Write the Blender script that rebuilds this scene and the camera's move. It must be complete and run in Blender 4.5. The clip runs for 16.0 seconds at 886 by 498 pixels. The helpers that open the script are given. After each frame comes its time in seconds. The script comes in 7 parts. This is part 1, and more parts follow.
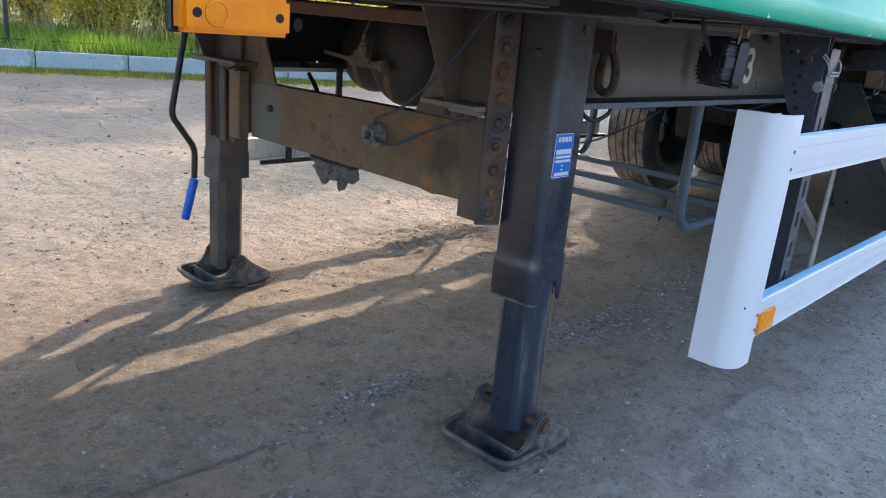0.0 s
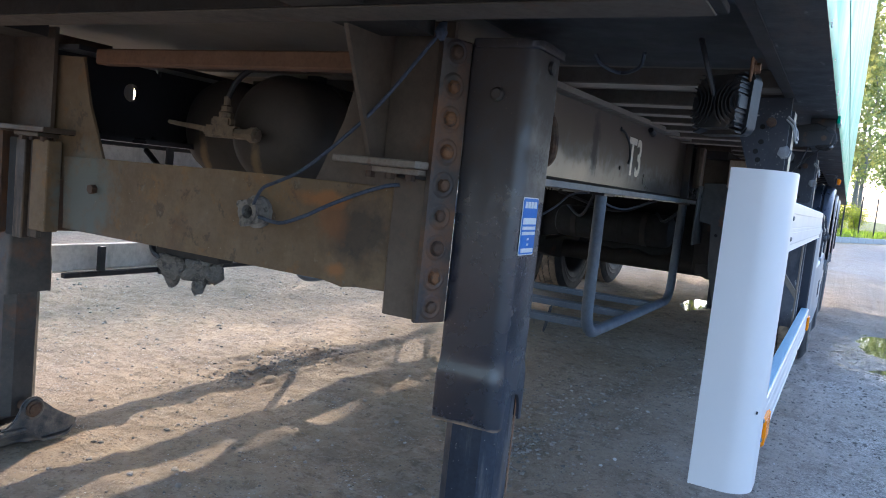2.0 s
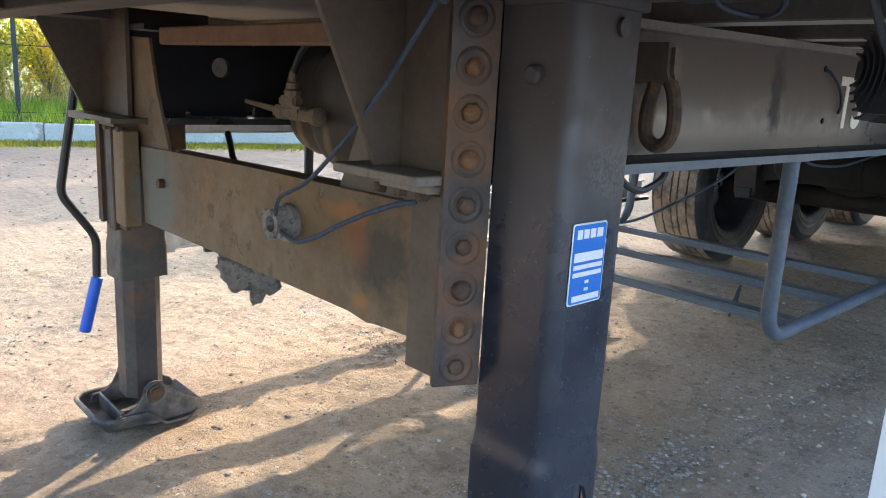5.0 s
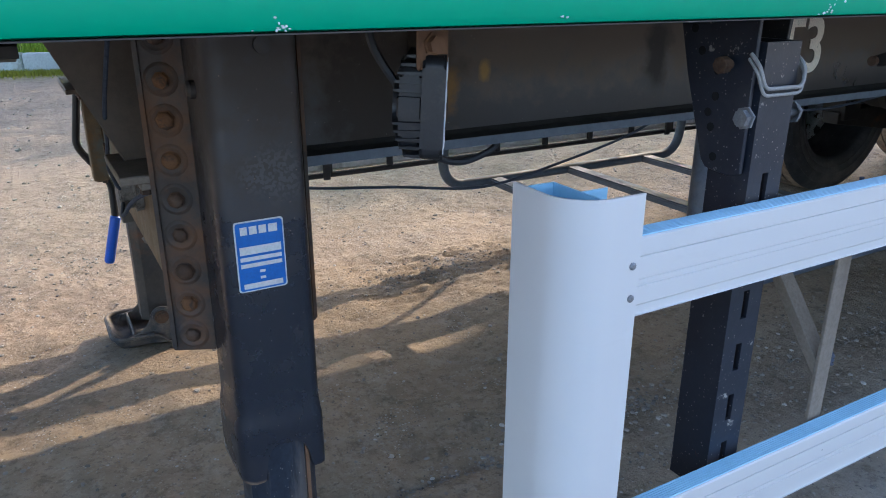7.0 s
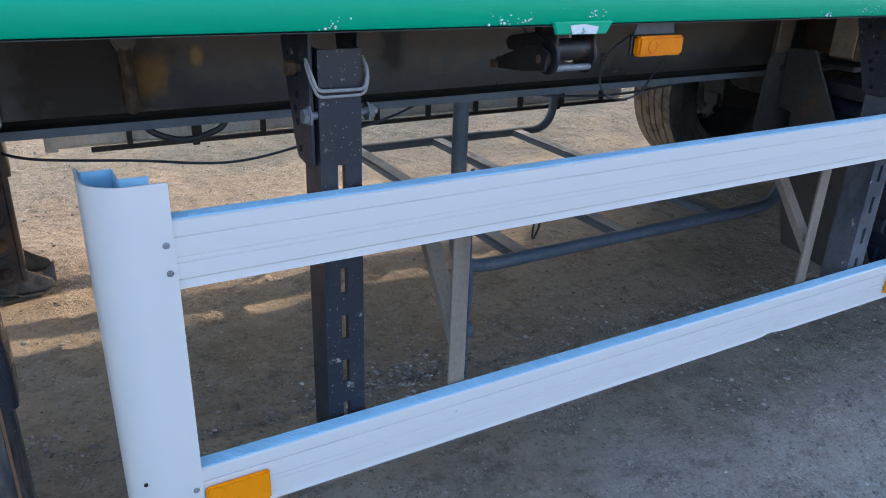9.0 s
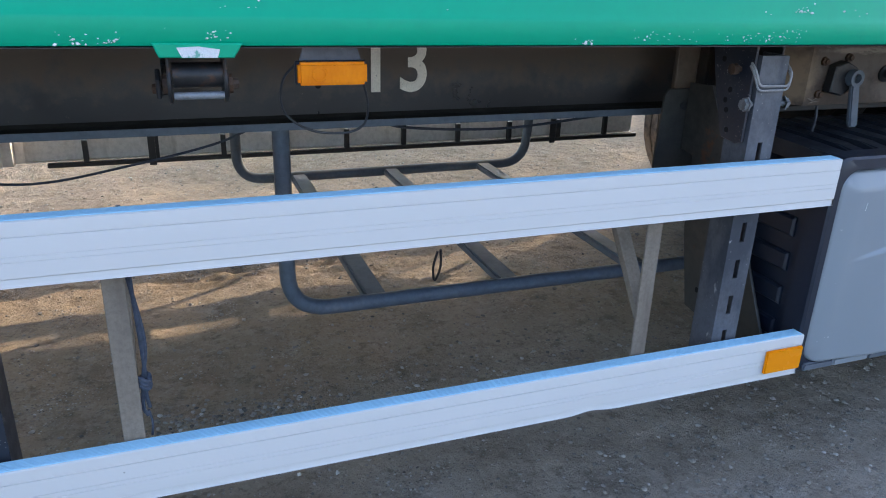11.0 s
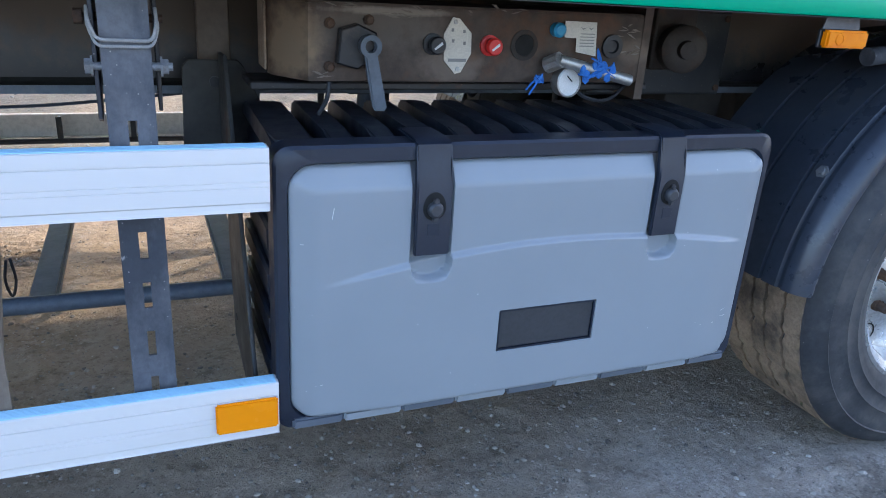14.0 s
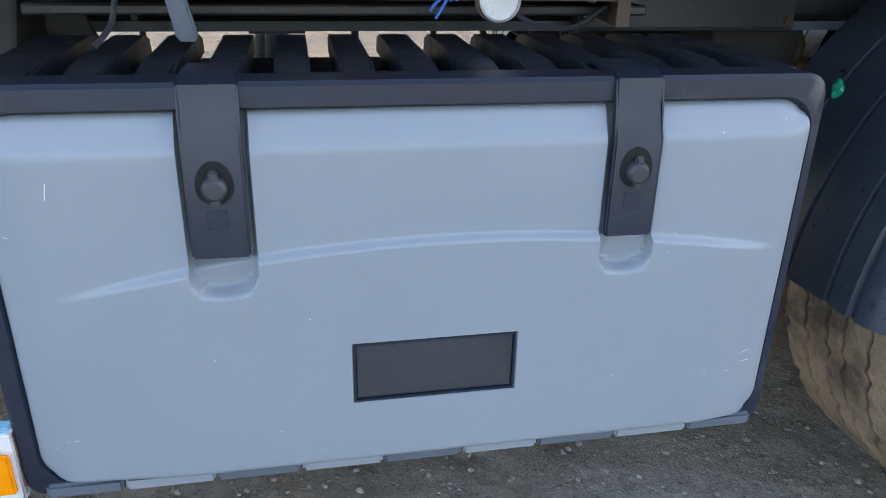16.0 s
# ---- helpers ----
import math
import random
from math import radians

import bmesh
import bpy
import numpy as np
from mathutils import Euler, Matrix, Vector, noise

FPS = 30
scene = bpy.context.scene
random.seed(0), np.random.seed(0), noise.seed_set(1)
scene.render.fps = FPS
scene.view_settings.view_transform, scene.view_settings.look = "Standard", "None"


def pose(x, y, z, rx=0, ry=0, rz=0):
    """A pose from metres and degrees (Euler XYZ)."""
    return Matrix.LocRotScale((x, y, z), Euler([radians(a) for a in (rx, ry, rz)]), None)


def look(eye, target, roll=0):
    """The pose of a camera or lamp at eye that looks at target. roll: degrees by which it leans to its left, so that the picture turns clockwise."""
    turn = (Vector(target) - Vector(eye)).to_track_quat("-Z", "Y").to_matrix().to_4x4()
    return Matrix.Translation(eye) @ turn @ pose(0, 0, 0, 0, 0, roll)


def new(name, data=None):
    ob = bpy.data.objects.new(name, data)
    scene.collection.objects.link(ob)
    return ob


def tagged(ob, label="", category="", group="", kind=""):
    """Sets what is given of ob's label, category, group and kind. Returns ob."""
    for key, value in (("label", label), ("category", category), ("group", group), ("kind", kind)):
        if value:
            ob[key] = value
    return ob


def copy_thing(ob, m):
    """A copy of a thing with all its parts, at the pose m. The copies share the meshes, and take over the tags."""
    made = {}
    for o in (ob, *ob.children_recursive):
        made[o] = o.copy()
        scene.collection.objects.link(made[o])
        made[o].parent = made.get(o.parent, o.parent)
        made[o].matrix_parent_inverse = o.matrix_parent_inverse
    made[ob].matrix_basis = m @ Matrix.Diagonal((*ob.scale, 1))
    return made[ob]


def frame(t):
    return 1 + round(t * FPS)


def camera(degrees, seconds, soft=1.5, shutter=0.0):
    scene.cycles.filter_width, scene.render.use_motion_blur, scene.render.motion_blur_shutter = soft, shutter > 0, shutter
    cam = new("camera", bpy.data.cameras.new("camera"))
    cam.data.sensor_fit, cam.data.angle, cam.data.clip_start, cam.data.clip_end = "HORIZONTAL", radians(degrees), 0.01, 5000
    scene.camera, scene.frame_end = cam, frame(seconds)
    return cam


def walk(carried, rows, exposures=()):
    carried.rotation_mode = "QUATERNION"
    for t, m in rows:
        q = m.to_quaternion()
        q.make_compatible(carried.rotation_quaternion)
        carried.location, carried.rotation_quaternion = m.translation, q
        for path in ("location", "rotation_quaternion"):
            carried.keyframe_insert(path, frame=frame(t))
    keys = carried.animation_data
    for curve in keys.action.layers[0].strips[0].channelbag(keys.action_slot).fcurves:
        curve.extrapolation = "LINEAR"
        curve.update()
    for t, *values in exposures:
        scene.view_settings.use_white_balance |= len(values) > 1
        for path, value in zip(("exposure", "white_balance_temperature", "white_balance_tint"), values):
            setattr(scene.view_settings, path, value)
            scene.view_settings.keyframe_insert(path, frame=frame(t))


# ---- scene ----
cam = camera(61.9, 16.0, soft=1.0)
PATH = [
    (0, (-0.003, 0.095, 1.12), (1.4, 1.394, 0.533), 5.2),
    (0.5, (0.121, 0.248, 0.972), (1.513, 1.578, 0.431), 4.4),
    (1, (0.154, 0.351, 0.88), (1.588, 1.72, 0.618), 3.6),
    (1.5, (0.164, 0.441, 0.884), (1.614, 1.798, 0.651), 3.4),
    (2, (0.207, 0.593, 0.902), (1.959, 1.541, 0.719), 6.0),
    (2.5, (0.33, 0.73, 0.902), (2.218, 1.372, 0.749), 6.0),
    (3, (0.444, 0.771, 0.9), (2.291, 1.51, 0.696), 5.2),
    (3.5, (0.542, 0.733, 0.925), (2.276, 1.689, 0.645), 4.1),
    (4, (0.579, 0.693, 0.962), (2.176, 1.856, 0.648), 3.1),
    (4.2, (0.591, 0.681, 0.975), (2.15, 1.891, 0.655), 2.8),
    (6.3, (1.079, 0.261, 1.169), (2.003, 1.918, 0.535), 3.5),
    (6.5, (1.137, 0.213, 1.177), (2.028, 1.884, 0.534), 3.2),
    (7, (1.229, 0.106, 1.212), (2.154, 1.741, 0.525), -0.0),
    (7.5, (1.35, 0.053, 1.253), (2.343, 1.624, 0.515), 0.2),
    (8, (1.432, -0.032, 1.289), (2.452, 1.498, 0.503), 0.8),
    (8.2, (1.459, -0.092, 1.294), (2.479, 1.429, 0.488), 1.2),
    (10.3, (2.161, -0.361, 1.27), (2.857, 1.366, 0.541), 2.2),
    (10.5, (2.221, -0.358, 1.266), (2.907, 1.371, 0.532), 2.0),
    (11, (2.406, -0.422, 1.288), (3.064, 1.321, 0.563), 1.9),
    (11.5, (2.574, -0.495, 1.292), (3.21, 1.255, 0.561), 1.8),
    (12, (2.75, -0.495, 1.247), (3.427, 1.253, 0.549), 1.6),
    (12.5, (3.013, -0.432, 1.228), (3.775, 1.278, 0.524), 2.4),
    (13, (3.168, -0.417, 1.219), (3.945, 1.274, 0.486), 3.4),
    (13.5, (3.381, -0.413, 1.214), (4.149, 1.294, 0.511), 3.8),
    (14, (3.532, -0.418, 1.201), (4.258, 1.305, 0.492), 3.7),
    (14.5, (3.674, -0.299, 1.122), (4.338, 1.425, 0.356), 2.8),
    (15, (3.829, -0.12, 1.064), (4.409, 1.612, 0.248), 2.6),
    (15.5, (3.944, -0.083, 1.056), (4.467, 1.65, 0.206), 2.7),
    (16, (4.07, -0.107, 1.075), (4.433, 1.699, 0.297), 1.2),
]

EXPOSURES = [(t, stops, kelvin, 14) for t, stops, kelvin in ((0, 2.24, 5800), (1, 2.24, 5750), (2, 2.27, 5600), (2.5, 2.24, 5650), (3, 2.54, 5700), (3.5, 2.88, 5900), (4, 3.18, 6150), (4.2, 3.18, 6200), (6.3, 2.32, 6150),
                                                             (6.5, 2.26, 6100), (7, 2.05, 5950), (8, 1.96, 5900), (10.5, 2.07, 6150), (12.5, 2.07, 6100), (13.5, 2.28, 5950), (14.5, 2.4, 6050), (15.5, 2.52, 6500), (16, 2.62, 6900))]
walk(cam, [(t, look(eye, aim, roll)) for t, eye, aim, roll in PATH], EXPOSURES)

# ---- light ----
SUN_WAY = Vector((0.761, 0.429, 0.485)).normalized()
world = bpy.data.worlds.new("sky")
scene.world = world
world.use_nodes = True
wn = world.node_tree
sky = wn.nodes.new("ShaderNodeTexSky")
sky.sky_type, sky.sun_disc = "NISHITA", False
sky.sun_elevation = math.asin(SUN_WAY.z)
sky.sun_rotation = math.atan2(SUN_WAY.x, SUN_WAY.y)
sky.air_density, sky.dust_density = 1.0, 2.5
wn.nodes["Background"].inputs[1].default_value = 0.15
wn.links.new(sky.outputs[0], wn.nodes["Background"].inputs[0])
sun = new("sun", bpy.data.lights.new("sun", "SUN"))
sun.data.energy, sun.data.angle, sun.data.color = 1.52, radians(0.55), (1.0, 0.81, 0.56)
sun.matrix_world = look(SUN_WAY * 40, (0, 0, 0))


# ---- materials ----
class Graph:
    """A small writer of node trees."""

    def __init__(self, name):
        self.mat = bpy.data.materials.new(name)
        self.mat.use_nodes = True
        self.tree = self.mat.node_tree
        self.bsdf = self.tree.nodes["Principled BSDF"]
        self.coord = self.add("ShaderNodeTexCoord").outputs["Object"]

    def add(self, kind, **values):
        n = self.tree.nodes.new(kind)
        for k, v in values.items():
            n.inputs[k.replace("_", " ")].default_value = v
        return n

    def link(self, a, b):
        self.tree.links.new(a, b)

    def noise(self, scale, detail=6.0, rough=0.6, stretch=None):
        n = self.add("ShaderNodeTexNoise", Scale=scale, Detail=detail, Roughness=rough)
        src = self.coord
        if stretch:
            m = self.add("ShaderNodeMapping", Scale=stretch)
            self.link(src, m.inputs[0])
            src = m.outputs[0]
        self.link(src, n.inputs["Vector"])
        return n.outputs["Fac"]

    def ramp(self, fac, *stops):
        r = self.tree.nodes.new("ShaderNodeValToRGB")
        el = r.color_ramp.elements
        while len(el) < len(stops):
            el.new(0.5)
        for e, (p, c) in zip(el, stops):
            e.position = p
            e.color = (c, c, c, 1) if isinstance(c, (int, float)) else (*c, 1)
        self.link(fac, r.inputs[0])
        return r.outputs[0]

    def mix(self, fac, a, b, blend="MIX"):
        m = self.tree.nodes.new("ShaderNodeMixRGB")
        m.blend_type = blend
        for i, v in enumerate((fac, a, b)):
            if isinstance(v, (int, float)):
                m.inputs[i].default_value = v if i == 0 else (v, v, v, 1)
            elif isinstance(v, tuple):
                m.inputs[i].default_value = (*v, 1)
            else:
                self.link(v, m.inputs[i])
        return m.outputs[0]

    def spot(self, centre, size, amount=1.0, rag=1.6, scale=22):
        """A ragged patch round a place on the thing."""
        m = self.add("ShaderNodeMapping", Scale=tuple(1 / v for v in size), Location=tuple(-c / v for c, v in zip(centre, size)))
        self.link(self.coord, m.inputs[0])
        d = self.tree.nodes.new("ShaderNodeVectorMath")
        d.operation = "LENGTH"
        self.link(m.outputs[0], d.inputs[0])
        k = self.add("ShaderNodeMath")
        k.operation = "MULTIPLY_ADD"
        self.link(self.noise(scale, 8, 0.65), k.inputs[0])
        k.inputs[1].default_value = rag
        self.link(d.outputs["Value"], k.inputs[2])
        w = self.add("ShaderNodeMath")
        w.operation = "MULTIPLY"
        self.link(k.outputs[0], w.inputs[0])
        w.inputs[1].default_value = 0.4
        return self.ramp(w.outputs[0], (0.5, amount), (0.72, 0.0))

    def bump(self, height, strength, dist=0.002):
        b = self.add("ShaderNodeBump", Strength=strength, Distance=dist)
        self.link(height, b.inputs["Height"])
        prev = self.bsdf.inputs["Normal"]
        if prev.is_linked:
            self.link(prev.links[0].from_socket, b.inputs["Normal"])
        self.link(b.outputs[0], prev)

    def set(self, colour=None, rough=None, metal=0.0, spec=0.5):
        for key, v in (("Base Color", colour), ("Roughness", rough), ("Metallic", metal), ("Specular IOR Level", spec)):
            if v is None:
                continue
            if isinstance(v, (int, float)):
                self.bsdf.inputs[key].default_value = v
            elif isinstance(v, tuple):
                self.bsdf.inputs[key].default_value = (*v, 1)
            else:
                self.link(v, self.bsdf.inputs[key])
        return self.mat


def surface(name, a, b, rough=(0.45, 0.7), metal=0.0, scale=6, stains=(), bump=0.25, bscale=120, streak=None, dist=0.001, spec=0.5, fine=0.35, specks=None, spots=(), flakes=None):
    """Two tones of a base colour, layered stains (colour, scale, from, to, strength), specks and fine relief."""
    g = Graph(name)
    col = g.mix(g.ramp(g.noise(scale, 8, 0.65, streak), (0.3, 0.0), (0.7, 1.0)), a, b)
    if fine:
        col = g.mix(g.ramp(g.noise(scale * 14, 5, 0.7), (0.42, 0.0), (0.66, fine)), col, tuple(0.45 * c for c in a))
    r = g.ramp(g.noise(scale * 3, 5), (0.3, rough[0]), (0.7, rough[1]))
    for colour, sc, lo, hi, amount in stains:
        f = g.ramp(g.noise(sc, 9, 0.68, streak), (lo, 0.0), (hi, amount))
        col = g.mix(f, col, colour)
        r = g.mix(f, r, 0.85)
    for centre, size, colour, amount in spots:
        f = g.spot(centre, size, amount)
        col = g.mix(f, col, colour)
        r = g.mix(f, r, 0.85)
    if specks:
        v = g.add("ShaderNodeTexVoronoi", Scale=specks[1])
        g.link(g.coord, v.inputs["Vector"])
        f = g.mix(1.0, g.ramp(v.outputs["Distance"], (specks[2] * 0.6, 1.0), (specks[2], 0.0)), g.ramp(g.noise(specks[1] * 0.35, 2), (0.45, 0.0), (0.55, 1.0)), "MULTIPLY")
        col = g.mix(f, col, specks[0])
        r = g.mix(f, r, 0.8)
    if flakes:
        v = g.add("ShaderNodeTexVoronoi", Scale=flakes[3])
        g.link(g.coord, v.inputs["Vector"])
        f = g.mix(1.0, g.ramp(v.outputs["Color"], (0.52, 0.0), (0.58, 1.0)), g.spot(flakes[0], flakes[1], 0.9), "MULTIPLY")
        col = g.mix(f, col, flakes[2])
    if bump:
        g.bump(g.noise(bscale, 5, 0.6), bump, dist)
        g.bump(g.noise(scale * 2, 3), bump * 0.5, dist * 4)
    return g.set(col, r, metal, spec)


RUST, DUST, MUD = (0.16, 0.065, 0.025), (0.26, 0.20, 0.145), (0.13, 0.10, 0.075)
M = {}
M["frame"] = surface("dark frame paint", (0.0128, 0.0144, 0.0184), (0.024, 0.0256, 0.0304), (0.32, 0.6), scale=3,
                     stains=[((0.13, 0.11, 0.09), 2.2, 0.46, 0.8, 0.45), (RUST, 5, 0.62, 0.70, 0.7)], specks=((0.24, 0.21, 0.18), 120, 0.12))
M["lip"] = surface("grimy dark paint", (0.024, 0.022, 0.022), (0.050, 0.045, 0.042), (0.55, 0.8), scale=5, streak=(0.4, 1, 1), stains=[((0.10, 0.075, 0.06), 9, 0.5, 0.62, 0.7), ((0.3, 0.28, 0.26), 22, 0.6, 0.66, 0.6)], bump=0.5)
M["web"] = surface("dusty beam paint with warm bounce", (0.00748, 0.009775, 0.01572), (0.01445, 0.01657, 0.02295), (0.20, 0.32), spec=0.66, scale=2, fine=0.15,
                   stains=[((0.09, 0.07, 0.052), 1.3, 0.40, 0.85, 0.25), (RUST, 9, 0.68, 0.75, 0.35)], specks=((0.17, 0.15, 0.125), 70, 0.07),
                   # first spot: warm light bounced off the ground, painted along the web's upper half
                   spots=[((2.2, -0.599, 0.215), (6.0, 0.06, 0.135), (0.105, 0.072, 0.047), 0.75),
                          ((0.28, -0.599, 0.13), (0.20, 0.02, 0.19), (0.026, 0.017, 0.012), 0.92), ((0.41, -0.599, 0.115), (0.045, 0.02, 0.055), (0.20, 0.105, 0.03), 1.0), ((0.50, -0.599, 0.15), (0.018, 0.02, 0.024), (0.26, 0.15, 0.045), 1.0),
                          ((0.94, -0.599, 0.165), (0.048, 0.02, 0.105), (0.022, 0.018, 0.017), 0.9), ((0.41, -0.599, 0.02), (0.07, 0.02, 0.03), (0.17, 0.13, 0.09), 0.7)])
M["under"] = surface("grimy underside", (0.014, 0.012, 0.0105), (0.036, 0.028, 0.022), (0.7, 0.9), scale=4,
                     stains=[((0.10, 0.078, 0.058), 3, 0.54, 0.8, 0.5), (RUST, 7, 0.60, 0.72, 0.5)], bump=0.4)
M["deck"] = surface("dusty floor underside", (0.060, 0.049, 0.040), (0.115, 0.094, 0.075), (0.7, 0.9), scale=4, stains=[((0.14, 0.11, 0.085), 3, 0.54, 0.8, 0.5), (RUST, 7, 0.62, 0.72, 0.5)], bump=0.4)
M["near_black"] = surface("rough near-black", (0.0056, 0.00525, 0.0049), (0.0154, 0.0133, 0.0112), (0.75, 0.92), scale=6, stains=[((0.05, 0.04, 0.03), 9, 0.6, 0.75, 0.5)], bump=0.4)
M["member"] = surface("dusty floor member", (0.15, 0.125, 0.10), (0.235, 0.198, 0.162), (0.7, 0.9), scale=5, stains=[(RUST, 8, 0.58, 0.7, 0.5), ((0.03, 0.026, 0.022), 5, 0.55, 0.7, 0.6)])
M["beam_foot"] = surface("brown dusty strip", (0.085, 0.070, 0.055), (0.145, 0.120, 0.096), (0.7, 0.9), scale=5, stains=[(RUST, 8, 0.58, 0.7, 0.5), ((0.03, 0.026, 0.022), 5, 0.52, 0.68, 0.7)])
M["member_web"] = surface("dirty floor member web", (0.085, 0.070, 0.057), (0.150, 0.122, 0.098), (0.7, 0.9), scale=5, stains=[(RUST, 8, 0.58, 0.7, 0.5)])
M["plate_brown"] = surface("brown grimy plate", (0.078, 0.054, 0.038), (0.125, 0.088, 0.060), (0.45, 0.7), scale=4,
                           stains=[(RUST, 6, 0.57, 0.70, 0.6), ((0.035, 0.034, 0.036), 3, 0.55, 0.70, 0.7)], bump=0.4)
M["rusty"] = surface("rusty brown steel", (0.125, 0.078, 0.040), (0.185, 0.122, 0.064), (0.6, 0.9), scale=5, fine=0.18,
                     stains=[((0.21, 0.105, 0.036), 13, 0.57, 0.63, 0.55), ((0.050, 0.038, 0.030), 19, 0.59, 0.64, 0.55), ((0.24, 0.20, 0.14), 38, 0.62, 0.67, 0.4), ((0.25, 0.17, 0.095), 14, 0.52, 0.72, 0.35), ((0.17, 0.066, 0.022), 5, 0.62, 0.74, 0.45), ((0.05, 0.042, 0.036), 2.6, 0.62, 0.74, 0.6)], bump=0.5, dist=0.0015, specks=((0.35, 0.3, 0.22), 46, 0.05),
                     spots=[((-0.09, -0.47, -0.115), (0.04, 0.10, 0.085), (0.040, 0.031, 0.025), 0.75), ((-0.09, -0.375, -0.06), (0.04, 0.085, 0.022), (0.27, 0.115, 0.035), 0.85), ((-0.09, -0.40, -0.10), (0.04, 0.05, 0.05), (0.22, 0.09, 0.03), 0.6),
                            ((-0.09, -0.415, -0.2), (0.04, 0.03, 0.018), (0.27, 0.12, 0.04), 0.9), ((-0.09, 0.385, -0.125), (0.04, 0.135, 0.16), (0.13, 0.132, 0.115), 1.0)])
M["rust_streak"] = surface("rust streaked dark steel", (0.030, 0.022, 0.018), (0.085, 0.055, 0.035), (0.5, 0.8), scale=5, streak=(5, 5, 0.5),
                           stains=[((0.21, 0.13, 0.07), 6, 0.55, 0.72, 0.7), ((0.010, 0.009, 0.009), 5, 0.54, 0.64, 0.85)], bump=0.5)
M["rustbar"] = surface("red brown bar", (0.14, 0.072, 0.038), (0.21, 0.11, 0.06), (0.75, 0.95), scale=7,
                       stains=[((0.1, 0.06, 0.04), 9, 0.6, 0.7, 0.7)], bump=0.4)
M["shelf"] = surface("bare dusty steel", (0.15, 0.12, 0.095), (0.24, 0.20, 0.16), (0.6, 0.85), scale=9, stains=[(RUST, 12, 0.58, 0.7, 0.6), ((0.05, 0.042, 0.036), 6, 0.55, 0.66, 0.7)], bump=0.6)
# the pale spot at the left end paints the light on the chamfer
M["panel"] = surface("brown dirty panel with lit left end", (0.050, 0.032, 0.023), (0.12, 0.080, 0.055), (0.45, 0.75), scale=4,
                     stains=[((0.020, 0.016, 0.014), 2.4, 0.44, 0.64, 0.75), (RUST, 6, 0.52, 0.70, 0.6)], bump=0.4,
                     spots=[((-0.25, -0.068, 0.03), (0.17, 0.02, 0.06), (0.15, 0.125, 0.105), 0.6), ((-0.38, -0.03, 0.0), (0.07, 0.09, 0.09), (0.27, 0.19, 0.12), 0.85), ((-0.08, -0.068, -0.03), (0.08, 0.02, 0.05), (0.19, 0.15, 0.12), 0.55),
                            ((-0.20, -0.068, 0.062), (0.16, 0.02, 0.008), (0.34, 0.29, 0.24), 0.6), ((0.34, -0.068, 0.0), (0.05, 0.02, 0.03), (0.20, 0.15, 0.11), 0.5)])
M["cover"] = surface("tan lit end face", (0.30, 0.215, 0.15), (0.40, 0.30, 0.215), (0.7, 0.9), scale=12, stains=[(RUST, 14, 0.58, 0.70, 0.6), ((0.08, 0.06, 0.045), 9, 0.58, 0.70, 0.6)])
M["pot"] = surface("sooty brown pot", (0.022, 0.016, 0.013), (0.050, 0.034, 0.024), (0.5, 0.8), scale=12, stains=[(RUST, 14, 0.55, 0.72, 0.5)], bump=0.5)
M["leg"] = surface("black leg paint", (0.0080, 0.0112, 0.0200), (0.0160, 0.0205, 0.0320), (0.20, 0.33), spec=0.72, scale=4, fine=0.2,
                   stains=[((0.10, 0.08, 0.06), 5, 0.54, 0.85, 0.25), (RUST, 16, 0.68, 0.75, 0.4)], bump=0.16, specks=((0.23, 0.165, 0.12), 95, 0.085),
                   spots=[((0.0, 0.0, 1.10), (0.16, 0.16, 0.30), (0.046, 0.031, 0.021), 0.7), ((-0.03, 0.0, 0.445), (0.16, 0.16, 0.010), (0.22, 0.14, 0.08), 0.9)], flakes=((0.02, -0.063, 0.955), (0.055, 0.012, 0.05), (0.055, 0.054, 0.055), 240.0))
# far leg: rust and dust, plus the glow of sunlit ground mixed into the paint
M["leg_dusty_lit"] = surface("dusty leg paint with sunlit brown", (0.030, 0.027, 0.026), (0.075, 0.062, 0.050), (0.4, 0.7), scale=5, stains=[(RUST, 6, 0.52, 0.66, 0.7), ((0.17, 0.13, 0.10), 4, 0.5, 0.7, 0.5)], bump=0.3, specks=((0.15, 0.13, 0.11), 150, 0.12))
M["inner"] = surface("worn inner tube", (0.02, 0.027, 0.042), (0.045, 0.057, 0.08), (0.25, 0.5), metal=0.3, specks=((0.3, 0.28, 0.25), 110, 0.14), scale=6, streak=(1, 1, 0.12),
                     stains=[((0.25, 0.22, 0.19), 20, 0.54, 0.70, 0.5), ((0.17, 0.115, 0.07), 9, 0.55, 0.68, 0.7), ((0.006, 0.008, 0.012), 14, 0.56, 0.66, 0.8)])
M["foot"] = surface("worn steel foot", (0.035, 0.037, 0.042), (0.08, 0.08, 0.08), (0.5, 0.8), metal=0.2, scale=9,
                    stains=[(DUST, 8, 0.42, 0.62, 0.8), ((0.03, 0.035, 0.045), 6, 0.55, 0.65, 0.8)], bump=0.5)
M["dusty_metal"] = surface("dust caked metal", (0.17, 0.15, 0.13), (0.26, 0.23, 0.20), (0.8, 0.95), scale=30, stains=[((0.05, 0.045, 0.04), 40, 0.5, 0.6, 0.8)], bump=0.6)
M["flange"] = surface("rust stained flange", (0.030, 0.023, 0.020), (0.066, 0.046, 0.034), (0.4, 0.7), scale=6,
                      stains=[((0.17, 0.075, 0.030), 7, 0.44, 0.64, 0.85), ((0.03, 0.036, 0.052), 5, 0.55, 0.70, 0.7)], bump=0.5)
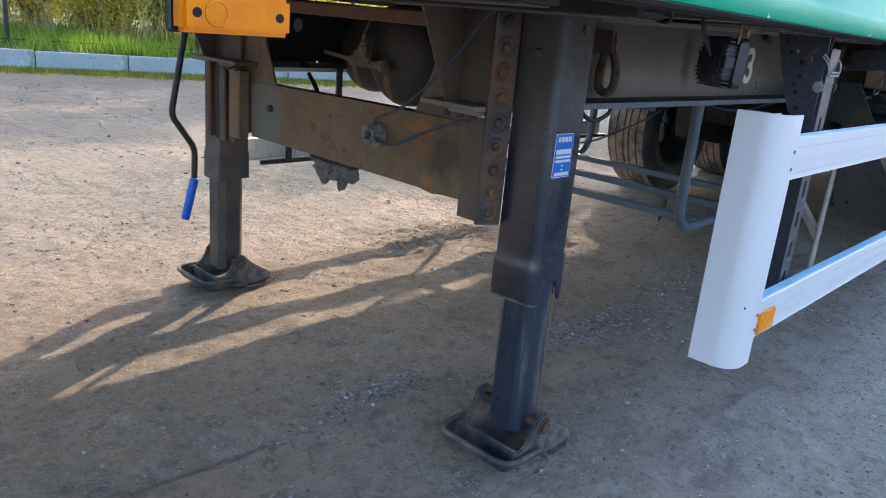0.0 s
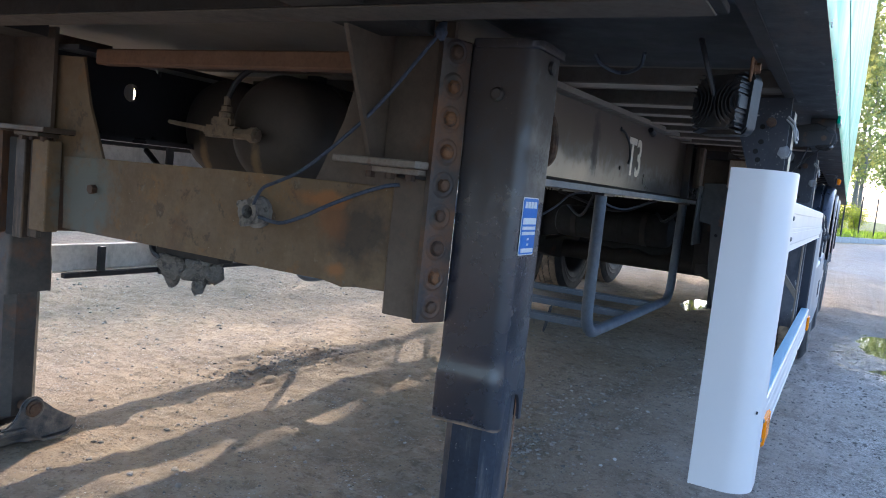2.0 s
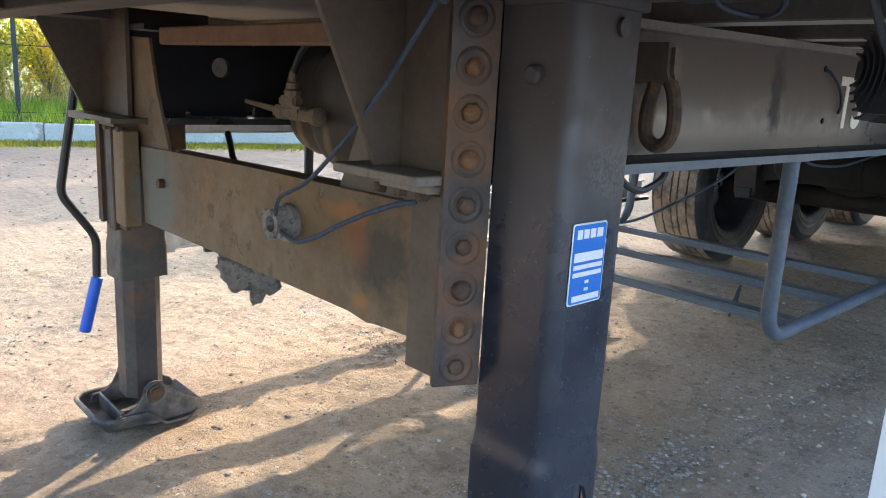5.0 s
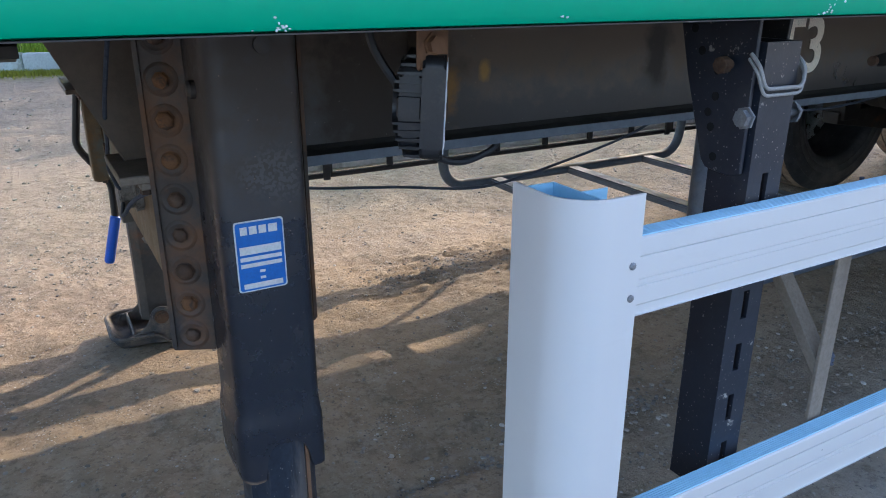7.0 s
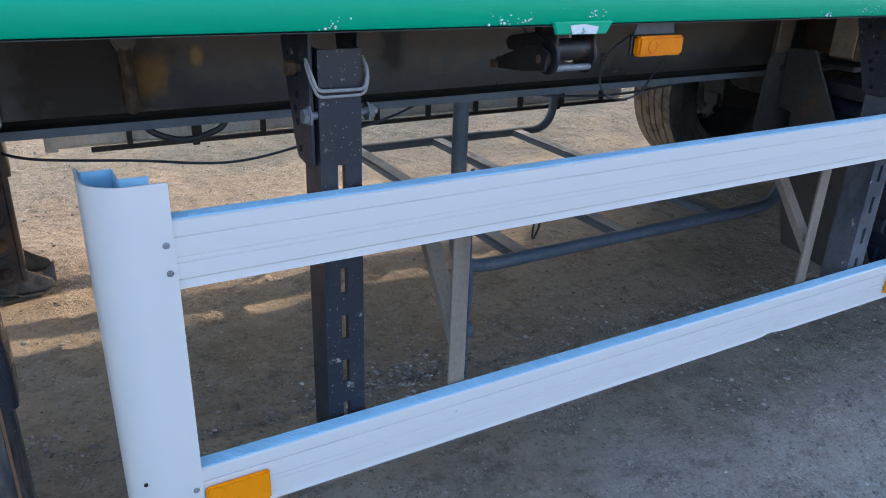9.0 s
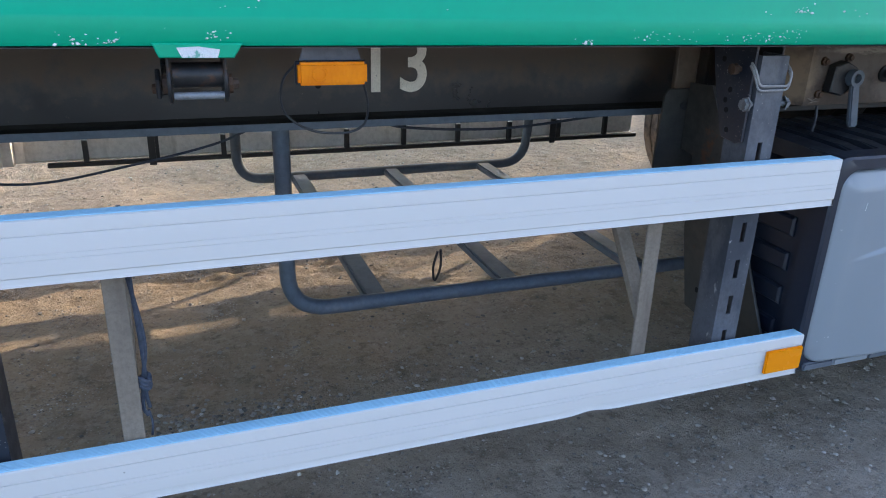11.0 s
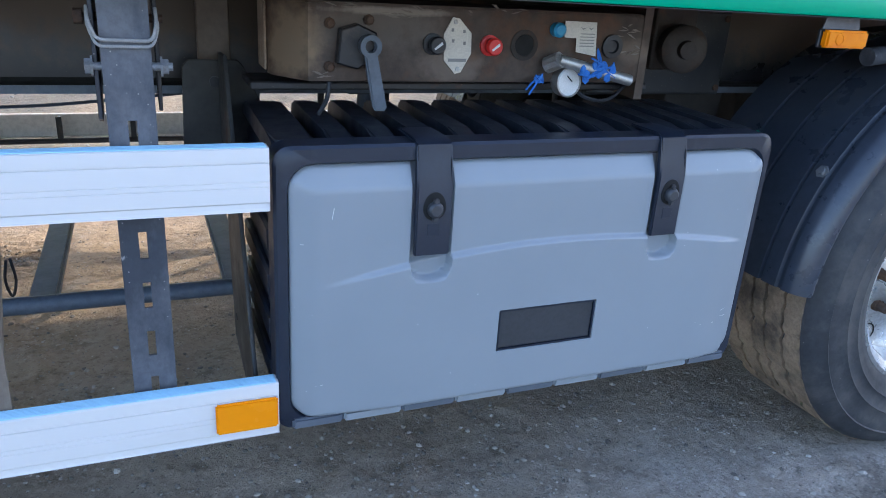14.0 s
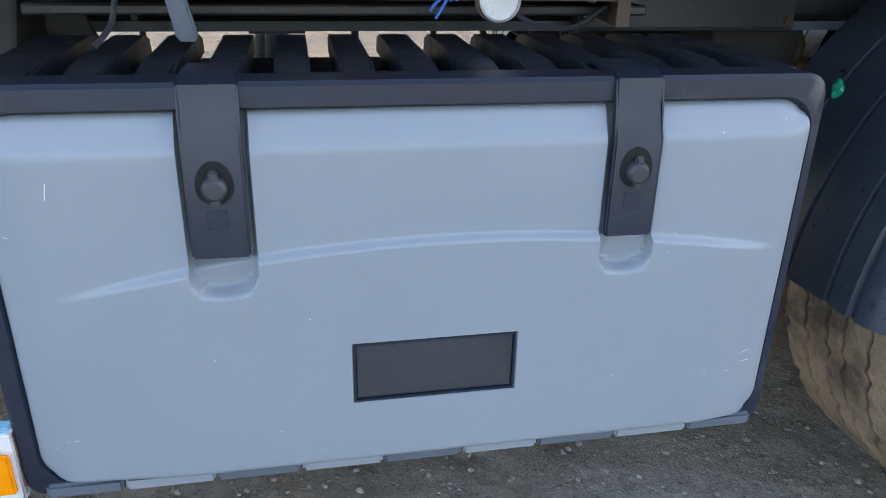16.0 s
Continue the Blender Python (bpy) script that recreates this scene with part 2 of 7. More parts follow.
M["bolt"] = surface("rusty bolt", (0.050, 0.028, 0.018), (0.125, 0.062, 0.030), (0.6, 0.85), metal=0.1, scale=30, stains=[((0.018, 0.016, 0.016), 24, 0.5, 0.66, 0.7), (MUD, 50, 0.5, 0.7, 0.5)], bump=0.6)
M["bolt_orange"] = surface("orange rusted bolt", (0.115, 0.050, 0.020), (0.24, 0.105, 0.038), (0.7, 0.9), scale=45, stains=[((0.035, 0.026, 0.022), 60, 0.5, 0.62, 0.8)], bump=0.7)
M["zinc"] = surface("zinc steel", (0.42, 0.42, 0.41), (0.55, 0.55, 0.54), (0.35, 0.55), metal=0.8, scale=30, stains=[(DUST, 25, 0.5, 0.7, 0.6)])
M["dull_zinc"] = surface("dull grey zinc", (0.20, 0.21, 0.225), (0.29, 0.295, 0.305), (0.4, 0.6), metal=0.5, scale=30, stains=[(MUD, 25, 0.5, 0.7, 0.6)])
M["alu"] = surface("white anodised rail", (0.60, 0.583, 0.57), (0.63, 0.612, 0.598), (0.30, 0.40), metal=0.0, scale=3, streak=(0.2, 1, 1), bump=0.02, fine=0.0,
                   stains=[((0.5, 0.48, 0.45), 9, 0.62, 0.75, 0.35)], specks=((0.25, 0.24, 0.22), 9, 0.02))
# streaked copy of the rail metal, made paler to stand in for bounced light
M["alu_lifted"] = surface("streaked aluminium, brightened", (0.72, 0.70, 0.67), (0.80, 0.78, 0.75), (0.45, 0.65), scale=3, streak=(1, 1, 0.15), stains=[((0.26, 0.24, 0.21), 8, 0.55, 0.70, 0.5)])
M["alutop"] = surface("pale blue aluminium", (0.30, 0.55, 0.70), (0.36, 0.61, 0.76), (0.3, 0.42), scale=5, bump=0.05, fine=0.1)
M["green"] = surface("green gloss paint", (0.0004, 0.335, 0.180), (0.0006, 0.355, 0.192), (0.30, 0.42), spec=0.28, scale=2, fine=0.06,
                     stains=[((0.002, 0.28, 0.165), 2.2, 0.45, 0.75, 0.3), ((0.62, 0.66, 0.62), 26, 0.715, 0.735, 0.9), ((0.6, 0.65, 0.62), 60, 0.73, 0.75, 0.8)], bump=0.10)
M["chip"] = surface("bare scraped metal", (0.62, 0.63, 0.63), (0.72, 0.72, 0.72), (0.4, 0.6), scale=40, stains=[((0.02, 0.3, 0.2), 30, 0.6, 0.65, 0.8)])
M["lid"] = surface("grey polyethylene lid", (0.216, 0.239, 0.262), (0.236, 0.259, 0.283), (0.33, 0.40), scale=2.5, bump=0.10, bscale=900, dist=0.0003, fine=0.0,
                   specks=((0.5, 0.52, 0.55), 26, 0.035))
M["shell"] = surface("black polyethylene", (0.007216, 0.01189, 0.02378), (0.01271, 0.01927, 0.03526), (0.34, 0.48), scale=5, fine=0.2,
                     stains=[((0.11, 0.12, 0.14), 12, 0.57, 0.82, 0.35)], bump=0.25, bscale=700, dist=0.0006)
M["latch"] = surface("dark grey nylon", (0.009775, 0.01462, 0.0272), (0.01572, 0.02193, 0.0374), (0.34, 0.46), scale=8, fine=0.2, stains=[((0.10, 0.11, 0.125), 14, 0.60, 0.82, 0.3)], bump=0.15, bscale=600, dist=0.0004)
M["knuckle"] = surface("darker grey polyethylene", (0.085, 0.099, 0.122), (0.105, 0.12, 0.145), (0.36, 0.5), scale=8, fine=0.1, bump=0.15, bscale=600, dist=0.0004)
# top ribs: dust, and the skylight on upper faces put into a paler tone
M["shell_top"] = surface("dusty black polyethylene, lit tops", (0.0105, 0.014, 0.0217), (0.0224, 0.0273, 0.0378), (0.38, 0.58), scale=7, stains=[((0.12, 0.13, 0.15), 30, 0.62, 0.74, 0.5), ((0.008, 0.010, 0.014), 6, 0.52, 0.7, 0.7)], bump=0.3)
M["bracket"] = surface("dusty olive bracket paint", (0.034, 0.033, 0.031), (0.066, 0.061, 0.053), (0.45, 0.65), scale=4, fine=0.2, stains=[((0.016, 0.017, 0.020), 3.5, 0.5, 0.70, 0.8), (RUST, 9, 0.64, 0.72, 0.6)])
M["winch"] = surface("greasy black winch", (0.012, 0.012, 0.013), (0.030, 0.028, 0.028), (0.3, 0.55), metal=0.3, scale=20, stains=[(RUST, 24, 0.55, 0.68, 0.6)])
M["arm"] = surface("chipped navy channel", (0.00935, 0.01275, 0.0221), (0.0187, 0.0238, 0.0357), (0.3, 0.5), scale=5, fine=0.15,
                   stains=[((0.30, 0.29, 0.27), 32, 0.645, 0.675, 0.85), ((0.11, 0.095, 0.08), 5, 0.56, 0.78, 0.45), (RUST, 12, 0.68, 0.73, 0.6)], specks=((0.24, 0.22, 0.20), 150, 0.19))
M["plate"] = surface("dark label plate", (0.03, 0.032, 0.037), (0.042, 0.044, 0.05), (0.4, 0.5), scale=8, bump=0.05)
M["rubber"] = surface("dusty tyre rubber", (0.022, 0.024, 0.029), (0.040, 0.042, 0.048), (0.55, 0.75), scale=5,
                      stains=[((0.15, 0.135, 0.12), 5, 0.48, 0.75, 0.55)], bump=0.4, specks=((0.3, 0.28, 0.25), 40, 0.06))
M["tread"] = surface("muddy tread", (0.23, 0.165, 0.112), (0.38, 0.275, 0.188), (0.8, 0.95), scale=9,
                     stains=[((0.035, 0.032, 0.030), 7, 0.48, 0.64, 0.75), ((0.24, 0.18, 0.125), 16, 0.58, 0.70, 0.5)], bump=0.7, dist=0.003)
M["guard"] = surface("black mudguard", (0.0255, 0.0323, 0.0476), (0.0408, 0.0493, 0.0663), (0.24, 0.38), scale=4,
                     stains=[((0.12, 0.115, 0.11), 5, 0.55, 0.8, 0.35)], bump=0.2)
M["rim"] = surface("polished alloy", (0.62, 0.63, 0.64), (0.72, 0.73, 0.74), (0.2, 0.4), metal=0.85, scale=7, stains=[(DUST, 9, 0.55, 0.75, 0.6)])
M["tube"] = surface("blue grey tube paint", (0.085, 0.104, 0.130), (0.115, 0.139, 0.170), (0.42, 0.6), scale=5,
                    stains=[(DUST, 5, 0.55, 0.8, 0.45), ((0.3, 0.32, 0.34), 16, 0.70, 0.74, 0.7)])
M["galv"] = surface("worn slotted channel", (0.0765, 0.0828, 0.1008), (0.135, 0.144, 0.1665), (0.35, 0.6), metal=0.2, scale=5, streak=(1, 1, 0.4), specks=((0.30, 0.29, 0.28), 90, 0.11),
                    stains=[((0.028, 0.033, 0.045), 4, 0.48, 0.62, 0.75), ((0.40, 0.40, 0.39), 30, 0.64, 0.69, 0.7), ((0.15, 0.085, 0.045), 9, 0.64, 0.72, 0.7)])
M["strap"] = surface("weathered flat bar", (0.17, 0.138, 0.108), (0.26, 0.215, 0.168), (0.7, 0.9), scale=12, streak=(1, 1, 0.2),
                     stains=[((0.12, 0.09, 0.07), 14, 0.55, 0.7, 0.7)], bump=0.4)
M["tank"] = surface("dusty air tank", (0.045, 0.036, 0.029), (0.070, 0.056, 0.045), (0.55, 0.75), scale=4, fine=0.15, stains=[(DUST, 3, 0.55, 0.85, 0.3)],
                    spots=[((0.03, 0.015, -0.085), (0.09, 0.022, 0.085), (0.27, 0.18, 0.09), 0.8)])
M["brass"] = surface("dirty brass", (0.21, 0.155, 0.10), (0.30, 0.225, 0.15), (0.5, 0.8), metal=0.4, scale=30, stains=[(MUD, 30, 0.45, 0.65, 0.8)])
M["clod"] = surface("dirt caked fitting", (0.15, 0.13, 0.11), (0.27, 0.235, 0.20), (0.85, 1.0), scale=30, stains=[((0.03, 0.03, 0.032), 18, 0.5, 0.6, 0.8)], bump=1.0, dist=0.004)
M["black"] = surface("black plastic", (0.00975, 0.0105, 0.01275), (0.0165, 0.01725, 0.02025), (0.35, 0.55), scale=20, stains=[(DUST, 14, 0.55, 0.8, 0.3)])
M["blue"] = surface("blue plastic grip", (0.01, 0.10, 0.55), (0.015, 0.12, 0.62), (0.35, 0.5), scale=20)
M["bluecap"] = surface("sky blue cap", (0.02, 0.24, 0.42), (0.03, 0.28, 0.48), (0.35, 0.5), scale=30)
M["rope"] = surface("blue grey rope", (0.032, 0.042, 0.065), (0.07, 0.085, 0.12), (0.75, 0.9), scale=90, bump=0.6)
M["string"] = surface("blue string", (0.02, 0.13, 0.5), (0.04, 0.2, 0.6), (0.7, 0.9), scale=90, bump=0.5)
M["label_blue"] = surface("blue label", (0.006, 0.125, 0.47), (0.010, 0.15, 0.52), (0.35, 0.5), scale=20)
M["white"] = surface("white print", (0.62, 0.63, 0.63), (0.72, 0.72, 0.72), (0.4, 0.6), scale=30)
M["stencil"] = surface("worn cream stencil paint", (0.82, 0.74, 0.61), (0.88, 0.81, 0.69), (0.6, 0.8), scale=18, stains=[((0.07, 0.07, 0.075), 40, 0.62, 0.68, 0.8)])
M["card"] = surface("cream card", (0.60, 0.55, 0.47), (0.68, 0.63, 0.54), (0.6, 0.8), scale=20)
M["grey_print"] = surface("grey print", (0.22, 0.21, 0.2), (0.28, 0.27, 0.25), (0.6, 0.8), scale=40)
M["red"] = surface("red plastic", (0.55, 0.015, 0.012), (0.62, 0.02, 0.015), (0.3, 0.45), scale=30)
M["amber_solid"] = surface("orange reflector", (0.80, 0.245, 0.001), (0.84, 0.265, 0.001), (0.2, 0.3), scale=4, fine=0.0, bump=0.0, spec=0.2)
M["wire"] = surface("black cable", (0.02, 0.022, 0.026), (0.03, 0.033, 0.04), (0.45, 0.6), scale=40)
M["cable_grey"] = surface("blue grey cable", (0.04, 0.048, 0.065), (0.06, 0.07, 0.09), (0.4, 0.6), scale=40)
M["hollow"] = surface("dark hole", (0.004, 0.004, 0.004), (0.006, 0.006, 0.006), (0.8, 0.9), scale=20, bump=0)
M["clip"] = surface("dull wire", (0.24, 0.235, 0.23), (0.34, 0.33, 0.32), (0.4, 0.6), scale=60)
M["concrete"] = surface("kerb concrete", (0.40, 0.405, 0.40), (0.54, 0.545, 0.54), (0.8, 0.95), scale=3,
                        stains=[((0.24, 0.235, 0.19), 1.6, 0.50, 0.54, 0.75), ((0.62, 0.62, 0.61), 3.5, 0.56, 0.62, 0.5)], bump=0.4, dist=0.002)
M["bark"] = surface("grey bark", (0.17, 0.16, 0.145), (0.26, 0.25, 0.225), (0.85, 1.0), scale=6, streak=(1, 1, 0.3), bump=0.8, dist=0.01)
M["post"] = surface("black fence paint", (0.02, 0.022, 0.024), (0.03, 0.032, 0.034), (0.5, 0.7), scale=9)
M["lens"] = surface("lamp lens", (0.45, 0.5, 0.55), (0.55, 0.6, 0.65), (0.1, 0.2), metal=0.3, scale=60)


# a film of dust catches light at a slant
for kind, weight in (("web", 0.12), ("deck", 0.35), ("member", 0.4), ("member_web", 0.4)):
    bsdf = M[kind].node_tree.nodes["Principled BSDF"]
    bsdf.inputs["Sheen Weight"].default_value = weight
    bsdf.inputs["Sheen Roughness"].default_value = 0.5
    bsdf.inputs["Sheen Tint"].default_value = (1.0, 0.86, 0.70, 1)


def amber_material():
    g = Graph("amber lens")
    w = g.add("ShaderNodeTexWave", Scale=160.0, Distortion=0.0)
    g.link(g.coord, w.inputs[0])
    g.bump(w.outputs["Fac"], 0.25, 0.001)
    col = g.mix(g.ramp(g.noise(40), (0.4, 0.0), (0.7, 1.0)), (0.70, 0.185, 0.001), (0.78, 0.235, 0.001))
    return g.set(col, 0.2, 0.0, 0.2)


M["amber"] = amber_material()


def ground_material():
    g = Graph("packed grit")
    sep = g.tree.nodes.new("ShaderNodeSeparateXYZ")
    g.link(g.coord, sep.inputs[0])
    side = g.add("ShaderNodeMath")
    side.operation = "MULTIPLY_ADD"
    g.link(g.noise(0.8, 5, 0.6), side.inputs[0])
    side.inputs[1].default_value = 2.2
    # browner soil ahead of the landing legs
    front = g.add("ShaderNodeMapRange")
    front.inputs["From Min"].default_value, front.inputs["From Max"].default_value = 3.0, 0.6
    front.inputs["To Max"].default_value = 1.5
    g.link(sep.outputs["X"], front.inputs["Value"])
    shift = g.add("ShaderNodeMath")
    shift.operation = "ADD"
    g.link(sep.outputs["Y"], shift.inputs[0])
    g.link(front.outputs[0], shift.inputs[1])
    g.link(shift.outputs[0], side.inputs[2])
    span = g.add("ShaderNodeMapRange")
    span.inputs["From Min"].default_value, span.inputs["From Max"].default_value = 1.2, 3.2
    g.link(side.outputs[0], span.inputs["Value"])
    col = g.mix(span.outputs[0], (0.362, 0.343, 0.320), (0.352, 0.278, 0.198))
    out = g.add("ShaderNodeMapRange")
    out.inputs["From Min"].default_value, out.inputs["From Max"].default_value = 4.4, 6.0
    g.link(side.outputs[0], out.inputs["Value"])
    col = g.mix(out.outputs[0], col, (0.30, 0.245, 0.20))
    grit = g.add("ShaderNodeMapRange")
    grit.inputs["From Min"].default_value, grit.inputs["From Max"].default_value = 2.0, 1.4
    g.link(side.outputs[0], grit.inputs["Value"])
    cell = g.add("ShaderNodeTexVoronoi", Scale=165.0)
    g.link(g.coord, cell.inputs["Vector"])
    # mossy strip along the kerb
    row = g.tree.nodes.new("ShaderNodeVectorMath")
    row.operation = "DOT_PRODUCT"
    g.link(g.coord, row.inputs[0])
    row.inputs[1].default_value = (0.287, 0.958, 0.0)
    moss = g.add("ShaderNodeMath")
    moss.operation = "MULTIPLY_ADD"
    g.link(g.noise(1.6, 7, 0.7), moss.inputs[0])
    moss.inputs[1].default_value = 1.1
    g.link(row.outputs["Value"], moss.inputs[2])
    strip = g.add("ShaderNodeMapRange")
    strip.inputs["From Min"].default_value, strip.inputs["From Max"].default_value = 11.35, 12.20
    g.link(moss.outputs[0], strip.inputs["Value"])
    col = g.mix(strip.outputs[0], col, (0.25, 0.23, 0.075))
    col = g.mix(g.ramp(g.noise(1.3, 8, 0.68), (0.44, 0.0), (0.66, 0.6)), col, (0.225, 0.188, 0.148))
    col = g.mix(g.ramp(g.noise(4.5, 9, 0.75), (0.49, 0.0), (0.66, 0.6)), col, (0.165, 0.137, 0.106))
    col = g.mix(g.ramp(g.noise(11, 6, 0.72), (0.54, 0.0), (0.63, 0.55)), col, (0.125, 0.101, 0.079))
    col = g.mix(g.ramp(g.noise(7.5, 6, 0.72), (0.57, 0.0), (0.66, 0.45)), col, (0.44, 0.39, 0.33))
    col = g.mix(g.ramp(g.noise(26, 4, 0.7), (0.50, 0.0), (0.62, 0.4)), col, (0.42, 0.36, 0.295))
    col = g.mix(g.ramp(g.noise(62, 3, 0.6), (0.57, 0.0), (0.65, 0.35)), col, (0.085, 0.072, 0.06))
    col = g.mix(g.ramp(g.noise(95, 3, 0.6), (0.63, 0.0), (0.70, 0.4)), col, (0.52, 0.47, 0.41))
    brown = g.add("ShaderNodeMapRange")
    brown.inputs["From Min"].default_value, brown.inputs["From Max"].default_value = 3.0, 5.0
    g.link(side.outputs[0], brown.inputs["Value"])
    col = g.mix(brown.outputs[0], col, g.mix(1.0, col, (0.875, 0.825, 0.755), "MULTIPLY"))
    chips = g.ramp(cell.outputs["Color"], (0.2, (0.095, 0.090, 0.084)), (0.5, (0.28, 0.267, 0.25)), (0.8, (0.64, 0.61, 0.57)))
    col = g.mix(g.mix(1.0, grit.outputs[0], g.ramp(g.noise(2.2, 7, 0.7), (0.36, 0.12), (0.62, 0.60)), "MULTIPLY"), col, chips)
    # pebbles bedded in the grit, in loose drifts
    for size, reach, lo in ((95, 0.32, 0.52), (48, 0.24, 0.56)):
        v = g.add("ShaderNodeTexVoronoi", Scale=float(size))
        g.link(g.coord, v.inputs["Vector"])
        face = g.ramp(v.outputs["Distance"], (reach * 0.8, 1.0), (reach, 0.0))
        drift = g.ramp(g.noise(size * 0.06, 5, 0.7), (lo, 0.0), (lo + 0.08, 1.0))
        hue = g.ramp(v.outputs["Color"], (0.15, (0.12, 0.105, 0.09)), (0.5, (0.27, 0.245, 0.21)), (0.85, (0.52, 0.49, 0.45)))
        spot = g.mix(1.0, face, drift, "MULTIPLY")
        col = g.mix(spot, col, hue)
        g.bump(spot, 0.9, 0.22 / size)
    g.bump(g.noise(160, 5, 0.75), 0.6, 0.003)
    g.bump(g.noise(18, 8, 0.7), 0.9, 0.022)
    # soil darkened under the tube rack: the chassis' shade painted into the colour
    rack_shade = g.spot((3.35, 1.45, 0.0), (1.75, 0.85, 1.0), 0.6, 1.4, 3)
    col = g.mix(rack_shade, col, g.mix(1.0, col, (0.80, 0.745, 0.68), "MULTIPLY"))
    # browner yard towards the far end, paler loose grit by the tool box
    yard = g.spot((10.5, -0.6, 0.0), (5.5, 3.0, 1.0), 0.9, 1.4, 1)
    col = g.mix(yard, col, g.mix(1.0, col, (0.86, 0.765, 0.67), "MULTIPLY"))
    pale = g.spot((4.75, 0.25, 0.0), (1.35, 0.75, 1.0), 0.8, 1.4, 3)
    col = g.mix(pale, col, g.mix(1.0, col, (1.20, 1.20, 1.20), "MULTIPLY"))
    # damp film round the puddles
    wet = g.spot((5.85, 0.05, 0.0), (1.25, 0.75, 1.0), 1.0, 1.4, 5)
    col = g.mix(wet, col, g.mix(1.0, col, (0.45, 0.43, 0.41), "MULTIPLY"))
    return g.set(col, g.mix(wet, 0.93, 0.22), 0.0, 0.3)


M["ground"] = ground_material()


def leaf_material(name, a, b, glow):
    g = Graph(name)
    rnd = g.tree.nodes.new("ShaderNodeNewGeometry").outputs["Random Per Island"]
    col = g.ramp(rnd, (0.0, a), (0.75, b), (1.0, tuple(1.15 * c for c in b)))
    g.set(col, 0.55, 0.0, 0.3)
    t = g.tree.nodes.new("ShaderNodeBsdfTranslucent")
    g.link(g.mix(1.0, col, glow, "MULTIPLY"), t.inputs[0])
    m = g.add("ShaderNodeMixShader", Fac=0.62)
    g.link(g.bsdf.outputs[0], m.inputs[1])
    g.link(t.outputs[0], m.inputs[2])
    g.link(m.outputs[0], g.tree.nodes["Material Output"].inputs[0])
    return g.mat


M["leaf"] = leaf_material("green leaves", (0.12, 0.18, 0.032), (0.40, 0.44, 0.08), (1.0, 1.0, 0.5))
M["leaf_yellow"] = leaf_material("yellow leaves", (0.30, 0.32, 0.05), (0.76, 0.62, 0.11), (1.0, 0.95, 0.4))
M["leaf_far"] = leaf_material("pale green leaves", (0.23, 0.26, 0.11), (0.44, 0.43, 0.18), (1.0, 1.0, 0.65))
M["leaf_mid"] = leaf_material("mid green leaves", (0.15, 0.20, 0.09), (0.31, 0.36, 0.17), (1.0, 1.0, 0.7))
M["grass"] = leaf_material("grass blades", (0.10, 0.19, 0.03), (0.30, 0.42, 0.08), (1.0, 1.0, 0.4))
M["moss"] = leaf_material("mossy weeds", (0.13, 0.14, 0.03), (0.30, 0.30, 0.07), (1.0, 1.0, 0.4))
M["straw"] = leaf_material("dry stalks", (0.32, 0.27, 0.12), (0.55, 0.48, 0.26), (1.0, 0.9, 0.6))


def stone_material():
    g = Graph("small stones")
    rnd = g.tree.nodes.new("ShaderNodeNewGeometry").outputs["Random Per Island"]
    col = g.ramp(rnd, (0.0, (0.11, 0.10, 0.09)), (0.55, (0.25, 0.225, 0.195)), (0.95, (0.34, 0.31, 0.275)), (1.0, (0.50, 0.475, 0.44)))
    return g.set(col, 0.9)


M["stone"] = stone_material()


def water_material():
    g = Graph("puddle water")
    g.bump(g.noise(6, 2), 0.02, 0.01)
    return g.set((0.05, 0.045, 0.03), 0.03, 0.0, 0.5)


M["water"] = water_material()


# ---- mesh helpers ----
ORIGIN = {}


def thing(name, at, label, category, group="", kind=""):
    ob = new(name)
    ob.empty_display_size = 0.05
    ob.location = at
    ORIGIN[ob.name] = Vector(at)
    return tagged(ob, label, category, group, kind)


def finish(bm, name, material, origin=(0, 0, 0), angle=35, recalc=True):
    if recalc:
        bmesh.ops.recalc_face_normals(bm, faces=bm.faces)
    bmesh.ops.translate(bm, verts=bm.verts, vec=-Vector(origin))
    me = bpy.data.meshes.new(name)
    bm.to_mesh(me)
    bm.free()
    me.shade_smooth()
    me.set_sharp_from_angle(angle=radians(angle))
    me.materials.append(M[material])
    return me


def part(name, bm, material, parent, label="", angle=35, recalc=True):
    """Links a bmesh, drawn in world places, as one mesh under a thing or a part."""
    o = ORIGIN[parent.name]
    ob = new(name, finish(bm, name, material, o, angle, recalc))
    ob.parent = parent
    ORIGIN[ob.name] = o
    return tagged(ob, label)


def alone(name, bm, material, label, category, kind="", group="", angle=35, recalc=True):
    ob = new(name, finish(bm, name, material, (0, 0, 0), angle, recalc))
    return tagged(ob, label, category, group, kind)


def B():
    return bmesh.new()


def box(bm, x0, x1, y0, y1, z0, z1, bev=0.0, seg=1):
    x0, x1, y0, y1, z0, z1 = min(x0, x1), max(x0, x1), min(y0, y1), max(y0, y1), min(z0, z1), max(z0, z1)
    v = [bm.verts.new(p) for p in ((x0, y0, z0), (x1, y0, z0), (x1, y1, z0), (x0, y1, z0), (x0, y0, z1), (x1, y0, z1), (x1, y1, z1), (x0, y1, z1))]
    fs = [bm.faces.new([v[i] for i in f]) for f in ((3, 2, 1, 0), (4, 5, 6, 7), (0, 1, 5, 4), (1, 2, 6, 5), (2, 3, 7, 6), (3, 0, 4, 7))]
    if bev:
        edges = list({e for f in fs for e in f.edges})
        bmesh.ops.bevel(bm, geom=edges, offset=bev, segments=seg, affect="EDGES", clamp_overlap=True)
    return bm


def spot(axis, a, p, q):
    return {"x": (a, p, q), "y": (p, a, q), "z": (p, q, a)}[axis]


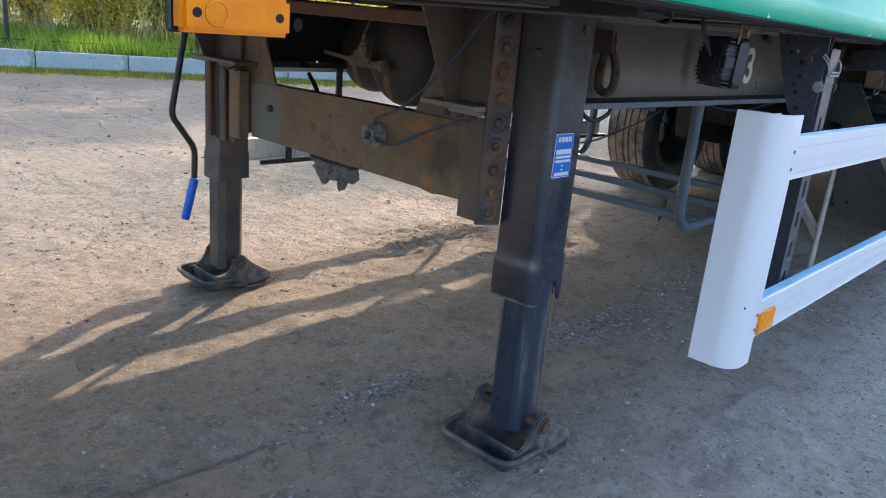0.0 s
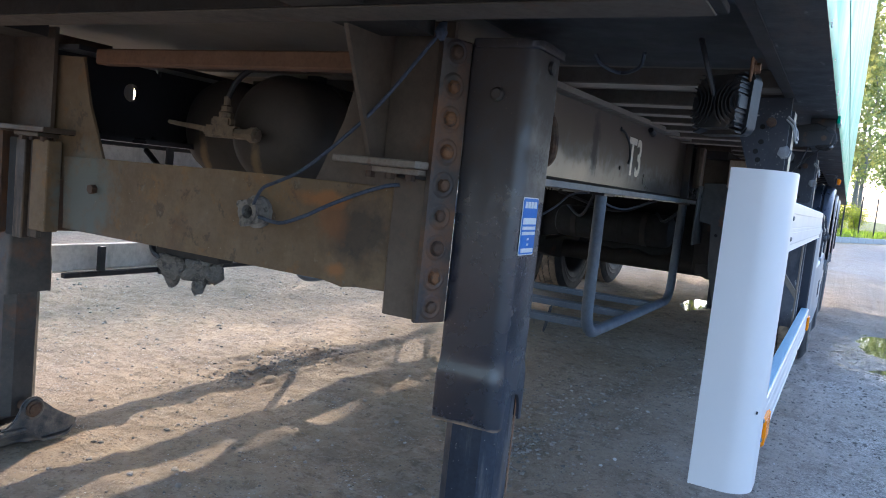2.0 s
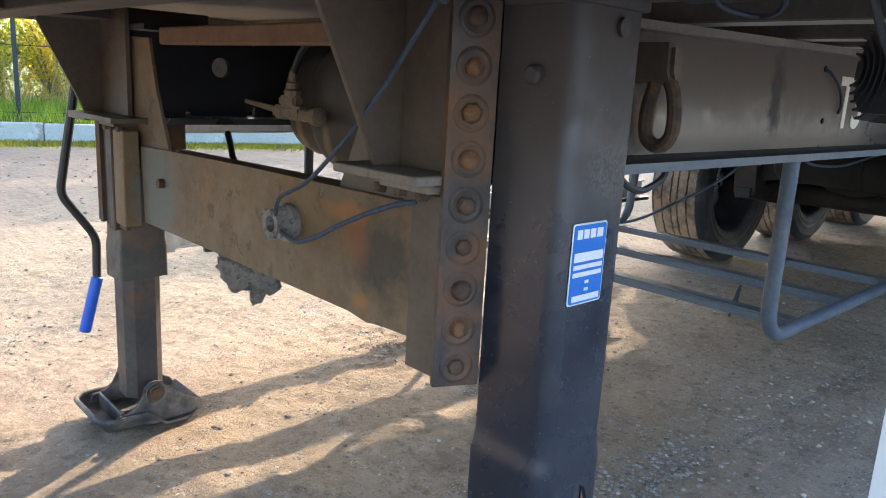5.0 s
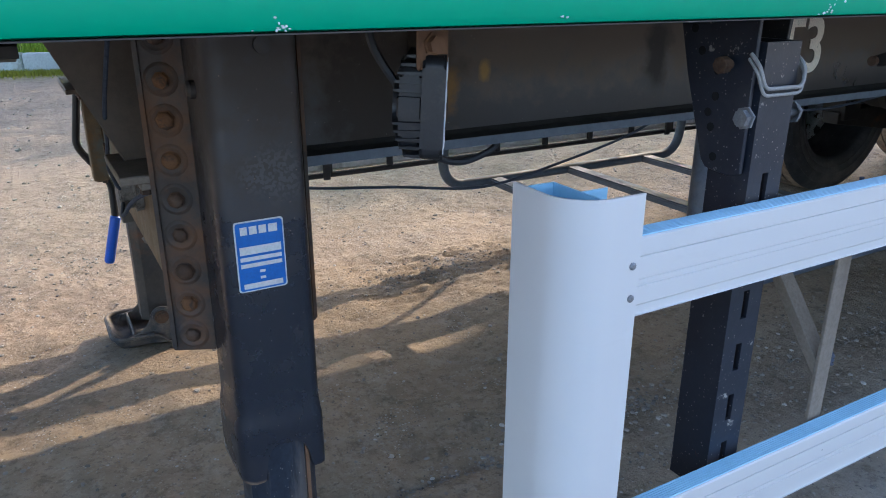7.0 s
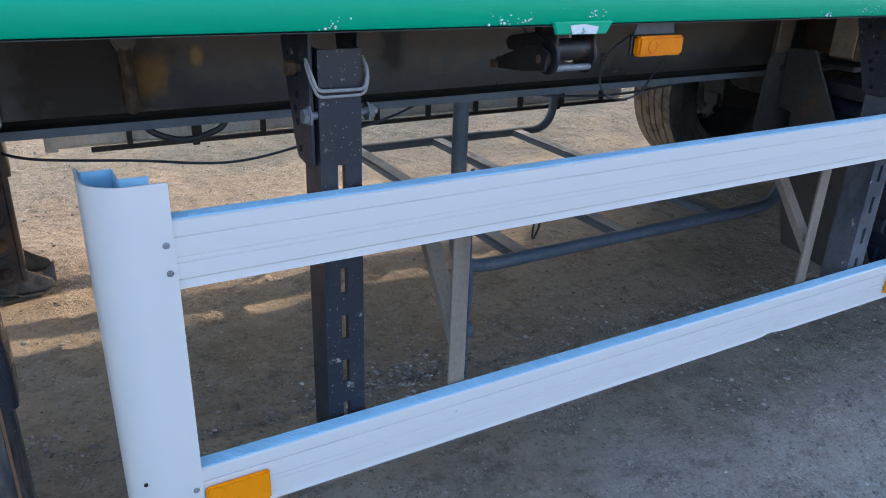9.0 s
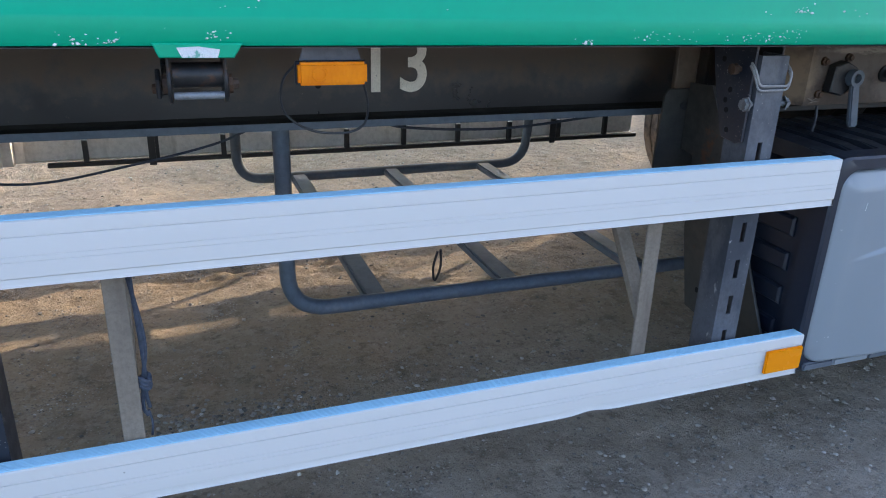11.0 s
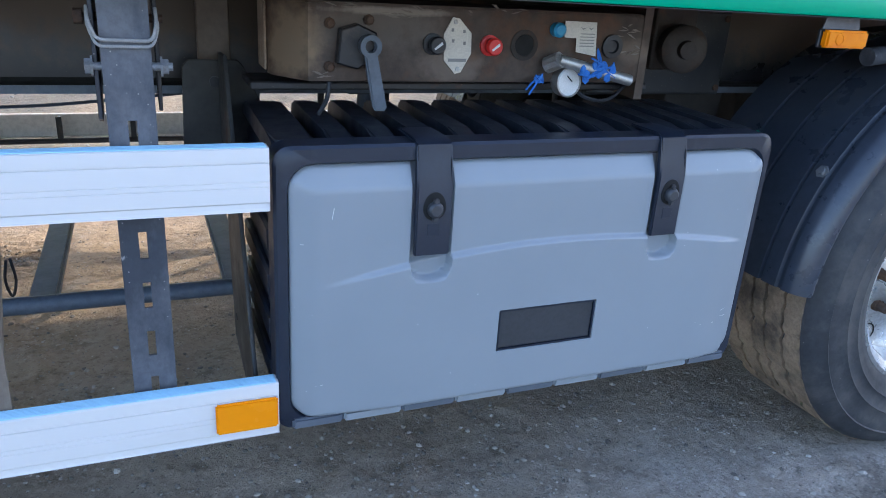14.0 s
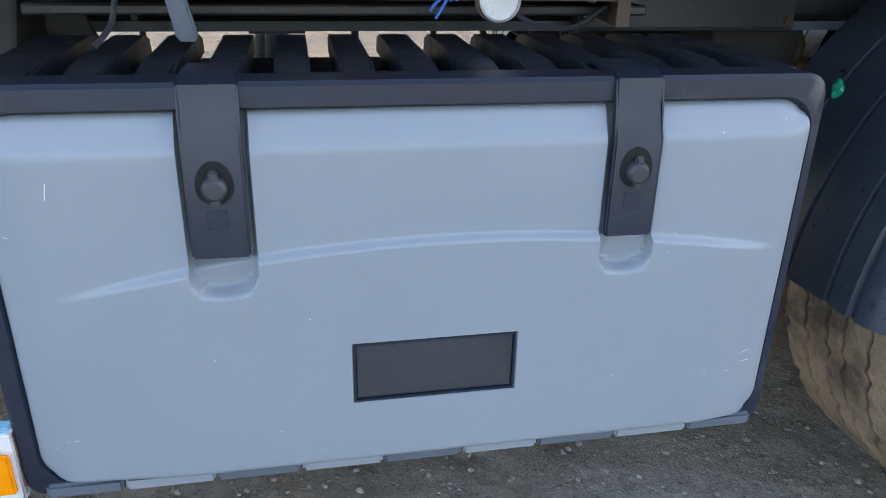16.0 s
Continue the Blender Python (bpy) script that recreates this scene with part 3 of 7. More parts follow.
def prism(bm, pts, axis, a, b, bev=0.0, seg=1):
    lo = [bm.verts.new(spot(axis, a, *p)) for p in pts]
    hi = [bm.verts.new(spot(axis, b, *p)) for p in pts]
    n = len(pts)
    fs = [bm.faces.new(lo), bm.faces.new(hi[::-1])]
    fs += [bm.faces.new((lo[i], lo[(i + 1) % n], hi[(i + 1) % n], hi[i])) for i in range(n)]
    if bev:
        edges = list({e for f in fs[:2] for e in f.edges})
        bmesh.ops.bevel(bm, geom=edges, offset=bev, segments=seg, affect="EDGES", clamp_overlap=True)
    return bm


def tube(bm, pts, r, n=10, caps=True, flat=1.0):
    """A round bar along a line of points; r may be a list."""
    pts = [Vector(p) for p in pts]
    rs = r if isinstance(r, (list, tuple)) else [r] * len(pts)
    d = (pts[1] - pts[0]).normalized()
    side = d.orthogonal().normalized()
    rings = []
    for i, p in enumerate(pts):
        a, b = pts[max(i - 1, 0)], pts[min(i + 1, len(pts) - 1)]
        d = (b - a).normalized()
        side = (side - d * side.dot(d)).normalized()
        up = d.cross(side)
        rings.append([bm.verts.new(p + (side * math.cos(k * math.tau / n) + up * math.sin(k * math.tau / n) * flat) * rs[i]) for k in range(n)])
    for a, b in zip(rings, rings[1:]):
        for k in range(n):
            bm.faces.new((a[k], a[(k + 1) % n], b[(k + 1) % n], b[k]))
    if caps:
        bm.faces.new(rings[0][::-1])
        bm.faces.new(rings[-1])
    return bm


def cyl(bm, p, q, r, n=16, r2=None):
    return tube(bm, [p, q], [r, r if r2 is None else r2], n)


def curve(pts, k=6):
    """A smooth line through points."""
    p = [Vector(v) for v in pts]
    p = [p[0] * 2 - p[1]] + p + [p[-1] * 2 - p[-2]]
    out = []
    for i in range(1, len(p) - 2):
        for j in range(k):
            t = j / k
            a, b, c, d = p[i - 1], p[i], p[i + 1], p[i + 2]
            out.append(0.5 * ((2 * b) + (c - a) * t + (2 * a - 5 * b + 4 * c - d) * t * t + (3 * b - a - 3 * c + d) * t ** 3))
    return out + [p[-2]]


def rounded(pts, r, k=5):
    """A line of points with its inner corners rounded."""
    p = [Vector(v) for v in pts]
    out = [p[0]]
    for a, b, c in zip(p, p[1:], p[2:]):
        u, w = (a - b).normalized(), (c - b).normalized()
        for j in range(k + 1):
            t = j / k
            out.append((b + u * r) * (1 - t) ** 2 + b * 2 * t * (1 - t) + (b + w * r) * t * t)
    return out + [p[-1]]


def lathe(bm, centre, axis, profile, n=24):
    """Turns (radius, along) about an axis."""
    c, d = Vector(centre), Vector(axis).normalized()
    s = d.orthogonal().normalized()
    u = d.cross(s)
    rings = []
    for r, h in profile:
        if r < 1e-6:
            rings.append([bm.verts.new(c + d * h)])
        else:
            rings.append([bm.verts.new(c + d * h + (s * math.cos(k * math.tau / n) + u * math.sin(k * math.tau / n)) * r) for k in range(n)])
    for a, b in zip(rings, rings[1:]):
        for k in range(n):
            q = [a[k % len(a)], a[(k + 1) % len(a)], b[(k + 1) % len(b)], b[k % len(b)]]
            q = list(dict.fromkeys(q))
            if len(q) > 2:
                bm.faces.new(q)
    return bm


def lump(bm, at, size, seed, rough=0.35, sub=2):
    r = bmesh.ops.create_icosphere(bm, subdivisions=sub, radius=1.0)
    for v in r["verts"]:
        k = 1 + rough * noise.noise(v.co * 1.9 + Vector((seed * 3.1, seed, 0)))
        v.co = Vector(at) + Vector((v.co.x * size[0], v.co.y * size[1], v.co.z * size[2])) * k
    return bm


def from_arrays(name, verts, faces, material, smooth=False):
    me = bpy.data.meshes.new(name)
    me.from_pydata(verts, [], faces)
    me.materials.append(M[material])
    if smooth:
        me.shade_smooth()
    return me


MID = 1.905


def far(y):
    """The mirrored place on the trailer's other side."""
    return 2 * MID - y


rng = np.random.default_rng(7)

# ---- ground ----
PUDDLES = [(6.70, 0.27, 0.50, 0.16), (5.56, -0.16, 0.19, 0.58), (7.42, 1.74, 0.42, 0.11)]


def puddle_level(x, y):
    best = 1e9
    for i, (a, b, rx, ry) in enumerate(PUDDLES):
        d = math.hypot((x - a) / rx, (y - b) / ry)
        best = min(best, d + 0.35 * noise.noise(Vector((x * 4, y * 4, i * 5.0))))
    return best


SEAM_X, SEAM_Y = [0.5, 1.17, 1.33, 1.55, 1.77, 2.45, 2.84, 3.3, 4.2, 5.5, 6.5], [1.62, 1.58, 1.605, 1.56, 1.495, 1.51, 1.473, 1.46, 1.45, 1.375, 1.35]


def ground_z(x, y):
    if not (-6 < x < 16 and -8 < y < 12):
        return 0.0
    p = Vector((x, y, 0))
    z = 0.026 * noise.noise(p * 1.1) + 0.014 * noise.noise(p * 3.1) + 0.007 * noise.noise(p * 9) + 0.005 * noise.noise(p * 24) + 0.022 * max(0.0, noise.noise(p * 15 + Vector((9, 4, 0))) - 0.2) * max(0.0, 0.5 + noise.noise(p * 1.7))
    if 2.2 < x < 3.3 and 2.45 < y < 3.05:
        f = min(1, (x - 2.2) * 4, (3.3 - x) * 4, (y - 2.45) * 8, (3.05 - y) * 8)
        z += f * (0.012 * math.sin((y * 1.0 + 0.12 * x) * 95) * (0.5 + noise.noise(p * 6)) + 0.012 * abs(noise.noise(p * 14)))
    if 0.5 < x < 6.5 and 1.2 < y < 1.75:
        off = abs(y - float(np.interp(x, SEAM_X, SEAM_Y)))
        z -= 0.009 * max(0.0, 1 - off / 0.02)
    lvl = puddle_level(x, y)
    if lvl < 1.5:
        z = z * min(1, max(0, lvl - 0.6)) - 0.012 * max(0, min(1, (1.25 - lvl) * 3))
    if (1.25 < x < 1.75) and (1.0 < y < 1.42 or 2.4 < y < 2.82):
        z = min(z, 0.002)
    return z


def build_ground():
    def lines(dense0, dense1, step, far0, far1):
        c = list(np.arange(dense0, dense1, step))
        k, s = c[0], step
        left = []
        while k > far0:
            s *= 1.28
            k -= s
            left.append(k)
        k, s = c[-1], step
        right = []
        while k < far1:
            s *= 1.28
            k += s
            right.append(k)
        return left[::-1] + c + right

    xs, ys = lines(-0.6, 7.9, 0.017, -900, 900), lines(-1.1, 4.6, 0.017, -900, 900)
    verts = [(x, y, ground_z(x, y)) for y in ys for x in xs]
    n = len(xs)
    faces = [(j * n + i, j * n + i + 1, (j + 1) * n + i + 1, (j + 1) * n + i) for j in range(len(ys) - 1) for i in range(n - 1)]
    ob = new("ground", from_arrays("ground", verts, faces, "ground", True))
    tagged(ob, "packed grey-brown grit yard with loose gravel and ruts", "ground", kind="structure")


build_ground()


def build_puddles():
    for i, (a, b, rx, ry) in enumerate(PUDDLES):
        bm = B()
        ring = [bm.verts.new((a + 1.25 * rx * math.cos(k * math.tau / 40), b + 1.25 * ry * math.sin(k * math.tau / 40), -0.0068)) for k in range(40)]
        bm.faces.new(ring)
        alone("puddle", bm, "water", "shallow still puddle of brown rainwater on the grit", "puddle", kind="structure")


build_puddles()


def build_gravel():
    verts, faces = [], []
    small = [(1, 0, 0), (-1, 0, 0), (0, 1, 0), (0, -1, 0), (0, 0, 1), (0, 0, -1)]
    small_tris = [(0, 2, 4), (2, 1, 4), (1, 3, 4), (3, 0, 4), (2, 0, 5), (1, 2, 5), (3, 1, 5), (0, 3, 5)]
    ico = bmesh.new()
    bmesh.ops.create_icosphere(ico, subdivisions=1, radius=1.0)
    large = [tuple(v.co) for v in ico.verts]
    large_tris = [tuple(v.index for v in f.verts) for f in ico.faces]
    ico.free()

    def put(x, y, r):
        k = len(verts)
        a = rng.uniform(0, math.tau)
        base, tris = (large, large_tris) if r > 0.0045 else (small, small_tris)
        long = rng.uniform(0.7, 1.4)
        for (u, v, w), q in zip(base, rng.uniform(0.72, 1.12, len(base)) * r):
            u *= long
            verts.append((x + (u * math.cos(a) - v * math.sin(a)) * q, y + (u * math.sin(a) + v * math.cos(a)) * q, ground_z(x, y) + r * 0.12 + w * q * 0.62))
        faces.extend([(k + i, k + j, k + l) for i, j, l in tris])

    for _ in range(17000):
        put(rng.uniform(-0.4, 6.8), rng.uniform(-1.0, 5.0), rng.choice([0.0028, 0.004, 0.006], p=[0.62, 0.3, 0.08]) * rng.uniform(0.8, 1.3))
    for _ in range(8000):
        put(rng.uniform(1.4, 6.5), rng.uniform(-0.9, 1.3), rng.uniform(0.002, 0.0055))
    for _ in range(700):
        put(rng.uniform(-0.2, 6.5), rng.uniform(-0.8, 4.5), rng.uniform(0.006, 0.0115))
    for _ in range(420):
        put(rng.uniform(3.4, 5.8), rng.uniform(0.2, 1.3), rng.uniform(0.005, 0.0105))
    for _ in range(900):
        put(rng.uniform(-3.5, 3.5), rng.uniform(4.5, 10.0), rng.uniform(0.006, 0.016))
    for cx, cy, n, sx in ((2.5, 1.53, 380, 0.16), (1.45, 1.62, 200, 0.10), (2.75, 2.75, 320, 0.25), (1.1, 3.7, 250, 0.5), (3.3, 1.5, 250, 0.4), (0.85, 1.35, 140, 0.06)):
        for _ in range(n):
            put(cx + rng.normal(0, sx), cy + rng.normal(0, sx * 0.35), rng.uniform(0.003, 0.009))
    for _ in range(1500):
        x = rng.uniform(0.9, 5.6)
        put(x, float(np.interp(x, SEAM_X, SEAM_Y)) + rng.normal(0, 0.008 + 0.02 * max(0.0, math.sin(x * 5.0))), rng.uniform(0.0022, 0.006))
    ob = new("gravel", from_arrays("gravel", verts, faces, "stone", False))
    tagged(ob, "loose small grey and tan stones on the ground", "gravel", kind="stuff")


build_gravel()


def build_twig(x, y, turn, length):
    c, d = math.cos(turn), math.sin(turn)
    pts = [(x + c * length * t + 0.012 * math.sin(t * 7) * -d, y + d * length * t + 0.012 * math.sin(t * 7) * c, ground_z(x + c * length * t, y + d * length * t) + 0.004) for t in np.linspace(0, 1, 8)]
    bm = tube(B(), pts, [0.0035 - 0.002 * t for t in np.linspace(0, 1, 8)], 6)
    tube(bm, [pts[3], (pts[3][0] - d * 0.05 + c * 0.03, pts[3][1] + c * 0.05 + d * 0.03, pts[3][2] + 0.004)], [0.002, 0.001], 5)
    alone("twig", bm, "bark", "thin dry grey twig lying on the grit", "twig", group="twigs on the ground")


for x, y, turn, length in ((0.75, 2.25, 1.13, 0.21), (0.60, 1.64, 1.7, 0.06), (0.95, 1.15, 0.4, 0.07)):
    build_twig(x, y, turn, length)

# ---- verge: kerb, grass, fence, bushes and trees along one line ----
KX, KY, KU, KV = 3.5, 11.3, Vector((0.958, -0.287)), Vector((0.287, 0.958))


def verge(s, v, z=0.0):
    return Vector((KX + KU.x * s + KV.x * v, KY + KU.y * s + KV.y * v, z))


VERGE_TURN = math.degrees(math.atan2(KU.y, KU.x))


def build_kerb():
    kerb = thing("kerb", verge(0, 0), "long grey concrete kerb along the grass verge", "kerb", kind="structure")
    bm = box(B(), -0.585, 0.585, 0, 0.16, -0.05, 0.255, 0.012, 2)
    me = finish(bm, "kerb_stone", "concrete")
    for i in range(-14, 90):
        ob = new("kerb_stone", me)
        ob.parent = kerb
        ob.matrix_basis = Matrix.Translation(verge(i * 1.18 + 0.68, rng.normal(0, 0.004), rng.normal(0, 0.004)) - verge(0, 0)) @ pose(0, 0, 0, 0, 0, VERGE_TURN)


build_kerb()


def verge_z(s, v):
    return 0.22 + 0.04 * v + 0.05 * noise.noise(Vector((s * 0.5, v * 0.5, 3)))


def build_verge():
    ss, vs = list(np.arange(-18, 180, 0.9)), [0.15, 0.5, 1.0, 1.8, 2.8, 4.0, 6.0, 9.0, 14.0, 30.0, 120.0]
    verts = [tuple(verge(s, v, verge_z(s, v))) for v in vs for s in ss]
    n = len(ss)
    faces = [(j * n + i, j * n + i + 1, (j + 1) * n + i + 1, (j + 1) * n + i) for j in range(len(vs) - 1) for i in range(n - 1)]
    M["turf"] = surface("turf", (0.05, 0.085, 0.02), (0.11, 0.14, 0.03), (0.9, 1.0), scale=3, stains=[((0.2, 0.17, 0.08), 2, 0.55, 0.75, 0.6)], bump=0.8, dist=0.02)
    ob = new("verge", from_arrays("verge", verts, faces, "turf", True))
    tagged(ob, "grassy verge behind the concrete kerb", "grass verge", kind="structure")

    def blades(name, spots, h0, h1, w, mat, label):
        vv, ff = [], []
        for s, v in spots:
            p = verge(s, v, verge_z(s, v) if v > 0.1 else 0.0)
            a, h, t = rng.uniform(0, math.tau), rng.uniform(h0, h1), rng.uniform(0, math.tau)
            d = Vector((math.cos(a), math.sin(a), 0)) * w
            top = p + Vector((math.cos(t) * h * 0.35, math.sin(t) * h * 0.35, h))
            k = len(vv)
            vv += [tuple(p - d), tuple(p + d), tuple(top)]
            ff.append((k, k + 1, k + 2))
        o = new(name, from_arrays(name, vv, ff, mat))
        tagged(o, label, "grass", kind="stuff")

    near = []
    for _ in range(420):
        cs, cv = rng.uniform(-4, 6), 0.2 + rng.uniform(0, 2.6)
        near += [(cs + rng.normal(0, 0.12), max(0.17, cv + rng.normal(0, 0.1))) for _ in range(45)]
    away = [(rng.uniform(6, 90), 0.2 + rng.uniform(0, 4)) for _ in range(9000)]
    blades("grass", near, 0.06, 0.27, 0.008, "grass", "uncut green grass along the top of the kerb")
    blades("grass", away, 0.1, 0.32, 0.02, "grass", "distant green grass below the fence")
    foot = [(rng.uniform(-4, 6), -abs(rng.normal(0, 0.26)) - 0.01) for _ in range(22000)]
    blades("weeds", foot, 0.015, 0.075, 0.006, "moss", "low weeds and moss at the foot of the kerb")
    dry = [(rng.uniform(-4, 6), rng.uniform(1.6, 4.0)) for _ in range(1500)]
    blades("dry_stalks", dry, 0.4, 1.1, 0.008, "straw", "dry straw-coloured stalks among the bushes")


build_verge()


def build_fence():
    fence = thing("fence", verge(0, 0.75), "black steel mesh fence with slim posts on the verge", "fence")
    o = ORIGIN[fence.name]
    post = finish(box(B(), -0.03, 0.03, -0.03, 0.03, 0.1, 2.35, 0.005), "post", "post")
    for i in range(-4, 64):
        s = -0.22 + i * 2.6
        ob = new("post", post)
        ob.parent = fence
        ob.matrix_basis = Matrix.Translation(verge(s, 0.75) - o) @ pose(0, 0, 0, 0, 0, VERGE_TURN)
    for z in (0.35, 1.25, 2.25):
        bm = B()
        tube(bm, [verge(s, 0.75, z) for s in (-11, 20, 45, 90, 158)], 0.006 if z < 2 else 0.012, 5)
        part("wire", bm, "post", fence)


build_fence()


def leaf_mesh(name, centres, per, spread, size, mat, seed):
    """Clumps of small leaves round the centres, as one mesh of folded quads."""
    r = np.random.default_rng(seed)
    verts, faces = [], []
    for c, scale in centres:
        n = int(per * scale)
        pts = np.array(c) + r.normal(0, spread * scale, (n, 3)) * (1, 1, 0.8)
        for p in pts:
            u = Vector(r.normal(0, 1, 3)).normalized()
            w = u.orthogonal().normalized()
            w = Matrix.Rotation(r.uniform(0, math.tau), 3, u) @ w
            q = u.cross(w)
            s = size * r.uniform(0.6, 1.3)
            p = Vector(p)
            k = len(verts)
            verts += [tuple(p - w * s), tuple(p + q * s * 0.55), tuple(p + w * s), tuple(p - q * s * 0.55)]
            faces.append((k, k + 1, k + 2, k + 3))
    return from_arrays(name, verts, faces, mat)


def build_tree(at, height, seed, mat, crown_from=0.22, wide=0.17, leaf=0.13, trunk_r=0.15):
    tree = thing("tree", at, "tall slender poplar with a loose green and yellow crown", "tree", "trees along the verge")
    r = np.random.default_rng(seed)
    o = Vector(at)
    bends = [o + Vector((r.normal(0, 0.012) * height * t, r.normal(0, 0.012) * height * t, height * t)) for t in np.linspace(0, 0.97, 9)]
    bm = B()
    tube(bm, bends, [trunk_r * (1 - 0.93 * t) for t in np.linspace(0, 1, 9)], 9)
    trunk = part("trunk", bm, "bark", tree)
    centres = []
    for i in range(26):
        t = crown_from + (0.97 - crown_from) * (i + r.uniform(0, 1)) / 26
        base = o + Vector((0, 0, height * t))
        reach = height * wide * (1.05 - 0.75 * abs(t - 0.45) - 0.25 * t) * r.uniform(0.6, 1.25)
        a = r.uniform(0, math.tau)
        tip = base + Vector((math.cos(a) * reach, math.sin(a) * reach, reach * r.uniform(0.5, 1.3)))
        mid = base.lerp(tip, 0.5) + Vector((0, 0, -0.08 * reach))
        bm = B()
        tube(bm, [base, mid, tip], [trunk_r * 0.32 * (1.1 - t), trunk_r * 0.2 * (1.1 - t), 0.008], 5)
        part("limb", bm, "bark", trunk)
        for f in (0.45, 0.75, 1.0):
            centres.append(((base.lerp(tip, f) - o) + Vector(r.normal(0, 0.12 * reach, 3)), r.uniform(0.6, 1.2)))
    me = leaf_mesh("crown", centres, 75 if leaf < 0.15 else 58, 0.034 * height, leaf, mat, seed)
    ob = new("crown", me)
    ob.parent = tree
    return tree


def build_bush(at, height, seed, mat, leaf):
    bush = thing("bush", at, "dense yellow-green bush behind the grass verge", "bush", "bushes along the verge")
    r = np.random.default_rng(seed)
    o = Vector(at)
    centres = []
    for i in range(11):
        a, reach = r.uniform(0, math.tau), r.uniform(0.2, 0.55) * height
        tip = o + Vector((math.cos(a) * reach, math.sin(a) * reach, height * r.uniform(0.55, 1.0)))
        mid = o.lerp(tip, 0.5) + Vector((0, 0, 0.12 * height))
        bm = B()
        tube(bm, [o, mid, tip], [0.022, 0.014, 0.004], 5)
        part("stem", bm, "bark", bush)
        for f in (0.3, 0.5, 0.75, 1.0):
            centres.append(((o.lerp(mid, f * 2) if f < 0.5 else mid.lerp(tip, f * 2 - 1)) - o + Vector(r.normal(0, 0.1, 3)), r.uniform(0.6, 1.2)))
    ob = new("leaves", leaf_mesh("leaves", centres, 105, 0.125 * height, leaf, mat, seed))
    ob.parent = bush
    return bush


def plant(ob, s, v, scale, turn):
    p = verge(s, v, verge_z(s, v) - 0.04)
    return copy_thing(ob, pose(p.x, p.y, p.z, 0, 0, turn) @ Matrix.Scale(scale, 4))


tree_a = build_tree(verge(0.28, 4.6, 0.2), 11.5, 3, "leaf", trunk_r=0.12)
tree_b = build_tree(verge(2.62, 4.2, 0.2), 12.5, 8, "leaf_yellow", trunk_r=0.2)
tree_c = build_tree(verge(36, 5.5, 0.3), 15.0, 21, "leaf_mid", 0.2, 0.2, 0.16, 0.2)
tree_d = build_tree(verge(41, 6.5, 0.3), 14.0, 34, "leaf_far", 0.2, 0.21, 0.16, 0.2)
for i, (s, v, k) in enumerate([(4.0, 6.5, 0.9), (-2.3, 5.2, 0.9), (-4.9, 6.0, 1.0)]):
    plant((tree_a, tree_b)[i % 2], s, v, k, 70 * i + 20)
# unseen trees, added to keep the sun off the ground under the chassis
for s, v, k, turn in ((16.5, 5.0, 1.04, 200), (18.2, 5.3, 0.9, 310)):
    plant(tree_a, s, v, k, turn)
# lower unseen trees, added for their dappled shade
for i in (0, 1, 2, 4):
    plant((tree_b, tree_a)[i % 2], 7.0 + i * 3.1 + 0.6 * math.sin(i * 2.2), 5.0 + 0.8 * math.sin(i * 1.9), 0.68 + 0.05 * math.sin(i * 3.1), 53 * i)
# taller trees hidden by the trailer, also added only to cast shade
for i in range(4):
    plant((tree_d, tree_c)[i % 2], 24.5 + i * 3.6, 5.4 + 0.7 * math.sin(i * 2.7), 0.96 + 0.05 * math.sin(i * 2.1), 71 * i)
for i in range(26):
    s = 46 + i * 4.6 + 0.9 * math.sin(i * 1.7)
    plant((tree_c, tree_d)[(i + i // 5) % 2], s, 5.5 + 1.3 * math.sin(i * 2.9), 0.98 + 0.14 * math.sin(i * 2.3), 47 * i)
bush_a = build_bush(verge(1.3, 2.9, 0.25), 1.5, 4, "leaf_yellow", 0.036)
bush_b = build_bush(verge(-0.9, 3.0, 0.25), 1.35, 9, "leaf", 0.036)
for i, (s, v, k) in enumerate([(0.2, 3.6, 1.1), (2.4, 3.4, 1.05), (3.6, 3.0, 0.9), (4.6, 4.0, 1.1), (-2.0, 3.8, 1.1), (-3.1, 3.2, 1.0), (-4.4, 3.6, 1.1), (1.9, 5.2, 1.25), (0.4, 5.6, 1.2), (3.4, 5.8, 1.3),
                               (5.8, 4.0, 1.0), (7.5, 4.4, 1.0), (1.0, 2.4, 0.8), (2.9, 2.3, 0.75), (-1.6, 2.5, 0.8)] +
                              [(28 + 6.2 * j, 3.4 + math.sin(j * 2.1), 1.5 + 0.35 * math.sin(j * 1.3)) for j in range(20)]):
    plant(bush_b if s > 20 else (bush_a, bush_b)[i % 2], s, v, k, 61 * i)


# ---- trailer: chassis and body ----
def slope(bm):
    """The rail's lower edge climbs a little towards the nose."""
    for v in bm.verts:
        if v.co.z < 1.3:
            v.co.z += 0.0043 * (3.3 - v.co.x) * min(1.0, (1.40 - v.co.z) / 0.2)
    return bm


def paint_chips(x, z, size, count, seed, rail):
    """A ragged cluster of small spots of bare metal on the rail's face."""
    r = np.random.default_rng(seed)
    bm = B()
    for _ in range(int(count * 2.2)):
        cx, cz = x + r.normal(0, size), z + abs(r.normal(0, size * 0.45))
        w = r.choice((0.0007, 0.0010, 0.0014, 0.0021), p=(0.4, 0.35, 0.18, 0.07))
        face = 0.6525 if cz < 1.203 + 0.0043 * (3.3 - cx) else 0.6595
        lump(bm, (cx, face, cz + 0.0043 * (3.3 - cx)), (w * r.uniform(0.8, 2.0), 0.0010, w), r.uniform(0, 9), 0.7, 1)
    tagged(part("paint_chips", bm, "chip", rail), "cluster of small paint chips", kind="stuff")


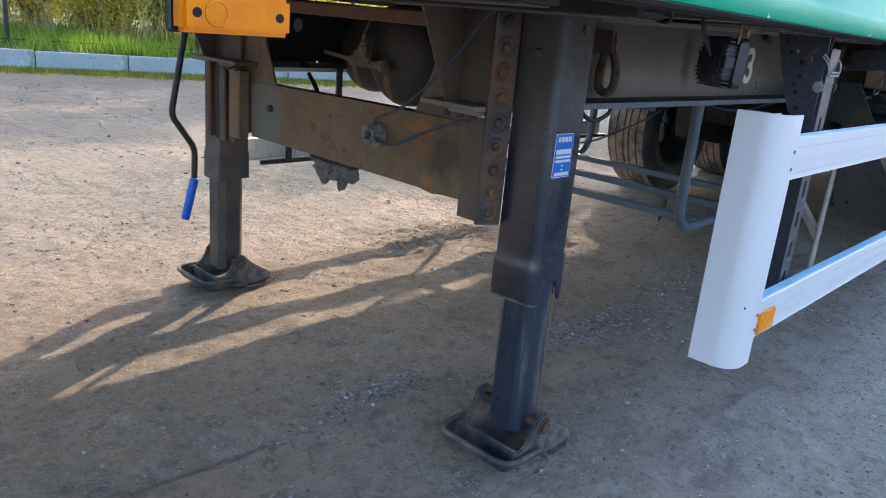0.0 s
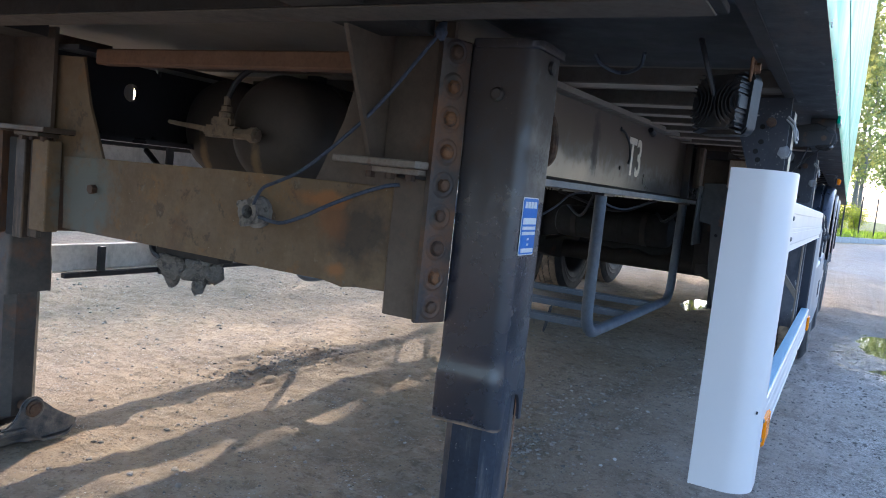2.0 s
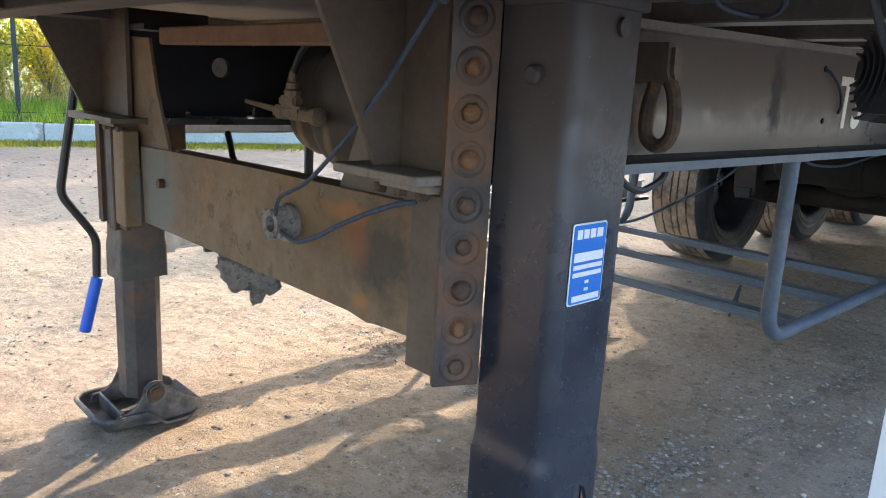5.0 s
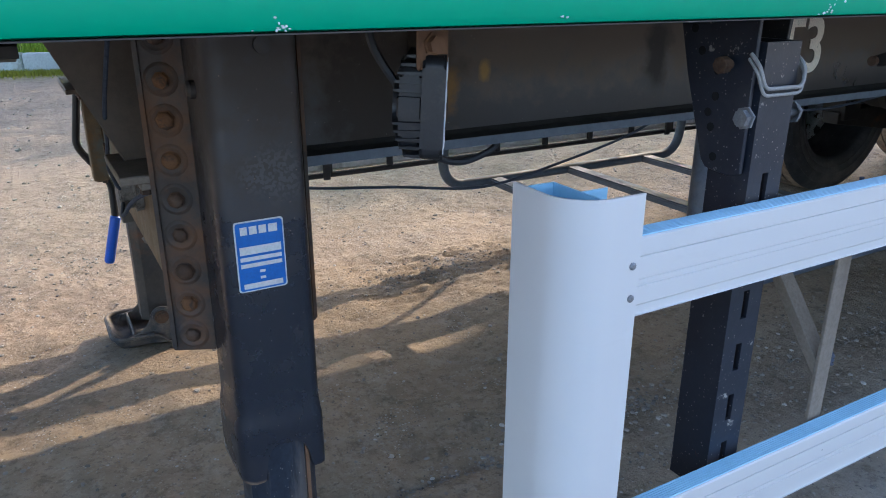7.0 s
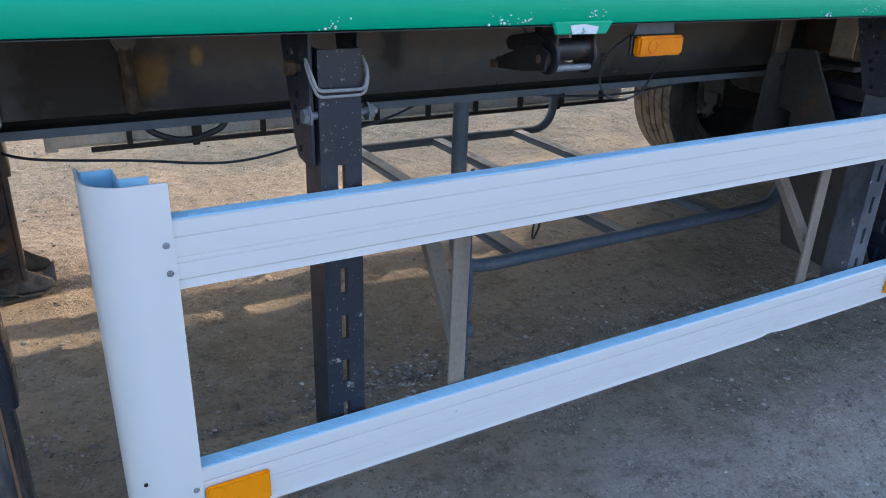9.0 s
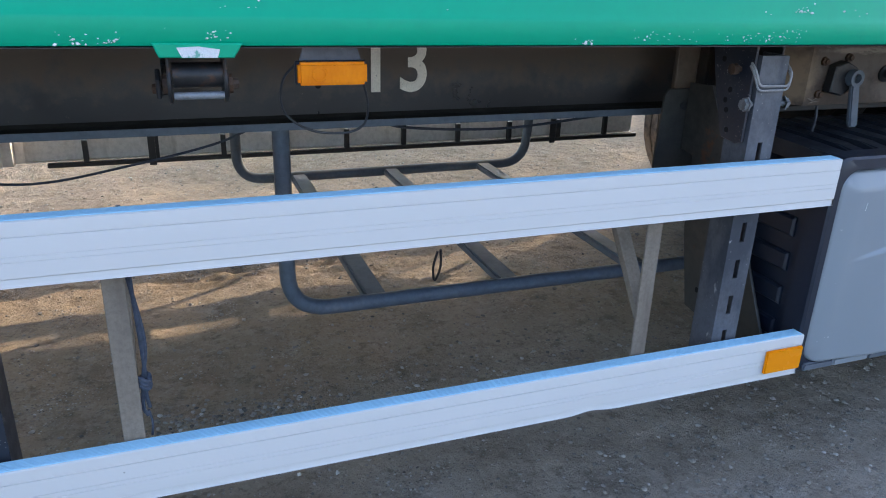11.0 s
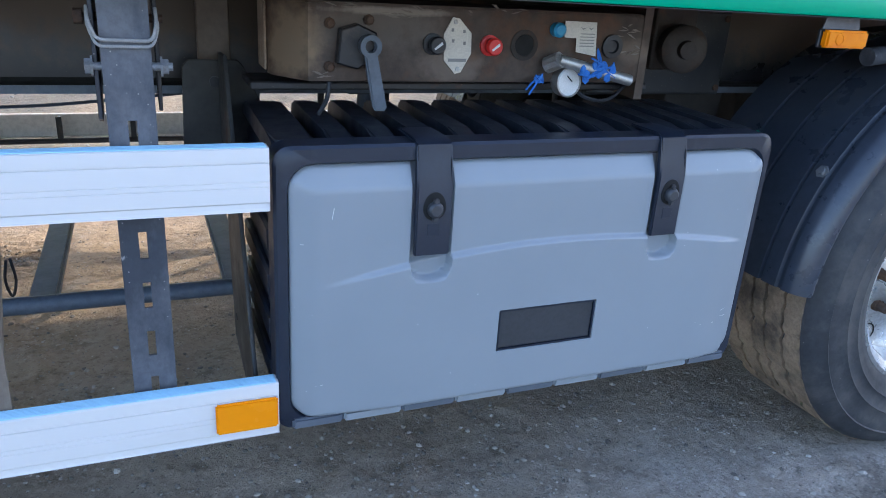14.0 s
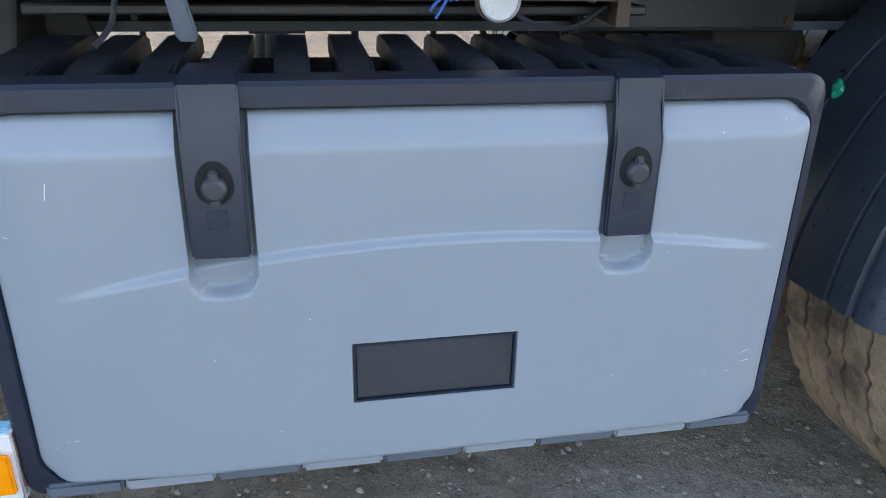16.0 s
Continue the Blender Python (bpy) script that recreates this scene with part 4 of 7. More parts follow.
def lift(bm):
    """Raise the upper half of the near beam to the rising load floor."""
    for v in bm.verts:
        if v.co.z > 1.1:
            v.co.z += 0.0215 + 0.020 * (min(v.co.x, 4.2) - 1.9)
    return bm


def build_trailer():
    t = thing("semi_trailer", (1.5, MID, 0.9), "green semi-trailer with dusty dark chassis, standing on its landing legs", "trailer")
    front, rear = -2.5, 11.0
    # side rails of the load bed, with a folded lip and a pressed crease
    for near in (True, False):
        yy = (lambda y: y) if near else far
        bm = B()
        pts = [(0.735, 1.168), (0.664, 1.166), (0.657, 1.168), (0.653, 1.175), (0.651, 1.203), (0.653, 1.209), (0.660, 1.219), (0.660, 1.40), (0.672, 1.40), (0.672, 1.215), (0.680, 1.18), (0.735, 1.18)]
        prism(bm, [(yy(y), z) for y, z in pts], "x", front, rear)
        slope(bm)
        rail = part("side_rail", bm, "green", t, "green painted side rail, chipped along its edge")
        bm = slope(box(B(), front, rear, min(yy(0.655), yy(0.757)), max(yy(0.655), yy(0.757)), 1.1650, 1.1660))
        part("lip_underside", bm, "lip", rail, "grimy dark underside of the rail")
        if near:
            bm = B()
            prism(bm, [(2.391, 1.172), (2.399, 1.153), (2.496, 1.152), (2.509, 1.172)], "y", 0.649, 0.657, 0.002)
            slope(bm)
            part("tab", bm, "green", rail)
            bm = B()
            prism(bm, [(2.422, 1.1665), (2.428, 1.1535), (2.474, 1.153), (2.478, 1.164), (2.45, 1.168)], "y", 0.6475, 0.650)
            slope(bm)
            part("bare_patch", bm, "chip", rail, "scraped bare metal patch")
            for k, (x, z, size, count) in enumerate(((1.62, 1.222, 0.004, 3), (1.40, 1.168, 0.010, 5), (1.66, 1.172, 0.006, 2), (2.04, 1.169, 0.012, 6), (2.31, 1.170, 0.018, 9), (2.345, 1.172, 0.006, 4), (2.47, 1.176, 0.016, 8), (2.52, 1.215, 0.02, 4), (2.83, 1.212, 0.012, 3),
                                                      (3.05, 1.17, 0.012, 5), (3.20, 1.175, 0.03, 10), (3.40, 1.171, 0.05, 34), (3.47, 1.190, 0.02, 12), (3.49, 1.222, 0.012, 10), (3.62, 1.21, 0.03, 6), (4.1, 1.172, 0.05, 12))):
                paint_chips(x, z, size, count, k, rail)
    bm = box(B(), front, rear, 0.664, far(0.664), 1.228, 1.262)
    part("deck", bm, "deck", t, "dark grimy underside of the load floor")
    for near in (True, False):
        y0, y1 = (0.658, 0.680) if near else (far(0.680), far(0.658))
        bm = box(B(), front, rear, y0, y1, 1.402, 3.9, 0.01)
        part("side_wall", bm, "green", t)
    bm = box(B(), front, front + 0.03, 0.68, far(0.68), 1.265, 3.9)
    part("front_wall", bm, "green", t)
    bm = box(B(), rear - 0.03, rear, 0.68, far(0.68), 1.265, 3.9)
    part("rear_wall", bm, "green", t)
    bm = box(B(), front, rear, 0.66, far(0.66), 3.90, 3.94)
    part("roof", bm, "under", t)
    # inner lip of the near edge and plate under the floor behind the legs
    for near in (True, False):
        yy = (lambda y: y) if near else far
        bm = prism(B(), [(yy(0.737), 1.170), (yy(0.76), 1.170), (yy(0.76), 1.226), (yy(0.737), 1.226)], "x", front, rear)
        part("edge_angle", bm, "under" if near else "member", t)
    bm = box(B(), 1.28, 1.86, 0.765, 1.22, 1.198, 1.206, 0.002)
    part("floor_plate", bm, "frame", t)
    # long main beams
    for near in (True, False):
        yy = (lambda y: y) if near else far
        bm = B()
        pts = [(1.272, 0.917), (1.455, 0.917), (1.455, 0.932), (1.340, 0.932), (1.340, 1.137), (1.455, 1.137), (1.455, 1.15), (1.262, 1.15), (1.262, 1.137), (1.325, 1.137), (1.325, 0.932), (1.272, 0.932)]
        if near:
            for x0, x1 in ((1.42, 4.2), (4.2, 10.6)):
                half = prism(B(), [(y - 0.017 if 1.3 < y < 1.36 else y, z) for y, z in pts], "x", x0, x1)
                lift(half)
                me = bpy.data.meshes.new("half")
                half.to_mesh(me)
                bm.from_mesh(me)
                bpy.data.meshes.remove(me)
        else:
            for y0, y1, z0, z1 in ((1.272, 1.455, 0.917, 0.932), (1.262, 1.455, 1.137, 1.15)):
                part("beam_flange", box(B(), 1.42, 10.6, yy(y0), yy(y1), z0, z1), "web", t)
            for x0, x1 in ((1.42, 1.56), (1.76, 10.6)):
                part("beam_web", box(B(), x0, x1, yy(1.342), yy(1.357), 0.932, 1.137), "web", t)
            frame_pts, hole_pts = [], []
            for k in range(24):
                a = k * math.tau / 24
                c, d = math.cos(a), math.sin(a)
                f = min(0.1 / max(abs(c), 1e-6), (0.077 if d > 0 else 0.128) / max(abs(d), 1e-6))
                frame_pts.append((1.66 + c * f, 1.06 + d * f))
                hole_pts.append((1.66 + 0.026 * c, 1.06 + 0.026 * d))
            sheets = [[[bm.verts.new((x, y, z)) for x, z in ring] for ring in (frame_pts, hole_pts)] for y in (yy(1.342), yy(1.357))]
            for k in range(24):
                j = (k + 1) % 24
                for outer, inner in sheets:
                    bm.faces.new((outer[k], outer[j], inner[j], inner[k]))
                bm.faces.new((sheets[0][1][k], sheets[0][1][j], sheets[1][1][j], sheets[1][1][k]))
        beam = part("main_beam", bm, "web", t, "dusty black steel main beam")
        for x0, x1 in ((1.42, 4.2), (4.2, 10.6)):
            edge = box(B(), x0, x1, yy(1.2590), yy(1.2615), 1.1360, 1.1510)
            part("flange_edge", lift(edge) if near else edge, "member", beam, "bare brown edge of the top flange")
        part("flange_edge", box(B(), 1.42, 10.6, yy(1.2690), yy(1.2715), 0.9165, 0.9335), "tube", beam, "pale grey edge of the bottom flange")
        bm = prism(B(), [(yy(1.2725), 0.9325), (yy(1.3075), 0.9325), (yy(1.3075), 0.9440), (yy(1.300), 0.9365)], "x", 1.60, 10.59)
        part("flange_strip", bm, "near_black", beam, "black strip along the flange")
        # gooseneck carried forward from the beam's end
        bm = prism(B(), [(yy(1.28), 1.155), (yy(1.42), 1.155), (yy(1.42), 1.225), (yy(1.28), 1.225)], "x", front + 0.1, 1.36)
        part("neck_beam", bm, "under", t)
        # tapered end of the web and its bottom flange
        y0, y1 = (1.392, 1.401) if near else (2.600, 2.609)
        bm = prism(B(), [(1.240, 1.2), (1.258, 1.15), (1.358, 0.9325), (1.70, 0.9325), (1.70, 1.2)], "y", y0, y1, 0.002)
        part("end_plate", bm, "plate_brown", t, "tapered grey-brown end plate with weld seams")
        bm = B()
        box(bm, 1.335, 1.43, yy(1.276), 1.462 if near else 2.352, 0.9185, 0.932, 0.002)
        box(bm, 1.365, 1.43, yy(1.286), yy(1.39), 0.906, 0.918, 0.002)
        if not near:
            box(bm, 1.335, 1.43, 2.53, 2.66, 0.914, 0.932, 0.002)
        part("shelf_plate", bm, "shelf" if near else "plate_brown", t, "bare dusty flange end")
        for y in (1.31, 1.355, 1.40):
            bm = cyl(B(), (1.376, yy(y), 0.895), (1.376, yy(y), 0.907), 0.010, 6)
            part("shelf_bolt", bm, "bolt", t)
        # upright plate that the leg is bolted to
        if near:
            part("leg_plate", box(B(), 1.404, 1.412, 1.262, 1.362, 0.634, 0.900, 0.002), "plate_brown", t)
        else:
            for y0, y1, x0, z0, mat in ((2.385, 2.452, 1.372, 0.665, "rusty"), (2.455, 2.50, 1.398, 0.640, "rust_streak"), (2.503, 2.545, 1.386, 0.634, "rust_streak"), (2.548, 2.602, 1.402, 0.634, "near_black")):
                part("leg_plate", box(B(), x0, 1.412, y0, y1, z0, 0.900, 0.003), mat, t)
        bm = box(B(), 1.404, 1.415, 1.262 if near else 2.43, 1.39 if near else 2.66, 0.933, 1.19)
        part("backing_plate", bm, "plate_brown", t)
        bm = prism(B(), [(yy(1.322), 1.125), (yy(1.475), 1.118), (yy(1.505), 1.0), (yy(1.575), 0.862), (yy(1.54), 0.80), (yy(1.375), 0.80), (yy(1.367), 0.95)], "x", 1.4225, 1.430, 0.002)
        part("gusset", bm, "plate_brown" if near else "rusty", t, "welded gusset plate")
        # stiffeners along the web
        for x in (3.80, 5.0, 6.3, 7.6) if near else (1.98, 3.68, 5.0, 6.3, 7.6):
            bm = box(B(), x, x + 0.012, yy(1.272), yy(1.306 if near else 1.323), 0.934, 1.135, 0.001)
            if near:
                lift(bm)
            part("stiffener", bm, "web", t)
    # braces between the legs
    bm = B()
    prism(bm, [(1.345, 0.676), (1.43, 0.676), (1.47, 0.668), (1.52, 0.678), (2.371, 0.677), (2.381, 0.864), (2.235, 0.868), (1.8, 0.876), (1.362, 0.88)], "x", 1.4125, 1.421, 0.002)
    prism(bm, [(1.362, 0.880), (1.362, 0.872), (2.381, 0.857), (2.381, 0.865)], "x", 1.421, 1.47)
    prism(bm, [(1.362, 0.684), (1.362, 0.676), (2.371, 0.677), (2.371, 0.685)], "x", 1.421, 1.47)
    brace = part("leg_brace", bm, "rusty", t, "rust-brown cross beam between the landing legs")
    bm = B()
    cyl(bm, (1.412, 2.25, 0.79), (1.398, 2.25, 0.79), 0.012, 6)
    part("stud", bm, "bolt", brace)
    bm = B()
    lathe(bm, (1.412, 1.698, 0.795), (-1, 0, 0), [(0.034, 0), (0.036, 0.014), (0.026, 0.018), (0.026, 0.042), (0.015, 0.042), (0.013, 0.012)], 14)
    for k in range(4):
        a = k * math.tau / 4 + 0.5
        cyl(bm, (1.39, 1.698 + 0.028 * math.cos(a), 0.795 + 0.028 * math.sin(a)), (1.372, 1.698 + 0.028 * math.cos(a), 0.795 + 0.028 * math.sin(a)), 0.009, 6)
    part("shaft_end", bm, "dusty_metal", brace, "worn splined shaft end")
    bm = box(B(), 1.435, 1.475, 1.50, far(1.50), 1.104, 1.142, 0.004)
    part("tie_bar", bm, "rustbar", t, "rusty red-brown tie bar")
    # heavy front cross beams
    for x0, x1 in ((0.835, 0.922), (1.143, 1.233)):
        bm = B()
        prism(bm, [(x0, 1.155), (x1, 1.155), (x1, 1.165), (x0 + 0.02, 1.165), (x0 + 0.02, 1.228), (x0, 1.228)], "y", 0.765, far(0.765), 0.001)
        beam = part("cross_beam", bm, "under", t, "dirty folded steel cross beam")
        bm = box(B(), x0 + 0.002, x1 - 0.002, 0.78, far(0.78), 1.1515, 1.1546, 0.001)
        part("beam_foot", bm, "beam_foot", beam, "pale dusty bottom strip")
    for x0, x1 in ((-0.1, 0.1), (-0.8, -0.6), (-1.5, -1.3)):
        bm = box(B(), x0, x1, 0.765, far(0.765), 1.16, 1.228, 0.002)
        part("cross_beam", bm, "under", t)
    # light cross members under the floor
    prof = [(0, 1.190), (0.07, 1.190), (0.07, 1.196), (0.006, 1.196), (0.006, 1.2275), (0, 1.2275)]
    me = finish(prism(B(), [(x, z) for x, z in prof], "y", 0.765, far(0.765)), "cross_member", "member_web", (0, 0, 0))
    foot = finish(box(B(), 0.0, 0.07, 0.765, far(0.765), 1.1872, 1.1898), "bottom_flange", "member", (0, 0, 0))
    for x in [2.045, 2.415, 2.645, 2.885] + [3.14 + 0.26 * i for i in range(27)]:
        ob = new("cross_member", me)
        ob.parent = t
        ob.matrix_basis = Matrix.Translation(Vector((x, 0, 0)) - ORIGIN[t.name])
        low = new("bottom_flange", foot)
        low.parent = ob
    # outriggers
    for near in (True, False):
        yy = (lambda y: y) if near else far
        for x in (3.645, 6.1):
            bm = B()
            box(bm, x, x + 0.065, yy(1.195 if near else 1.205), yy(1.213 if near else 1.34), 0.99, 1.166 if near else 1.135, 0.003)
            part("outrigger", bm, "plate_brown", t, "rust-brown outrigger post")
        if near:
            bm = prism(B(), [(1.184, 1.015), (1.095, 1.02), (0.93, 0.74), (0.785, 0.47), (0.80, 0.415), (0.86, 0.40), (1.07, 0.43), (1.12, 0.63), (1.13, 0.835), (1.184, 0.84)], "x", 3.683, 3.691, 0.002)
            part("box_bracket", bm, "bracket", t, "dark bracket plate carrying the tool box")
            bm = prism(B(), [(3.612, 0.985), (3.624, 0.999), (3.722, 0.999), (3.735, 0.985), (3.822, 0.785), (3.822, 0.735), (3.610, 0.735), (3.606, 0.80)], "y", 1.186, 1.194, 0.002)
            part("box_bracket", bm, "bracket", t, "dark bracket plate carrying the tool box")
            bm = lathe(B(), (3.675, 1.186, 0.955), (0, -1, 0), [(0.012, -0.001), (0.012, 0.004), (0, 0.006)], 6)
            part("bracket_bolt", bm, "frame", t)
            for y, z in ((1.104, 0.786), (1.046, 0.797), (1.03, 0.491)):
                part("bracket_hole", cyl(B(), (3.6835, y, z), (3.6822, y, z), 0.0075, 10), "hollow", t)
    part("mount_plate", box(B(), 3.872, 3.880, 1.115, 1.270, 0.99, 1.205, 0.002), "plate_brown", t, "rust-brown mounting plate")
    part("lamp_bracket", box(B(), 1.650, 1.80, 2.62, 2.626, 0.97, 1.14, 0.002), "alu_lifted", t, "pale bracket plate behind the round hole")
    # number painted on the web
    txt = bpy.data.curves.new("number_paint", "FONT")
    txt.body, txt.size, txt.extrude, txt.offset, txt.space_character = "T3", 0.186, 0.0008, 0.0035, 1.02
    txt.materials.append(M["stencil"])
    ob = new("number_paint", txt)
    ob.parent = t
    ob.matrix_basis = Matrix.Translation(Vector((2.822, 1.3065, 0.995)) - ORIGIN[t.name]) @ pose(0, 0, 0, 90, 0, 0) @ Matrix.Diagonal((0.91, 1, 1, 1))
    tagged(ob, "white stencilled T3")
    bm = B()
    cyl(bm, (2.735, 1.3078, 1.010), (2.735, 1.3055, 1.010), 0.007, 10)
    part("hole", bm, "hollow", t)
    part("hole", cyl(B(), (2.700, 1.3078, 1.138), (2.700, 1.3055, 1.138), 0.008, 10), "hollow", t)
    # block and hanging hook by the near leg
    bm = prism(B(), [(1.832, 1.137), (1.88, 1.137), (1.878, 1.09), (1.866, 1.07), (1.846, 1.07), (1.834, 1.09)], "y", 1.225, 1.3075, 0.008, 2)
    lug = part("lug", bm, "plate_brown", t, "rusty lug with a hanging hook")
    loop = curve([(1.855, 1.262, 1.095), (1.856, 1.235, 1.07), (1.857, 1.224, 1.03), (1.858, 1.226, 0.985), (1.859, 1.248, 0.966), (1.858, 1.272, 0.98), (1.857, 1.276, 1.02), (1.856, 1.268, 1.06), (1.855, 1.262, 1.095)], 6)
    bm = tube(B(), loop, 0.0125, 10)
    part("hook", bm, "bolt", lug)
    # added black sheet: stands in for the deep shade and blocks the view
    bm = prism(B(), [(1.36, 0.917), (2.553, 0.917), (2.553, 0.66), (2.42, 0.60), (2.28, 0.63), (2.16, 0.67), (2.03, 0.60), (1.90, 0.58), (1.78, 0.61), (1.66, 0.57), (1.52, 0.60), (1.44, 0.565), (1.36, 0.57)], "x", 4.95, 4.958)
    part("shade_plate", bm, "near_black", t, "made-up black plate ahead of the axles, standing in for shade")
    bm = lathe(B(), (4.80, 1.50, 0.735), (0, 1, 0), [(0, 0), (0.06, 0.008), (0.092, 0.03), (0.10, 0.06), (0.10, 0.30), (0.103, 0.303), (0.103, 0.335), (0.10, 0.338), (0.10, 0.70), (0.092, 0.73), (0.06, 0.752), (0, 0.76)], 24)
    tank = part("air_tank", bm, "near_black", t, "grimy black air tank across the chassis")
    for y in (1.66, 2.10):
        bm = lathe(B(), (4.80, y, 0.735), (0, 1, 0), [(0.1005, 0), (0.1045, 0.001), (0.1045, 0.034), (0.1005, 0.035)], 24)
        part("tank_band", bm, "under", tank)
    for a, dip, b in (((4.62, 1.42, 0.915), (4.70, 1.55, 0.80), (4.78, 1.62, 0.84)), ((4.55, 1.95, 0.915), (4.64, 2.05, 0.78), (4.76, 2.18, 0.83)), ((4.60, 1.60, 0.915), (4.68, 1.85, 0.83), (4.60, 2.2, 0.915))):
        part("air_hose", tube(B(), curve([a, dip, b], 10), 0.009, 8), "wire", t)
    # axles, hangers and springs
    for x in (5.5, 6.81, 8.12):
        bm = B()
        cyl(bm, (x, 1.0, 0.5), (x, far(1.0), 0.5), 0.065, 16)
        part("axle", bm, "under", t, "mud-caked axle beam")
        for near in (True, False):
            yy = (lambda y: y) if near else far
            bm = B()
            prism(bm, [(x - 0.62, 0.917), (x - 0.42, 0.917), (x - 0.46, 0.52), (x - 0.58, 0.52)], "y", yy(1.27), yy(1.40), 0.003)
            part("hanger", bm, "under", t)
            bm = B()
            prism(bm, [(x - 0.6, 0.56), (x - 0.1, 0.585), (x + 0.1, 0.585), (x + 0.42, 0.64), (x + 0.42, 0.60), (x + 0.1, 0.43), (x - 0.1, 0.43), (x - 0.6, 0.5)], "y", yy(1.29), yy(1.38), 0.004)
            part("trailing_arm", bm, "under", t)
            bm = B()
            lathe(bm, (x + 0.33, yy(1.33), 0.64), (0, 0, 1), [(0.0, 0), (0.09, 0), (0.12, 0.03), (0.125, 0.1), (0.105, 0.14), (0.125, 0.18), (0.12, 0.25), (0.09, 0.275), (0, 0.275)], 20)
            part("air_bag", bm, "black", t)
            bm = B()
            lathe(bm, (x - 0.22, yy(1.12), 0.50), (1, 0, 0), [(0, 0), (0.075, 0.005), (0.08, 0.03), (0.08, 0.15), (0.05, 0.17), (0.03, 0.19), (0, 0.19)], 18)
            part("brake_chamber", bm, "under", t)


build_trailer()


# ---- landing legs ----
def build_leg(near):
    yy = (lambda y: y) if near else (lambda y: 3.913 - y)
    leg = thing("landing_leg", (1.507, yy(1.178), 0), "black steel landing leg with scuffed inner tube and dusty foot", "landing leg", "landing legs")

    def octagon(x0, x1, y0, y1, c):
        return [(x0 + c, yy(y0)), (x1 - c, yy(y0)), (x1, yy(y0 + c)), (x1, yy(y1 - c)), (x1 - c, yy(y1)), (x0 + c, yy(y1)), (x0, yy(y1 - c)), (x0, yy(y0 + c))]

    def soft(x0, x1, y0, y1, c, k=5, wide=0.046):
        pts = []
        w = max(c, wide)
        for c, cx, cy, a0 in ((c, x1 - c, y0 + c, -90), (c, x1 - c, y1 - c, 0), (0.5 * c, x0 + 0.5 * c, y1 - 0.5 * c, 90), (w, x0 + w, y0 + w, 180)):
            for j in range(k + 1):
                a = radians(a0 + 90 * j / k)
                pts.append((cx + c * math.cos(a), yy(cy + c * math.sin(a))))
        return pts

    def face(pts, k=14):
        """Close a ring with extra points along its outer face."""
        a, b = pts[-1], pts[0]
        return pts + [(a[0] + (b[0] - a[0]) * j / k, a[1] + (b[1] - a[1]) * j / k) for j in range(1, k)]

    bm = prism(B(), soft(1.440, 1.572, 1.115, 1.245, 0.016, wide=0.026), "z", 0.565, 1.158)
    outer = part("outer_tube", bm, "leg" if near else "leg_dusty_lit", leg)
    bm = prism(B(), soft(1.434, 1.579, 1.108, 1.240, 0.014, wide=0.022), "z", 1.152, 1.168, 0.003)
    part("top_cap", bm, "leg", outer)
    # slightly flared collar with an arched cut-out
    bm = B()
    lo = face(soft(1.4350, 1.5755, 1.1115, 1.2480, 0.017, wide=0.028))
    hi = face(soft(1.440, 1.572, 1.115, 1.245, 0.016, wide=0.026))
    inner_lo = face(soft(1.4400, 1.5705, 1.1165, 1.2430, 0.014, wide=0.024))
    n = len(lo)
    z_low = []
    for x, y in lo:
        z = 0.449 + 0.002 * math.sin(x * 90) + 0.0015 * math.sin(y * 140)
        if abs(y - yy(1.1115)) < 0.001 and abs(x - 1.510) < 0.038:
            z += 0.062 * (1 - (abs(x - 1.510) / 0.038) ** 3.5) ** 0.5
        z_low.append(z)
    rings = []
    for k, z in ((0.0, None), (0.0, 0.532), (0.08, 0.541), (0.35, 0.550), (0.75, 0.560), (0.95, 0.570), (1.02, 0.582)):
        rings.append([bm.verts.new((p[0] + (q[0] - p[0]) * k, p[1] + (q[1] - p[1]) * k, low if z is None else z)) for p, q, low in zip(lo, hi, z_low)])
    rings.insert(0, [bm.verts.new((p[0], p[1], 0.56)) for p in inner_lo])
    rings.insert(1, [bm.verts.new((p[0], p[1], z)) for p, z in zip(inner_lo, z_low)])
    for a, b in zip(rings, rings[1:]):
        for k in range(n):
            bm.faces.new((a[k], a[(k + 1) % n], b[(k + 1) % n], b[k]))
    part("collar", bm, "leg" if near else "leg_dusty_lit", outer, "flared lower collar with an arched cut-out", angle=50)
    bm = prism(B(), octagon(1.452, 1.562, 1.119, 1.230, 0.024), "z", 0.075, 0.56)
    inner = part("inner_tube", bm, "inner" if near else "leg_dusty_lit", leg, "scuffed bluish inner tube with dirt streaks")
    bm = box(B(), 1.5395, 1.5455, yy(1.1168), yy(1.1178), 0.12, 0.505)
    part("rust_strip", bm, "rustbar", inner)
    # mounting flanges with bosses and bolts on both edges
    out = -1 if near else 1
    for cx, cy, half, lean in ((1.410, 1.258, 0.034, 25), (1.592, 1.258, 0.034, -20)):
        d = Vector((math.cos(radians(lean)), -math.sin(radians(lean))))
        nrm = Vector((-math.sin(radians(lean)), -math.cos(radians(lean))))
        c = Vector((cx, cy))
        e = half + (0.0 if cx < 1.5 else 0.014)
        plan = [c - d * half, c + d * e, c + d * e - nrm * 0.009, c - d * half - nrm * 0.009] if cx < 1.5 else [c - d * e, c + d * half, c + d * half - nrm * 0.009, c - d * e - nrm * 0.009]
        bm = B()
        prism(bm, [(p.x, yy(p.y)) for p in plan], "z", 0.634, 1.16, 0.002)
        rim = c - d * half if cx < 1.5 else c + d * half
        step = d * 0.007 if cx < 1.5 else d * -0.007
